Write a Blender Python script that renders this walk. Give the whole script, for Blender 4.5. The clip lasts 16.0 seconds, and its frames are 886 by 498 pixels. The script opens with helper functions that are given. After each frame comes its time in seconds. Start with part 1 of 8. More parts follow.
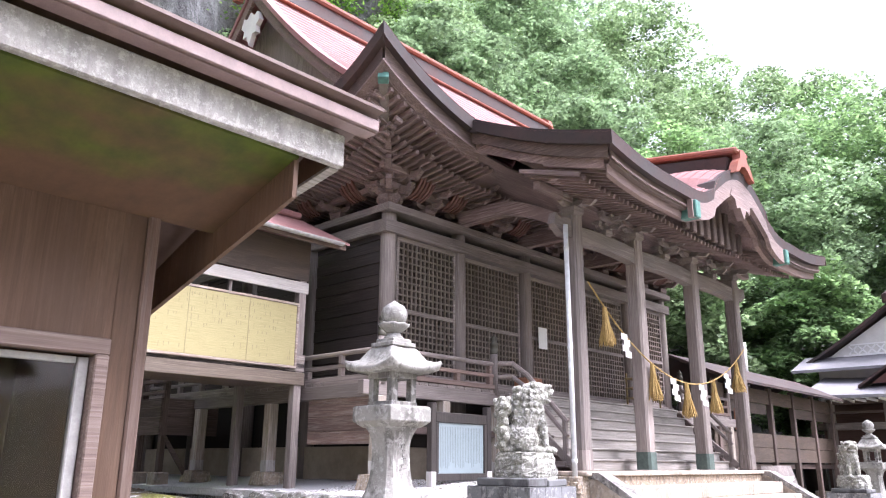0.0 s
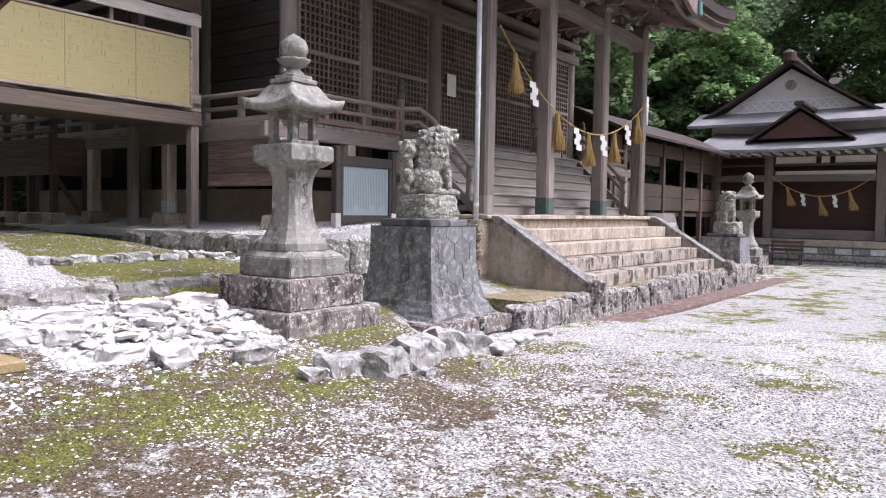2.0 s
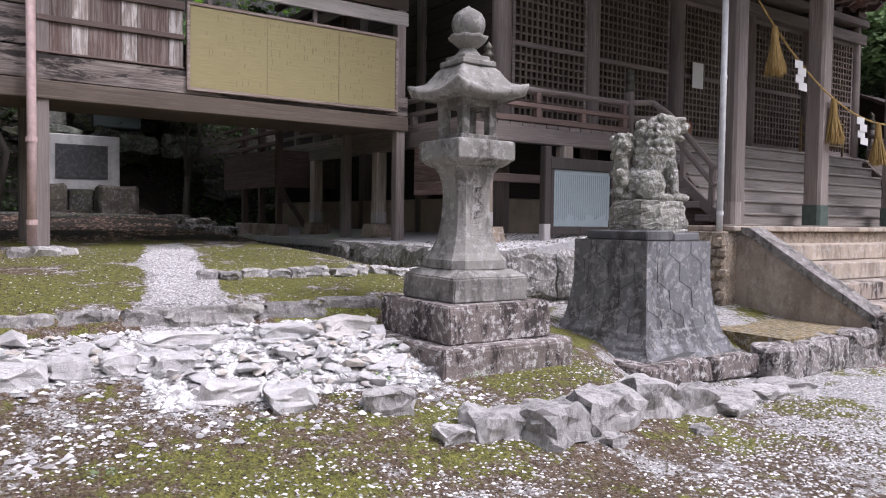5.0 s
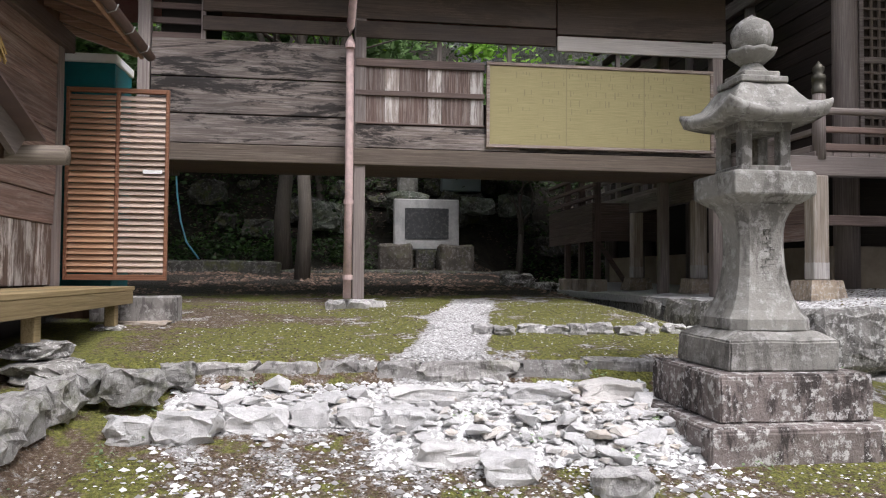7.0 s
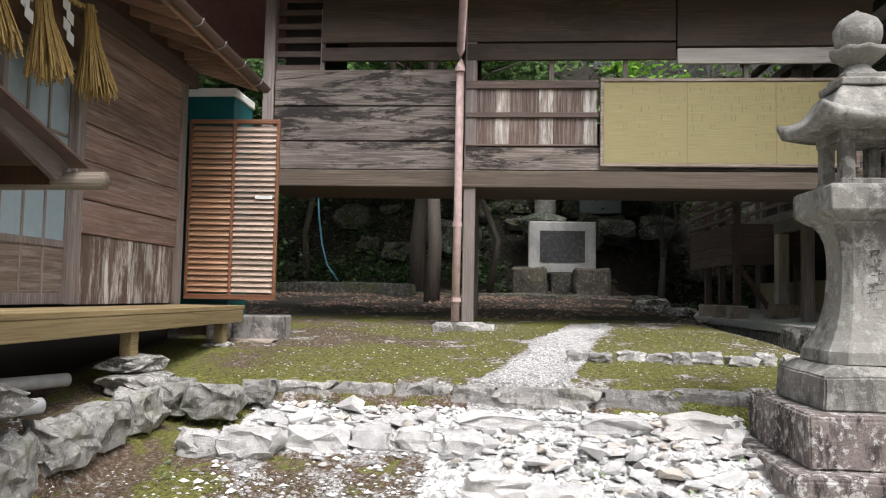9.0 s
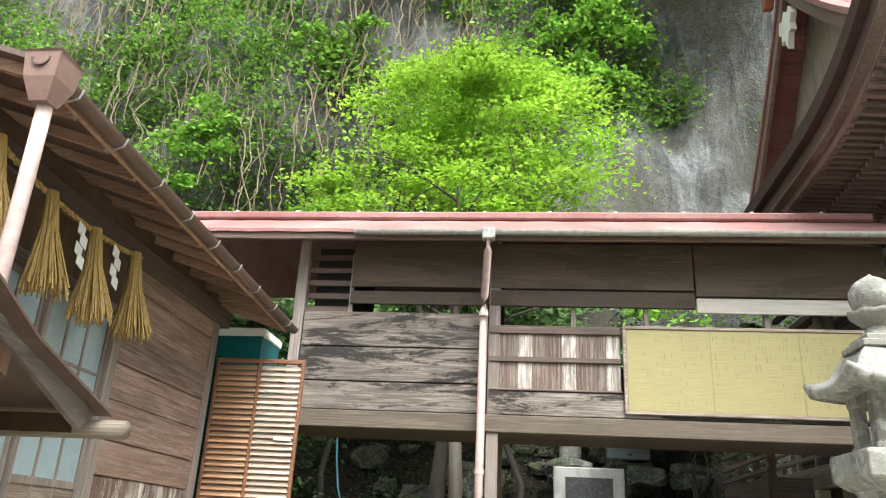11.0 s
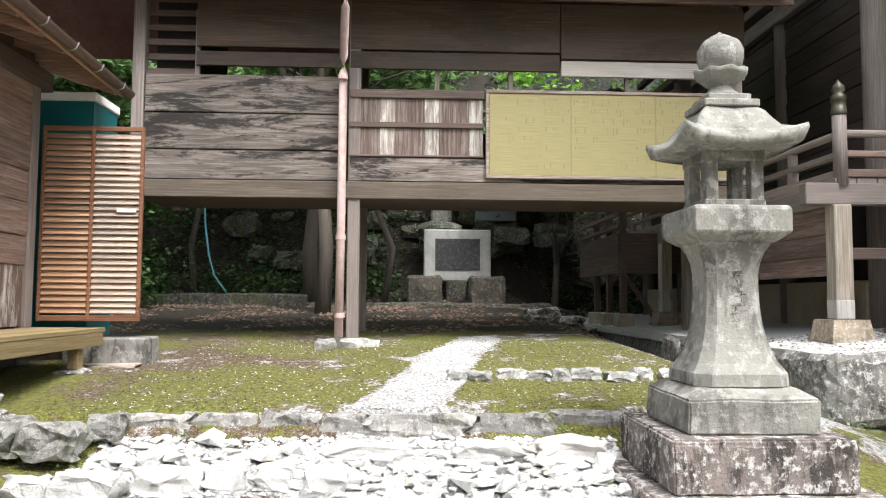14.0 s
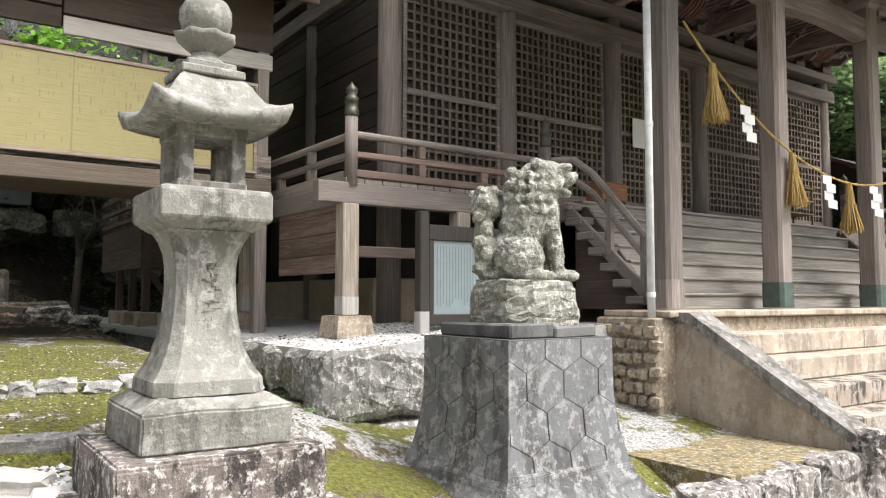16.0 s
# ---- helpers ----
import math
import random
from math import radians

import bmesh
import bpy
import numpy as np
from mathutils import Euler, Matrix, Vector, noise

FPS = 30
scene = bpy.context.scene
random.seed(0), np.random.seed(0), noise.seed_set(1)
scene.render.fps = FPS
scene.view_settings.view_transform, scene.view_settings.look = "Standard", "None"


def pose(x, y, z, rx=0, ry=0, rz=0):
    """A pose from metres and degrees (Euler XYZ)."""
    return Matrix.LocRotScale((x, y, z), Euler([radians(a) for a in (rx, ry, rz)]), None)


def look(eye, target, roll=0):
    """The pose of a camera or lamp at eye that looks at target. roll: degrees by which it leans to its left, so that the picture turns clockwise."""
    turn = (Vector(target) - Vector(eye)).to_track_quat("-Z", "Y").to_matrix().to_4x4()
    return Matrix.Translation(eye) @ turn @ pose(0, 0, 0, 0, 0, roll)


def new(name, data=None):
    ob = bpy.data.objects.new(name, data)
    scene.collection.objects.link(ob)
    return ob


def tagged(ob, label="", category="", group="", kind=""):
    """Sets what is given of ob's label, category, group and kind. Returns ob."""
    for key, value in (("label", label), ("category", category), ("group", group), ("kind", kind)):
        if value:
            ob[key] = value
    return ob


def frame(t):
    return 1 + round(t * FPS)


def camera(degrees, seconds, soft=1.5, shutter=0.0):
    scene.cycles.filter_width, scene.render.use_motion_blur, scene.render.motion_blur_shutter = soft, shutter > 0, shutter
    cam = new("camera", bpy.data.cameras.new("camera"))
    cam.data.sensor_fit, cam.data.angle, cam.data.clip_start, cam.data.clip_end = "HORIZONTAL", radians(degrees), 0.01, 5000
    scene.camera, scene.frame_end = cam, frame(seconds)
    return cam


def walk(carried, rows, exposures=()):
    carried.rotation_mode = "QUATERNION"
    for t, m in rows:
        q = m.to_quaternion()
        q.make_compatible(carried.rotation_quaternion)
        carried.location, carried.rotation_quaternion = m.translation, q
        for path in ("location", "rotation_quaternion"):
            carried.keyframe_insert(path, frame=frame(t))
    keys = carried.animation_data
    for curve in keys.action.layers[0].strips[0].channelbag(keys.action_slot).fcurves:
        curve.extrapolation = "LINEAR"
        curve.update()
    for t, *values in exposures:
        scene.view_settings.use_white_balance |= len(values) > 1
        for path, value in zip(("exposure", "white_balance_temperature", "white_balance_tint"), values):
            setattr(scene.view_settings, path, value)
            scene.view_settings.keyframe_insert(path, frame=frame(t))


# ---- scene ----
cam = camera(60.7, 16.0, 1.1)
PATH = [
    (0, (-0.031, 0.15, 1.436), (-1.347, 1.556, 1.979), 0.4),
    (0.5, (-0.019, 0.128, 1.429), (-1.329, 1.538, 1.972), 0.6),
    (1, (-0.005, 0.101, 1.421), (-1.286, 1.579, 1.842), 0.4),
    (1.5, (-0.014, 0.118, 1.427), (-1.235, 1.701, 1.495), 0.6),
    (2, (-0.137, 0.348, 1.345), (-1.312, 1.963, 1.246), 0.9),
    (2.5, (-0.207, 0.591, 1.315), (-1.228, 2.296, 1.089), 0.7),
    (3, (-0.28, 0.894, 1.317), (-1.422, 2.527, 1.142), 0.4),
    (3.5, (-0.471, 1.217, 1.333), (-1.718, 2.774, 1.196), 0.8),
    (4, (-0.592, 1.498, 1.3), (-1.981, 2.929, 1.149), 0.7),
    (4.5, (-0.694, 1.788, 1.31), (-2.26, 3.023, 1.155), 0.0),
    (5, (-0.84, 2.04, 1.329), (-2.484, 3.177, 1.252), 0.8),
    (5.2, (-0.898, 2.117, 1.333), (-2.603, 3.162, 1.294), 0.4),
    (7.3, (-1.101, 3.219, 1.268), (-3.088, 3.439, 1.324), 0.5),
    (7.5, (-1.117, 3.305, 1.261), (-3.106, 3.51, 1.31), 0.5),
    (8, (-1.204, 3.479, 1.256), (-3.201, 3.588, 1.312), 0.7),
    (8.5, (-1.233, 3.635, 1.27), (-3.231, 3.587, 1.352), 0.9),
    (9, (-1.187, 3.758, 1.281), (-3.177, 3.602, 1.404), 1.1),
    (9.5, (-1.165, 3.776, 1.304), (-3.142, 3.614, 1.56), 1.3),
    (10, (-1.136, 3.772, 1.325), (-3.078, 3.579, 1.763), 2.0),
    (10.2, (-1.132, 3.768, 1.336), (-3.058, 3.562, 1.835), 2.3),
    (12.3, (-1.151, 3.757, 1.409), (-2.925, 3.55, 2.308), 3.0),
    (12.5, (-1.169, 3.766, 1.38), (-2.975, 3.566, 2.215), 2.3),
    (13, (-1.191, 3.782, 1.356), (-3.114, 3.738, 1.905), 2.6),
    (13.5, (-1.296, 3.969, 1.432), (-3.274, 4.053, 1.716), 1.3),
    (14, (-1.45, 4.017, 1.425), (-3.443, 4.111, 1.561), 0.3),
    (14.5, (-1.582, 4.076, 1.427), (-3.566, 4.295, 1.556), 0.2),
    (15, (-1.684, 4.27, 1.427), (-3.578, 4.907, 1.507), 0.2),
    (15.5, (-1.799, 4.494, 1.409), (-3.569, 5.421, 1.497), -0.5),
    (16, (-1.974, 4.737, 1.422), (-3.603, 5.889, 1.555), 0.1),
]
EXPOSURES = [(0, 2.03, 5850, 23), (1.0, 2.03, 5850, 23), (1.5, 1.65, 5950, 21), (2.1, 0.76, 6000, 21), (2.6, 0.45, 5980, 23), (5, 0.45, 5980, 23), (7.5, 0.48, 6250, 14), (9, 0.65, 6350, 12), (10, 1.28, 6350, 6), (12.5, 1.7, 6450, 3), (13.5, 1.6, 6350, 6), (14.5, .93, 6350, 10), (16, 1.22, 6500, 9)]
walk(cam, [(t, look(eye, target, roll)) for t, eye, target, roll in PATH], EXPOSURES)

# ---- light ----
SUN_EL, SUN_AZ = radians(58), radians(62)
world = bpy.data.worlds.new("sky")
scene.world = world
world.use_nodes = True
wn, wl = world.node_tree.nodes, world.node_tree.links
sky = wn.new("ShaderNodeTexSky")
sky.sky_type = "NISHITA"
sky.sun_disc = False
sky.sun_elevation, sky.sun_rotation = SUN_EL, SUN_AZ
sky.air_density, sky.dust_density, sky.ozone_density = 1.0, 6.0, 1.0
pale = wn.new("ShaderNodeHueSaturation")
pale.inputs["Saturation"].default_value = 0.25
wl.new(sky.outputs[0], pale.inputs["Color"])
wl.new(pale.outputs[0], wn["Background"].inputs[0])
wn["Background"].inputs[1].default_value = 0.15
sun = new("sun", bpy.data.lights.new("sun", "SUN"))
sun.data.energy, sun.data.angle, sun.data.color = 1.5, radians(22), (1.0, 0.97, 0.92)
sun.matrix_world = look((0, 0, 40), (0 - 40 * math.sin(SUN_AZ) * math.cos(SUN_EL), 0 - 40 * math.cos(SUN_AZ) * math.cos(SUN_EL), 40 - 40 * math.sin(SUN_EL)))

# ---- materials ----


class Nodes:
    """Short words for the nodes of one material."""

    def __init__(self, name, rough=0.8, metal=0.0):
        self.m = bpy.data.materials.new(name)
        self.m.use_nodes = True
        self.n, self.l = self.m.node_tree.nodes, self.m.node_tree.links
        self.b = self.n["Principled BSDF"]
        self.b.inputs["Roughness"].default_value = rough
        self.b.inputs["Metallic"].default_value = metal
        self.co = self.n.new("ShaderNodeTexCoord").outputs["Object"]

    def link(self, a, b):
        self.l.new(a, b)

    def scaled(self, s):
        v = self.n.new("ShaderNodeVectorMath")
        v.operation = "MULTIPLY"
        v.inputs[1].default_value = s if hasattr(s, "__len__") else (s, s, s)
        self.link(self.co, v.inputs[0])
        return v.outputs[0]

    def noise(self, s, detail=4.0, rough=0.6, distort=0.0):
        t = self.n.new("ShaderNodeTexNoise")
        t.inputs["Scale"].default_value = 1.0
        t.inputs["Detail"].default_value, t.inputs["Roughness"].default_value, t.inputs["Distortion"].default_value = detail, rough, distort
        self.link(self.scaled(s), t.inputs["Vector"])
        return t.outputs["Fac"]

    def cells(self, s, feature="F1", out="Distance"):
        t = self.n.new("ShaderNodeTexVoronoi")
        t.feature = feature
        t.inputs["Scale"].default_value = 1.0
        self.link(self.scaled(s), t.inputs["Vector"])
        return t.outputs[out]

    def step(self, fac, lo, hi, a=0.0, b=1.0):
        r = self.n.new("ShaderNodeMapRange")
        r.inputs[1].default_value, r.inputs[2].default_value, r.inputs[3].default_value, r.inputs[4].default_value = lo, hi, a, b
        self.link(fac, r.inputs[0])
        return r.outputs[0]

    def ramp(self, fac, stops):
        r = self.n.new("ShaderNodeValToRGB")
        e = r.color_ramp.elements
        while len(e) < len(stops):
            e.new(0.5)
        for k, (p, c) in zip(e, stops):
            k.position, k.color = p, (*c, 1)
        self.link(fac, r.inputs[0])
        return r.outputs[0]

    def mix(self, fac, a, b, how="MIX"):
        x = self.n.new("ShaderNodeMix")
        x.data_type, x.blend_type = "RGBA", how
        for k, v in ((0, fac), (6, a), (7, b)):
            if isinstance(v, tuple):
                x.inputs[k].default_value = (*v, 1)
            elif isinstance(v, float):
                x.inputs[k].default_value = v
            else:
                self.link(v, x.inputs[k])
        return x.outputs[2]

    def mul(self, a, b, how="MULTIPLY"):
        x = self.n.new("ShaderNodeMath")
        x.operation = how
        for k, v in ((0, a), (1, b)):
            if isinstance(v, float):
                x.inputs[k].default_value = v
            else:
                self.link(v, x.inputs[k])
        return x.outputs[0]

    def vary(self, col, amount=0.25, islands=False):
        """Lighter and darker from piece to piece."""
        src = self.n.new("ShaderNodeNewGeometry").outputs["Random Per Island"] if islands else self.n.new("ShaderNodeObjectInfo").outputs["Random"]
        h = self.n.new("ShaderNodeHueSaturation")
        self.link(self.step(src, 0, 1, 1 - amount, 1 + amount), h.inputs["Value"])
        self.link(col, h.inputs["Color"])
        return h.outputs[0]

    def done(self, col, height=None, strength=0.4, dist=0.01, rough=None):
        self.link(col, self.b.inputs["Base Color"])
        if height is not None:
            bp = self.n.new("ShaderNodeBump")
            bp.inputs["Strength"].default_value, bp.inputs["Distance"].default_value = strength, dist
            self.link(height, bp.inputs["Height"])
            self.link(bp.outputs[0], self.b.inputs["Normal"])
        if rough is not None:
            self.link(rough, self.b.inputs["Roughness"])
        return self.m


AX = {"x": (0, 1, 1), "y": (1, 0, 1), "z": (1, 1, 0)}


def wood(name, along, dark, mid, light, wear=0.5, islands=False, pale=0.0, stain=0.0, flaked=(0.42, 0.38, 0.35), fine=26):
    n = Nodes(name, 0.75)
    grain = n.noise([70 if a else 1.6 for a in AX[along]], 5, 0.65, 0.6)
    blot = n.noise([3.2 if a else 0.7 for a in AX[along]], 4, 0.6)
    col = n.ramp(grain, [(0.28, dark), (0.5, mid), (0.72, light)])
    col = n.mix(n.step(blot, 0.42, 0.62, 0.0, wear), col, dark)
    broad = n.noise([0.9 if a else 0.35 for a in AX[along]], 3, 0.5)
    col = n.mix(n.step(broad, 0.4, 0.65, 0.0, 0.55), col, tuple(v * 1.25 for v in mid))
    if pale:
        flake = n.noise([fine if a else 1.5 for a in AX[along]], 8, 0.74, 0.3)
        col = n.mix(n.step(flake, 0.48, 0.6, 0.0, pale), col, flaked)
    if stain:
        wet = n.noise([2.6 if a else 0.5 for a in AX[along]], 12, 0.78, 0.5)
        col = n.mix(n.step(wet, 0.5, 0.545, 0.0, stain), col, tuple(v * 0.7 for v in dark))
    col = n.vary(col, 0.22, islands)
    return n.done(col, grain, 0.5, 0.006, n.step(blot, 0.3, 0.7, 0.85, 0.6))


GREY = ((0.082, 0.065, 0.058), (0.195, 0.163, 0.148), (0.37, 0.332, 0.308))
BROWN = ((0.030, 0.020, 0.017), (0.10, 0.069, 0.058), (0.21, 0.162, 0.142))
EAVE = ((0.045, 0.030, 0.027), (0.175, 0.124, 0.112), (0.40, 0.325, 0.305))
wood_x, wood_y, wood_z = (wood("weathered_wood_" + a, a, *GREY) for a in "xyz")
brown_x, brown_y, brown_z = (wood("brown_wood_" + a, a, *BROWN) for a in "xyz")
eave_x, eave_y = (wood("eave_wood_" + a, a, *EAVE) for a in "xy")
plank_y = wood("corridor_planks", "y", (0.02, 0.014, 0.011), (0.138, 0.11, 0.094), (0.38, 0.33, 0.3), 0.75, pale=0.35, stain=0.97)
plank_x = wood("side_planks", "x", (0.04, 0.023, 0.019), (0.135, 0.085, 0.07), (0.25, 0.19, 0.165), 0.5, pale=0.25)
peeled_z = wood("peeled_panels", "z", (0.045, 0.026, 0.02), (0.12, 0.08, 0.062), (0.25, 0.2, 0.17), 0.4, pale=0.95, flaked=(0.58, 0.54, 0.51), fine=8)
white_strip = wood("white_flaked_strip", "z", (0.08, 0.055, 0.045), (0.24, 0.2, 0.175), (0.5, 0.46, 0.43), 0.3, pale=0.85, flaked=(0.62, 0.59, 0.56), fine=12)
step_wood = wood("stair_wood", "y", (0.09, 0.08, 0.073), (0.24, 0.22, 0.20), (0.42, 0.39, 0.365), 0.5, pale=0.2)
deck_wood = wood("deck_wood", "x", (0.14, 0.10, 0.04), (0.27, 0.2, 0.10), (0.38, 0.30, 0.17), 0.3)
louver_wood = wood("louver_wood", "y", (0.10, 0.038, 0.018), (0.24, 0.10, 0.05), (0.36, 0.22, 0.14), 0.35)
pale_fascia = wood("flaked_white_board", "y", (0.13, 0.115, 0.10), (0.36, 0.34, 0.31), (0.56, 0.54, 0.51), 0.5, pale=0.3)
red_wood = wood("faded_red_wood", "y", (0.06, 0.036, 0.03), (0.155, 0.105, 0.088), (0.3, 0.245, 0.215), 0.45)


def stone(name, base, lichen=0.5, dark=0.5, size=1.0, rough=0.9, relief=0.5, islands=False, vary=0.0, moss=0.0, tint=None):
    n = Nodes(name, rough)
    big, fine = n.noise(2.3 / size, 5, 0.65), n.noise(38 / size, 4, 0.7)
    spots = n.noise(11 / size, 6, 0.75)
    stain = n.noise((5 / size, 5 / size, 1.6 / size), 6, 0.7)
    c = n.mix(n.step(big, 0.3, 0.7), tuple(v * 0.72 for v in base), tuple(min(v * 1.2, 0.9) for v in base))
    c = n.mix(n.step(fine, 0.3, 0.75, 0.0, 0.35), c, tuple(v * 0.4 for v in base))
    c = n.mix(n.step(stain, 0.49, 0.57, 0.0, dark), c, (0.028, 0.022, 0.02))
    c = n.mix(n.step(spots, 0.52, 0.585, 0.0, lichen), c, (0.60, 0.59, 0.565))
    if moss:
        c = n.mix(n.step(n.noise(3.1 / size, 5, 0.7), 0.5, 0.66, 0.0, moss), c, (0.09, 0.10, 0.03))
    if tint:
        src = n.n.new("ShaderNodeObjectInfo").outputs["Random"]
        c = n.mix(n.step(src, 0.72, 1.0, 0.0, 0.6), c, tint)
    if vary:
        c = n.vary(c, vary, islands)
    return n.done(c, n.mul(fine, n.mul(spots, 1.0), "ADD"), relief, 0.012)


def cliff_stone():
    n = Nodes("grey_cliff_rock", 0.9)
    streak, big, fine = n.noise((1.2, 1.2, 0.22), 6, 0.7, 0.8), n.noise(0.2, 5, 0.6), n.noise(4, 6, 0.75)
    c = n.ramp(streak, [(0.3, (0.045, 0.046, 0.045)), (0.5, (0.135, 0.138, 0.14)), (0.68, (0.27, 0.275, 0.28))])
    c = n.mix(n.step(big, 0.42, 0.6, 0.0, 0.75), c, (0.075, 0.072, 0.05))
    c = n.mix(n.step(fine, 0.5, 0.7, 0.0, 0.6), c, (0.03, 0.032, 0.028))
    return n.done(c, n.mul(fine, streak, "ADD"), 1.0, 0.25)


granite = stone("lichened_granite", (0.275, 0.265, 0.24), 0.3, 0.5, 1.1, relief=0.6)
base_stone = stone("stained_plinth_stone", (0.22, 0.185, 0.17), 0.8, 0.85, 0.75, relief=0.8)
lion_stone = stone("lichened_lion_stone", (0.33, 0.325, 0.28), 0.75, 0.4, 0.6, relief=1.0, moss=0.15)
dark_stone = stone("dark_pedestal_stone", (0.15, 0.15, 0.152), 0.1, 0.6, 3.2)
rubble_stone = stone("white_rubble", (0.74, 0.73, 0.72), 0.3, 0.12, 0.35, vary=0.15, relief=1.0, tint=(0.52, 0.43, 0.32))
edge_stone = stone("edge_stones", (0.56, 0.545, 0.53), 0.6, 0.42, 0.4, vary=0.2, moss=0.1, relief=1.0)
wall_stone = stone("retaining_wall_stone", (0.27, 0.26, 0.24), 0.85, 0.5, 0.6, vary=0.15, relief=0.9)
rust_stone = stone("ochre_rubble_wall", (0.36, 0.29, 0.215), 0.4, 0.4, 0.5, vary=0.25)
concrete = stone("stained_concrete", (0.40, 0.335, 0.27), 0.2, 0.3, 1.3, relief=0.25)
coping_stone = stone("grey_coping", (0.24, 0.225, 0.21), 0.3, 0.6, 1.0, relief=0.3)
kerb_stone_mat = stone("dark_lichened_kerb", (0.27, 0.245, 0.23), 0.7, 0.85, 0.6, relief=0.9, vary=0.15)
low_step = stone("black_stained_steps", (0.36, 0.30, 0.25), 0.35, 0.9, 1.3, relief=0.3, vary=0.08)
step_stone = stone("tan_stone_steps", (0.46, 0.385, 0.31), 0.35, 0.35, 1.4, relief=0.25, vary=0.08)
flaked_paint = stone("flaked_white_paint", (0.42, 0.405, 0.38), 0.5, 0.22, 0.35, relief=0.5)
slab_red = stone("red_brown_slab", (0.16, 0.095, 0.08), 0.25, 0.3, 1.0, relief=0.25)
cliff_rock = cliff_stone()
# mossy rock whose base tone is lowered to carry the slope's shade
hill_rock = stone("shaded_slope_rock", (0.075, 0.072, 0.063), 0.2, 0.6, 0.8, moss=0.75)
black_stone = stone("polished_inscription_stone", (0.06, 0.062, 0.066), 0.1, 0.2, 1.0, rough=0.4, relief=0.15)


def soil():
    n = Nodes("gravel_and_moss", 0.95)
    peb, pebc = n.cells(46), n.cells(46, out="Color")
    grit = n.noise(55, 4, 0.7)
    patch, broad, fine = n.noise(0.95, 6, 0.66), n.noise(0.16, 3, 0.5), n.noise(5.5, 6, 0.75)
    grey = n.n.new("ShaderNodeSeparateColor")
    n.link(pebc, grey.inputs[0])
    gravel = n.ramp(grey.outputs[0], [(0.0, (0.18, 0.17, 0.16)), (0.35, (0.42, 0.41, 0.40)), (0.75, (0.60, 0.595, 0.59)), (1.0, (0.76, 0.755, 0.75))])
    gravel = n.mix(n.step(grit, 0.35, 0.7, 0.0, 0.35), gravel, (0.2, 0.185, 0.17))
    litter = n.ramp(n.noise(30, 5, 0.75), [(0.3, (0.045, 0.028, 0.018)), (0.5, (0.13, 0.085, 0.052)), (0.6, (0.22, 0.18, 0.14)), (0.68, (0.5, 0.48, 0.45))])
    moss = n.ramp(n.noise(26, 5, 0.75), [(0.3, (0.05, 0.044, 0.014)), (0.48, (0.14, 0.142, 0.028)), (0.66, (0.27, 0.272, 0.058))])
    # how mossy: a vertex layer laid out with the plan of the yard
    at = n.n.new("ShaderNodeAttribute")
    at.attribute_name = "plan"
    sep = n.n.new("ShaderNodeSeparateColor")
    n.link(at.outputs["Color"], sep.inputs[0])
    wob = n.mul(n.mul(patch, n.mul(fine, 0.6), "ADD"), -0.8, "ADD")
    wobble = n.mul(wob, 3.3)
    fl = n.step(n.mul(sep.outputs[0], wobble, "ADD"), 0.42, 0.62)
    fm = n.step(n.mul(sep.outputs[1], wobble, "ADD"), 0.46, 0.66)
    c = n.mix(fl, gravel, litter)
    c = n.mix(fm, c, moss)
    # third channel: shade under and behind the roofs, put into the soil's colour
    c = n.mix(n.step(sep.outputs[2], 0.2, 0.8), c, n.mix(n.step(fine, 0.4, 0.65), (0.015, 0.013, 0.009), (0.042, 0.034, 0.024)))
    return n.done(c, n.mul(peb, grit, "ADD"), 0.9, 0.03)


ground_mat = soil()


def plain(name, col, rough=0.6, metal=0.0, spot=0.15, scale=12.0, islands=False, vary=0.0, relief=0.12):
    n = Nodes(name, rough, metal)
    f, g = n.noise(scale, 5, 0.65), n.noise(scale * 9, 3, 0.6)
    c = n.mix(n.step(f, 0.35, 0.7), col, tuple(v * (1 - spot) for v in col))
    c = n.mix(n.step(g, 0.4, 0.75, 0.0, spot * 0.8), c, tuple(v * 0.55 for v in col))
    if vary:
        c = n.vary(c, vary, islands)
    return n.done(c, g, relief, 0.004)


def roof_sheet(name, col, old, rough=0.45):
    n = Nodes(name, rough, 0.0)
    f, g = n.noise(0.8, 5, 0.65), n.noise(14, 4, 0.7)
    c = n.mix(n.step(f, 0.4, 0.68), col, old)
    c = n.mix(n.step(g, 0.5, 0.75, 0.0, 0.5), c, tuple(v * 0.5 for v in col))
    return n.done(c, g, 0.15, 0.004, n.step(f, 0.3, 0.7, 0.6, 0.85))


roof_red = roof_sheet("faded_red_roof_metal", (0.23, 0.098, 0.093), (0.28, 0.165, 0.16), 0.6)
roof_edge = roof_sheet("dark_roof_edge", (0.032, 0.023, 0.022), (0.065, 0.034, 0.030))
ridge_orange = roof_sheet("orange_ridge_metal", (0.27, 0.075, 0.042), (0.22, 0.10, 0.08))
roof_pink = roof_sheet("corridor_roof_metal", (0.24, 0.10, 0.095), (0.34, 0.2, 0.19))
roof_slate = roof_sheet("blue_grey_roof_metal", (0.18, 0.175, 0.19), (0.27, 0.26, 0.275))
shoe_green = plain("greenish_post_shoe", (0.085, 0.12, 0.105), 0.7, 0.1, 0.4)
verdigris = plain("verdigris_copper", (0.10, 0.24, 0.20), 0.6, 0.2, 0.4)
dark_metal = plain("dark_bronze", (0.085, 0.08, 0.062), 0.5, 0.6)
pipe_white = plain("grey_white_pipe", (0.70, 0.71, 0.71), 0.45, 0.0, 0.25)
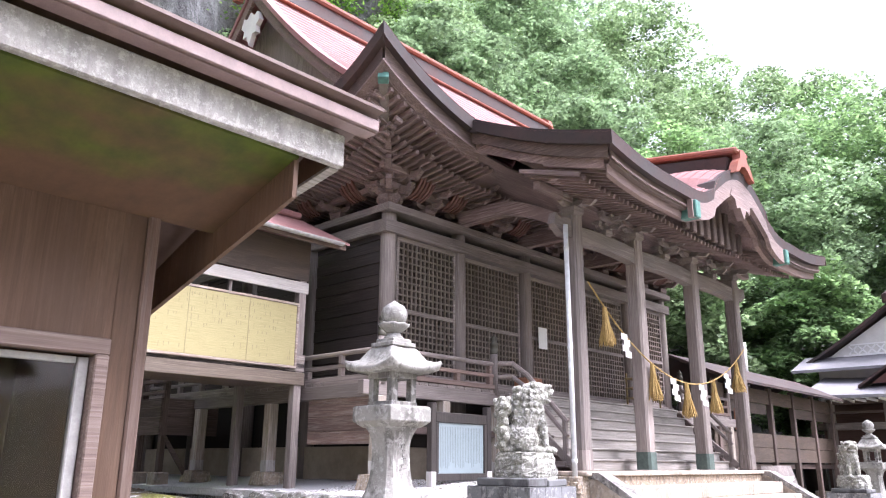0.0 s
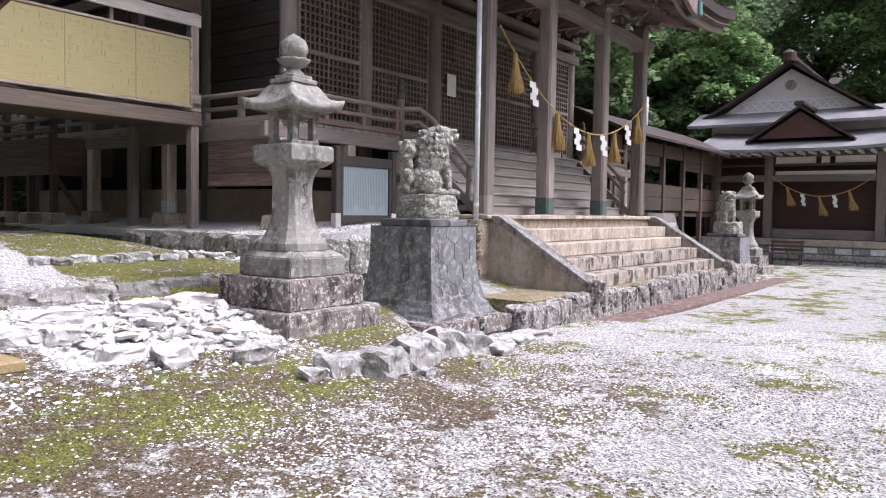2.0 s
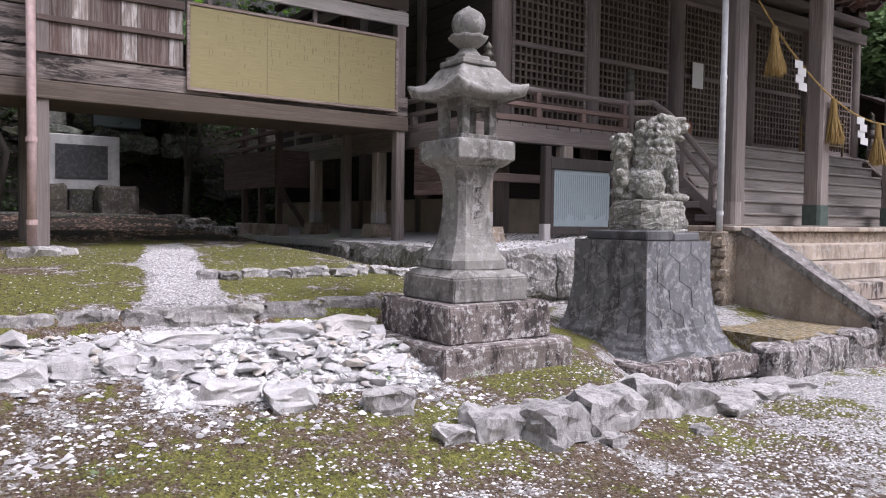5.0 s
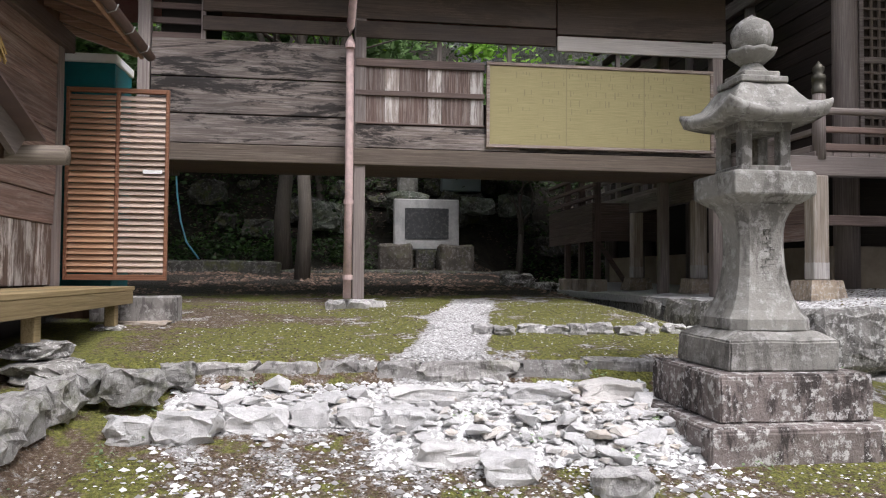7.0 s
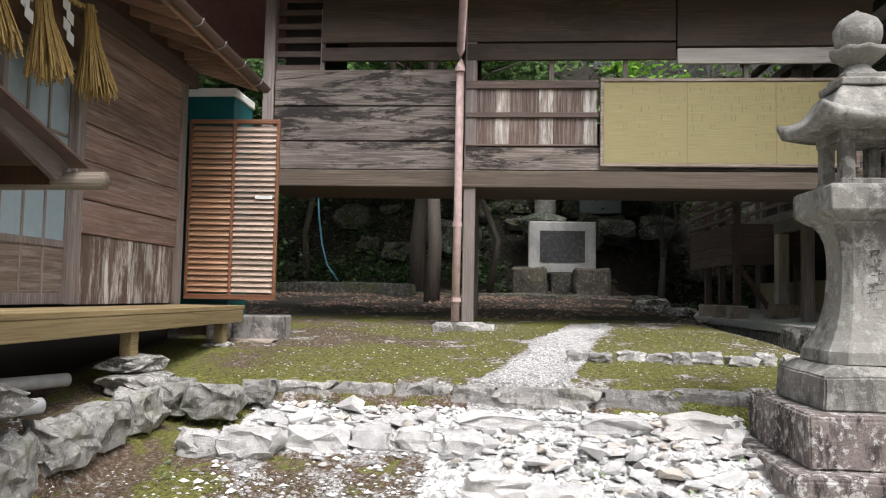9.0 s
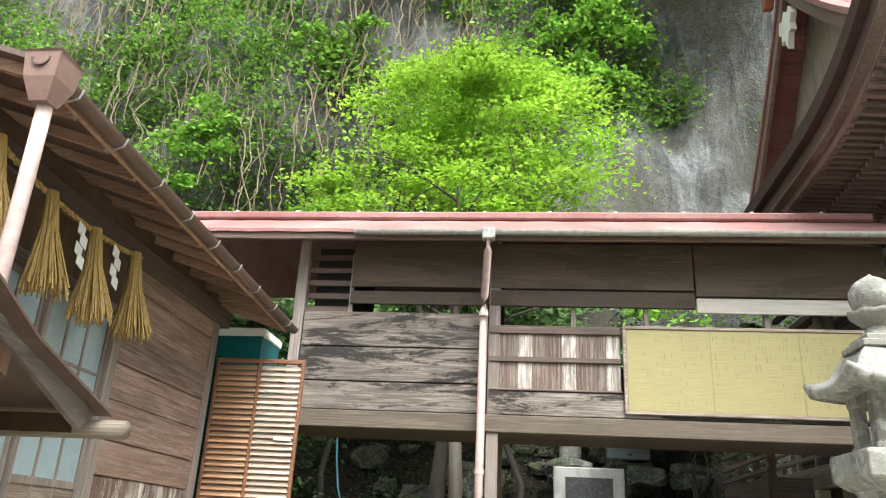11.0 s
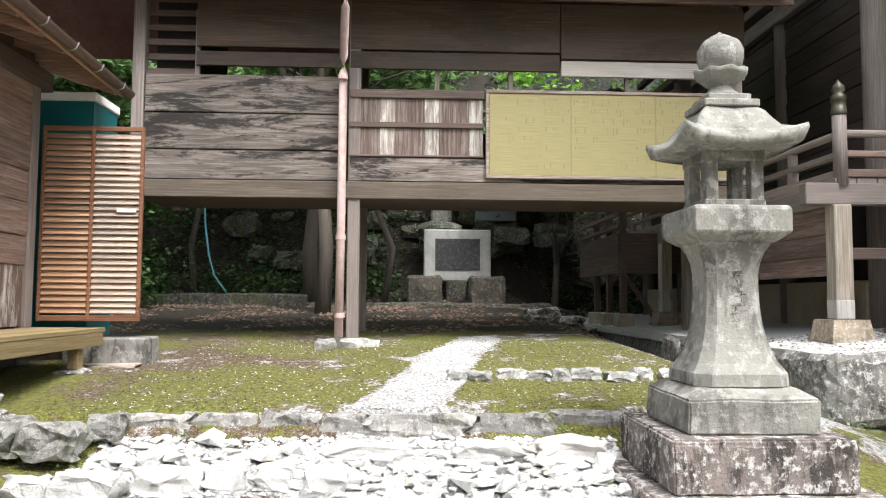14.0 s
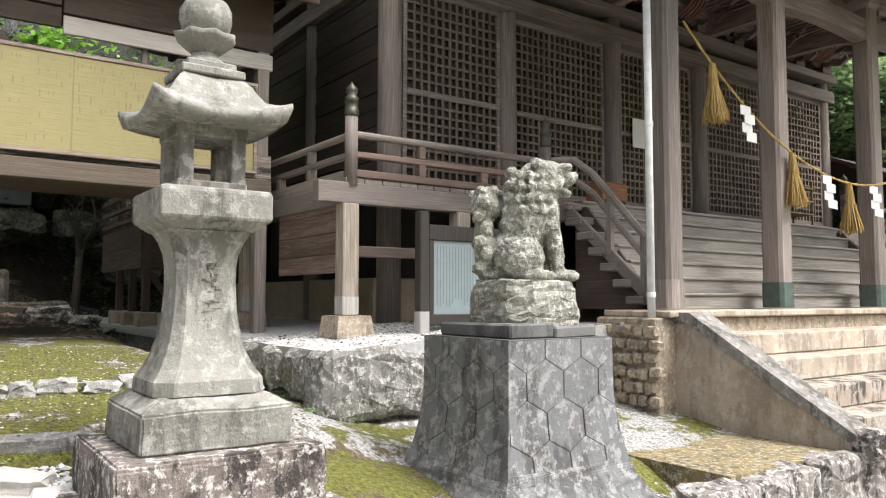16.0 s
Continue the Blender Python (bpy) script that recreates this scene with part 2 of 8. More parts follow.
pipe_pink = plain("faded_pink_pipe", (0.62, 0.46, 0.435), 0.5, 0.0, 0.3)
gutter_grey = plain("grey_gutter", (0.42, 0.41, 0.40), 0.5, 0.0, 0.4)
gutter_brown = plain("brown_gutter", (0.14, 0.09, 0.075), 0.5, 0.0, 0.3)
plaster = plain("white_plaster", (0.66, 0.65, 0.62), 0.9, 0.0, 0.15, 3.0)
mud_plaster = plain("buff_plaster", (0.38, 0.32, 0.24), 0.9, 0.0, 0.3, 3.0)
paper = plain("white_paper", (0.8, 0.8, 0.79), 0.8, 0.0, 0.05)
notice = plain("white_notice_board", (0.25, 0.305, 0.32), 0.45, 0.0, 0.12, 3.0)
ink = plain("grey_lettering", (0.20, 0.235, 0.245), 0.7)
teal = plain("teal_enamel", (0.004, 0.13, 0.15), 0.4, 0.0, 0.2, 4.0)
# near-black colour that stands in for the darkness of unlit insides
void = plain("unlit_interior", (0.018, 0.015, 0.013), 0.9)
blue_hose = plain("blue_hose", (0.10, 0.32, 0.42), 0.4)
brown_board = wood("stained_plywood", "z", (0.058, 0.031, 0.018), (0.094, 0.052, 0.031), (0.128, 0.078, 0.05), 0.5, pale=0.12, stain=0.3, flaked=(0.2, 0.14, 0.1), fine=5)
red_cloth = plain("red_cloth", (0.45, 0.03, 0.02), 0.8)
bark = wood("bark", "z", (0.03, 0.024, 0.018), (0.075, 0.062, 0.05), (0.14, 0.125, 0.11), 0.5)
vine_mat = plain("dry_vine", (0.25, 0.2, 0.14), 0.85, 0.0, 0.4)


def straw():
    n = Nodes("rice_straw", 0.8)
    f = n.noise((90, 90, 4), 4, 0.7)
    return n.done(n.ramp(f, [(0.3, (0.19, 0.115, 0.035)), (0.55, (0.40, 0.27, 0.09)), (0.75, (0.55, 0.41, 0.18))]), f, 0.6, 0.006)


def blind():
    n = Nodes("yellowed_list_sheet", 0.7)
    f = n.noise((6, 3, 150), 3, 0.6)
    lines = n.noise((1, 40, 5), 4, 0.8)
    c = n.mix(n.step(f, 0.35, 0.65), (0.25, 0.215, 0.095), (0.325, 0.28, 0.135))
    c = n.mix(n.step(lines, 0.56, 0.64, 0.0, 0.22), c, (0.2, 0.17, 0.08))
    return n.done(c, f, 0.2, 0.003)


def soffit():
    n = Nodes("mossy_soffit", 0.85)
    f, g = n.noise((1.5, 0.7, 1), 4, 0.6), n.noise(9, 5, 0.7)
    c = n.mix(n.step(g, 0.3, 0.75), (0.115, 0.062, 0.032), (0.07, 0.038, 0.021))
    c = n.mix(n.step(f, 0.42, 0.56), c, n.mix(n.step(g, 0.35, 0.7), (0.075, 0.1, 0.006), (0.042, 0.062, 0.005)))
    return n.done(c, g, 0.2, 0.004)


def glass(name, col=(1, 1, 1), rough=0.02, clear=1.0):
    n = Nodes(name, rough)
    n.b.inputs["Base Color"].default_value = (*col, 1)
    n.b.inputs["Transmission Weight"].default_value = clear
    n.b.inputs["IOR"].default_value = 1.33
    return n.m


def leaf(name, a, b, c, through_light=0.35):
    n = Nodes(name, 0.5)
    src = n.n.new("ShaderNodeNewGeometry").outputs["Random Per Island"]
    col = n.ramp(src, [(0.0, a), (0.5, b), (1.0, c)])
    big = n.noise(0.35, 3, 0.5)
    h = n.n.new("ShaderNodeHueSaturation")
    n.link(n.step(big, 0.3, 0.7, 0.5, 1.4), h.inputs["Value"])
    n.link(col, h.inputs["Color"])
    n.link(h.outputs[0], n.b.inputs["Base Color"])
    tr = n.n.new("ShaderNodeBsdfTranslucent")
    n.link(h.outputs[0], tr.inputs[0])
    mx = n.n.new("ShaderNodeMixShader")
    mx.inputs[0].default_value = through_light
    n.link(n.b.outputs[0], mx.inputs[1])
    n.link(tr.outputs[0], mx.inputs[2])
    n.link(mx.outputs[0], n.n["Material Output"].inputs[0])
    return n.m


straw_mat, blind_mat, soffit_mat = straw(), blind(), soffit()
pane_mat = glass("window_glass", (0.72, 0.66, 0.58), 0.03)
frost_mat = plain("frosted_blue_glass", (0.30, 0.38, 0.42), 0.25, 0.0, 0.1)
leaf_tree = leaf("tree_leaves", (0.14, 0.205, 0.10), (0.235, 0.335, 0.165), (0.36, 0.49, 0.25), 0.55)
leaf_dark = leaf("evergreen_leaves", (0.12, 0.195, 0.085), (0.205, 0.325, 0.135), (0.32, 0.485, 0.2), 0.55)
leaf_maple = leaf("fresh_maple_leaves", (0.17, 0.32, 0.025), (0.27, 0.46, 0.045), (0.38, 0.57, 0.08), 0.5)
# brighter copy of the cliff leaves, with the sunlight in its colour
leaf_spray = leaf("sunlit_spray_leaves", (0.13, 0.27, 0.03), (0.22, 0.42, 0.06), (0.33, 0.55, 0.11), 0.55)
leaf_cliff = leaf("cliff_leaves", (0.075, 0.15, 0.025), (0.14, 0.28, 0.045), (0.23, 0.40, 0.07), 0.5)
# paler, bluer greens: the haze over the trees is put into the colour
leaf_pale = leaf("hazy_green_leaves", (0.15, 0.22, 0.12), (0.25, 0.36, 0.19), (0.36, 0.5, 0.27), 0.55)
# shaded copy of the leaf greens; the dimness is in the colour
leaf_shade = leaf("leaves_painted_shaded", (0.02, 0.045, 0.015), (0.04, 0.08, 0.022), (0.08, 0.15, 0.04), 0.3)

# ---- building blocks ----


def at_world(ob):
    v = Vector((0, 0, 0))
    while ob:
        v += ob.location
        ob = ob.parent
    return v


def part(name, bm, material, parent=None, label="", smooth=False):
    """Links a bmesh, drawn in world coordinates, as one mesh under a thing or a part."""
    me = bpy.data.meshes.new(name)
    if parent:
        bm.transform(Matrix.Translation(-at_world(parent)))
    bmesh.ops.recalc_face_normals(bm, faces=bm.faces)
    bm.to_mesh(me)
    bm.free()
    if smooth:
        me.polygons.foreach_set("use_smooth", [True] * len(me.polygons))
    me.materials.append(material)
    ob = new(name, me)
    ob.parent = parent
    if label:
        ob["label"] = label
    return ob


def proto(name, bm, material, parent):
    """The first of many alike pieces, drawn round its own origin."""
    ob = part(name, bm, material)
    ob.parent = parent
    return ob


def piece(name, like, parent, m):
    """Another object on the same mesh, at the world pose m."""
    ob = new(name, like.data)
    ob.parent = parent
    ob.matrix_basis = Matrix.Translation(-at_world(parent)) @ m
    return ob


def thing(name, at, label, category, group="", kind=""):
    ob = new(name)
    ob.location = at
    ob.empty_display_size = 0.1
    return tagged(ob, label, category, group, kind)


def single(name, bm, material, label, category, at=(0, 0, 0), group="", kind="", smooth=False):
    """A thing of one mesh."""
    bm.transform(Matrix.Translation(-Vector(at)))
    ob = part(name, bm, material, None, "", smooth)
    ob.location = at
    return tagged(ob, label, category, group, kind)


def B():
    return bmesh.new()


def box(bm, x0, x1, y0, y1, z0, z1, bev=0.0, m=None):
    vs = bmesh.ops.create_cube(bm, size=1.0)["verts"]
    mat = Matrix.Translation(((x0 + x1) / 2, (y0 + y1) / 2, (z0 + z1) / 2)) @ Matrix.Diagonal((x1 - x0, y1 - y0, z1 - z0, 1))
    bmesh.ops.transform(bm, verts=vs, matrix=(m @ mat) if m else mat)
    if bev:
        es = {e for v in vs for e in v.link_edges}
        bmesh.ops.bevel(bm, geom=list(es), offset=bev, segments=1, affect="EDGES")
    return bm


def beam(bm, p, q, w, h, bev=0.0, up=(0, 0, 1)):
    """A squared timber from p to q, w wide and h high."""
    p, q = Vector(p), Vector(q)
    d = (q - p).normalized()
    s = d.cross(Vector(up)).normalized()
    u = s.cross(d)
    m = Matrix((s, d, u)).transposed().to_4x4()
    m.translation = (p + q) / 2
    return box(bm, -w / 2, w / 2, -(q - p).length / 2, (q - p).length / 2, -h / 2, h / 2, bev, m)


def rod(bm, p, q, r, r2=None, n=10):
    p, q = Vector(p), Vector(q)
    d = q - p
    vs = bmesh.ops.create_cone(bm, cap_ends=True, segments=n, radius1=r, radius2=r if r2 is None else r2, depth=d.length)["verts"]
    m = d.to_track_quat("Z", "Y").to_matrix().to_4x4()
    m.translation = (p + q) / 2
    bmesh.ops.transform(bm, verts=vs, matrix=m)
    return bm


def tube(bm, pts, r, n=7):
    """A round bar along points; r a number or one for each point."""
    pts = [Vector(p) for p in pts]
    rings = []
    for i, p in enumerate(pts):
        d = (pts[min(i + 1, len(pts) - 1)] - pts[max(i - 1, 0)]).normalized()
        s = d.cross(Vector((0.13, 0.21, 1)) if abs(d.z) < 0.95 else Vector((1, 0.1, 0))).normalized()
        u = s.cross(d)
        rr = r[i] if hasattr(r, "__len__") else r
        rings.append([bm.verts.new(p + rr * (math.cos(a) * s + math.sin(a) * u)) for a in [2 * math.pi * k / n for k in range(n)]])
    for a, b in zip(rings, rings[1:]):
        for k in range(n):
            bm.faces.new((a[k], a[(k + 1) % n], b[(k + 1) % n], b[k]))
    bm.faces.new(rings[0])
    bm.faces.new(rings[-1][::-1])
    return bm


def loft(bm, rings, closed=True, cap=True):
    vs = [[bm.verts.new(p) for p in ring] for ring in rings]
    k = len(vs[0])
    for a, b in zip(vs, vs[1:]):
        for i in range(k if closed else k - 1):
            bm.faces.new((a[i], a[(i + 1) % k], b[(i + 1) % k], b[i]))
    if cap:
        bm.faces.new(vs[0][::-1])
        bm.faces.new(vs[-1])
    return bm


def square(c, h, z, turn=0.0, n=4, cut=0.0):
    """A ring of corners round c; cut: how much of each corner is taken off."""
    out = []
    for i in range(n):
        a = 2 * math.pi * (i + 0.5) / n + turn
        r = h / math.cos(math.pi / n)
        p = Vector((c[0] + r * math.cos(a), c[1] + r * math.sin(a), z))
        if cut:
            t = Vector((-math.sin(a), math.cos(a), 0)) * cut
            inn = Vector((math.cos(a), math.sin(a), 0)) * cut
            out += [p - t - inn, p + t - inn]
        else:
            out.append(p)
    return out


def lathe(bm, c, profile, n=20):
    return loft(bm, [[(c[0] + r * math.cos(2 * math.pi * k / n), c[1] + r * math.sin(2 * math.pi * k / n), z) for k in range(n)] for r, z in profile])


def rough(bm, amount, size, seed=0, only_up=False):
    for v in bm.verts:
        d = noise.noise_vector(v.co / size + Vector((seed * 3.7, seed * 1.3, 0)))
        v.co += d * amount
    return bm


def rock(bm, c, rx, ry, rz, seed, sub=2, turn=0.0):
    """An angular stone."""
    vs = bmesh.ops.create_icosphere(bm, subdivisions=sub, radius=1.0)["verts"]
    m = Matrix.Translation(c) @ Matrix.Rotation(turn, 4, "Z")
    for v in vs:
        p = v.co.copy()
        q = Vector([math.copysign(min(abs(a) * 1.35, 0.93), a) for a in p])
        q = q * 0.8 + 0.3 * noise.noise_vector(p * 1.3 + Vector((seed * 7.1, seed * 2.3, seed))) + (0.17 if sub > 2 else 0.08) * noise.noise_vector(p * 4.5 + Vector((seed, 0, 0)))
        v.co = m @ Vector((q.x * rx, q.y * ry, q.z * rz))
    return bm


def shard(bm, c, rx, ry, rz, seed, n=13, turn=0.0):
    """A broken stone with flat facets; bm must be empty."""
    rng = random.Random(seed)
    m = Matrix.Translation(c) @ Matrix.Rotation(turn, 4, "Z") @ Matrix.Rotation(rng.uniform(-0.3, 0.3), 4, "X")
    for k in range(n):
        p = Vector((rng.gauss(0, 1), rng.gauss(0, 1), rng.gauss(0, 1))).normalized()
        p = Vector([math.copysign(min(abs(a) * 1.3, 1), a) for a in p]) * rng.uniform(0.75, 1.0)
        bm.verts.new(m @ Vector((p.x * rx, p.y * ry, p.z * rz)))
    out = bmesh.ops.convex_hull(bm, input=bm.verts[:])
    bmesh.ops.delete(bm, geom=list({v for v in out["geom_interior"] + out["geom_unused"] if isinstance(v, bmesh.types.BMVert)}), context="VERTS")
    if max(rx, ry) > 0.055:
        bmesh.ops.subdivide_edges(bm, edges=bm.edges[:], cuts=1, use_grid_fill=True)
        for v in bm.verts:
            v.co += noise.noise_vector(v.co * 9 + Vector((seed, 0, 0))) * min(rx, rz) * 0.16
    return bm


def sheet(bm, grid, thick=0.0):
    """A surface over rows of points; thick: a second skin that far below."""
    vs = [[bm.verts.new(p) for p in row] for row in grid]
    fs = []
    for a, b in zip(vs, vs[1:]):
        for i in range(len(a) - 1):
            fs.append(bm.faces.new((a[i], a[i + 1], b[i + 1], b[i])))
    if thick:
        lo = [[bm.verts.new(Vector(p) - Vector((0, 0, thick))) for p in row] for row in grid]
        for a, b in zip(lo, lo[1:]):
            for i in range(len(a) - 1):
                bm.faces.new((a[i], b[i], b[i + 1], a[i + 1]))
        rim = [(r, 0) for r in range(len(vs))] + [(len(vs) - 1, c) for c in range(1, len(vs[0]))]
        rim += [(r, len(vs[0]) - 1) for r in range(len(vs) - 2, -1, -1)] + [(0, c) for c in range(len(vs[0]) - 2, 0, -1)]
        for (a, b), (c, d) in zip(rim, rim[1:] + rim[:1]):
            bm.faces.new((vs[a][b], vs[c][d], lo[c][d], lo[a][b]))
    return bm


def array_mesh(name, verts, faces, material, smooth=False):
    me = bpy.data.meshes.new(name)
    nv, nf, k = len(verts), len(faces), faces.shape[1]
    me.vertices.add(nv)
    me.vertices.foreach_set("co", np.asarray(verts, np.float32).ravel())
    me.loops.add(nf * k)
    me.loops.foreach_set("vertex_index", np.asarray(faces, np.int32).ravel())
    me.polygons.add(nf)
    me.polygons.foreach_set("loop_start", np.arange(nf, dtype=np.int32) * k)
    me.update(calc_edges=True)
    if smooth:
        me.polygons.foreach_set("use_smooth", np.ones(nf, bool))
    me.materials.append(material)
    return me


def smooth01(v, a, b):
    t = np.clip((np.asarray(v, float) - a) / (b - a), 0, 1)
    return t * t * (3 - 2 * t)


def leaf_cards(rng, centres, size, tilt=0.8, longer=1.6):
    """Small pointed leaves, one at each centre: four corners and a fold."""
    n = len(centres)
    a = rng.uniform(0, 2 * np.pi, n)
    d = np.stack([np.cos(a), np.sin(a), rng.normal(-0.25, 0.35, n)], 1)
    d /= np.linalg.norm(d, axis=1)[:, None]
    up = np.stack([rng.normal(0, tilt, n), rng.normal(0, tilt, n), np.ones(n)], 1)
    s = np.cross(d, up)
    s /= np.linalg.norm(s, axis=1)[:, None] + 1e-9
    nn = np.cross(s, d)
    L = (size * rng.uniform(0.6, 1.3, n))[:, None]
    w = L / longer / 2
    v = np.stack([centres - d * L / 2, centres + s * w + nn * L * 0.08, centres + d * L / 2, centres - s * w + nn * L * 0.08], 1).reshape(-1, 3)
    return v, np.arange(4 * n).reshape(n, 4)

# ---- the ground ----


def yard(y):
    return np.clip(-0.05 - 0.03 * np.asarray(y, float), -0.5, -0.05)


def ground_z(x, y):
    """The height of the ground: a yard, a mossy rise towards the corridor and a hillside far behind."""
    x, y = np.asarray(x, float), np.asarray(y, float)
    base = yard(y)
    rise = np.interp(x, [-60, -40, -30, -25.5, -22.5, -21, -18.5, -14, -11, -9, -7.45, -7.1, -6.3, -5.6, -4.6, -3.8],
                     [26, 17, 11, 6.0, 1.75, 1.35, 1.2, 0.95, 0.83, 0.70, 0.58, 0.32, 0.2, 0.04, -0.1, -0.3])
    near = np.interp(x, [-60, -40, -30, -25.5, -22.5, -21, -18.5, -14, -11, -9, -5.0, -4.4, -3.4], [26, 17, 11, 6.0, 1.75, 1.35, 1.2, 0.95, 0.83, 0.72, 0.32, 0.1, -0.3])
    k = smooth01(y, 1.0, 1.25)
    rise = near * (1 - k) + rise * k
    low = np.interp(x, [-60, -40, -30, -25, -22.5, -8.5, -6.5, -5.5], [24, 15, 9, 4, 0.6, 0.3, 0.0, -0.5])
    k = smooth01(y, 6.6, 8.6)
    rise = rise * (1 - k) + low * k
    k = smooth01(y, 22, 27)
    far = np.interp(x, [-90, -60, -40, -30, -22, -16, -12], [45, 34, 22, 14, 5, 0.5, -0.5])
    far = far + np.clip(y - 45, 0, 60) * 0.28
    rise = rise * (1 - k) + far * k
    z = np.maximum(base, rise)
    z = z + smooth01(np.hypot(x + 5, y - 15), 80, 300) * 12
    return z


def ground_bump(x, y):
    return noise.noise(Vector((x * 1.7, y * 1.7, 0))) * 0.02 + noise.noise(Vector((x * 6, y * 6, 4))) * 0.008


def build_ground():
    xs = np.concatenate([[-400, -200, -110, -70, -50, -40], np.arange(-34, -14, 0.6), np.arange(-14, 1.0, 0.11), np.arange(1.0, 12, 0.6), [14, 18, 25, 40, 70, 130, 250, 400]])
    ys = np.concatenate([[-400, -200, -100, -50, -30, -20, -14, -9, -6], np.arange(-4, 12.5, 0.11), np.arange(12.5, 38, 0.5), [40, 45, 52, 62, 80, 120, 200, 400]])
    X, Y = np.meshgrid(xs, ys, indexing="ij")
    Z = ground_z(X, Y)
    bump = np.array([ground_bump(x, y) for x, y in zip(X.ravel(), Y.ravel())]).reshape(X.shape)
    Z = Z + bump * (np.hypot(X + 5, Y - 5) < 25)
    i = np.arange(X.size).reshape(X.shape)
    f = np.stack([i[:-1, :-1], i[1:, :-1], i[1:, 1:], i[:-1, 1:]], -1).reshape(-1, 4)
    me = array_mesh("ground", np.stack([X, Y, Z], -1).reshape(-1, 3), f, ground_mat, True)
    # plan of the covering: leaf litter, moss, shade painted under and behind the roofs
    litter = 0.28 + 0.60 * smooth01(-X, 1.3, 3.8) * (1 - smooth01(Y, 6.5, 9.5)) + 0.5 * smooth01(X, -1.2, 0.8) - 0.12 * smooth01(Y, 6, 9) * smooth01(X, -5, -3.5)
    litter = np.maximum(litter, 0.8 * smooth01(-X, 7, 9))
    litter = np.maximum(litter, 0.7 * (1 - smooth01(Y, 1.2, 3.4)) * smooth01(-X, 0.5, 2.2))
    moss = 0.34 + 0.25 * smooth01(-X, 3.2, 5.0) * (1 - smooth01(Y, 6.5, 9)) + 0.22 * smooth01(-X, 7.2, 7.6) * (1 - smooth01(-X, 11.5, 14)) + 0.3 * smooth01(X, -1.0, 1.5)
    bare = smooth01(-X, 8.6, 9.8) * (1 - smooth01(Y, 2.6, 3.6)) * (1 - smooth01(-X, 12, 13.5))
    moss, litter = moss - 0.22 * bare, litter + 0.15 * bare
    path = (1 - smooth01(np.abs(Y - (3.9 + 0.22 * (-7.3 - X)) - 0.04 * np.sin(X * 2)), 0.22, 0.4)) * smooth01(-X, 7.1, 7.4) * (1 - smooth01(-X, 11.6, 13.0))
    rub = smooth01(-X - 0.6 * (Y < 3.3), 5.6, 6.0) * (1 - smooth01(-X, 6.9, 7.15)) * smooth01(Y, 1.7, 2.2) * (1 - smooth01(Y, 5.3, 5.8))
    litter = np.maximum(litter, 1.1 * (1 - smooth01(Y, 1.7, 2.1)) * smooth01(-X, 3.6, 4.4))
    clear = 1 - np.maximum(path, rub)
    litter, moss = litter * clear - 0.7 * (1 - clear), moss * clear - 0.7 * (1 - clear)
    ground_shade = smooth01(-X, 12.4, 14.5)
    ground_shade = np.maximum(ground_shade, smooth01(-X, 5, 7) * smooth01(-Y, -0.5, 0.2)) * (1 - path)
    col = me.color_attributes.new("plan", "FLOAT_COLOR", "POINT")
    col.data.foreach_set("color", np.stack([litter, moss, ground_shade, np.ones_like(ground_shade)], -1).astype(np.float32).ravel())
    ob = new("ground", me)
    tagged(ob, "pale gravel yard with moss patches and leaf litter", "ground", kind="structure")


build_ground()

AXIS = 15.8
FLOOR = 2.8
PLAT = 1.3

# ---- stone platform of the hall ----


def hall_base():
    t = thing("hall_platform", (-12, AXIS, 0.3), "raised gravel-topped platform with a stone retaining wall", "platform", kind="structure")
    bm = B()
    box(bm, -21, -8.22, 7.95, 23.7, 0.0, 0.9)
    part("fill", bm, wall_stone, t)
    bm = B()
    n = 40
    sheet(bm, [[(-21 + 12.82 * i / n, 7.85 + 15.9 * j / n, 0.95 + 0.16 * float(smooth01(j, 0, 6)) + 0.02 * noise.noise(Vector((i * 0.7, j * 0.7, 0)))) for j in range(n + 1)] for i in range(n + 1)], 0.12)
    part("gravel_top", bm, gravel_white, t, "white gravel on the platform")
    # large irregular blocks along the front and the side
    rng = random.Random(5)
    y, k = 7.75, 0
    while y < 11.5:
        w = rng.uniform(0.85, 1.35)
        for z0, z1 in ((0.05, 0.3), (0.3, 0.98)):
            bm = B()
            box(bm, -8.5, -8.06 + rng.uniform(-0.04, 0.05) - (0.06 if z0 > 0.2 else 0), y + 0.015, y + w - 0.015, z0 + 0.01, z1 - rng.uniform(0, 0.05), 0.06)
            bmesh.ops.subdivide_edges(bm, edges=[e for e in bm.edges if e.calc_length() > 0.2], cuts=6, use_grid_fill=True)
            rough(bm, 0.075, 0.3, k)
            rough(bm, 0.025, 0.08, k)
            part("block", bm, wall_stone, t)
            k += 1
        y += w
    x = -8.4
    while x > -12.5:
        w = rng.uniform(0.5, 0.95)
        bm = B()
        rock(bm, (x - w / 2, 7.95, 0.72), w * 0.56, 0.25, 0.3, k + 40, 2)
        part("block", bm, wall_stone, t)
        k += 1
        x -= w


gravel_white = plain("white_gravel", (0.56, 0.555, 0.55), 0.95, 0.0, 0.45, 30.0, relief=1.0)
hall_base()


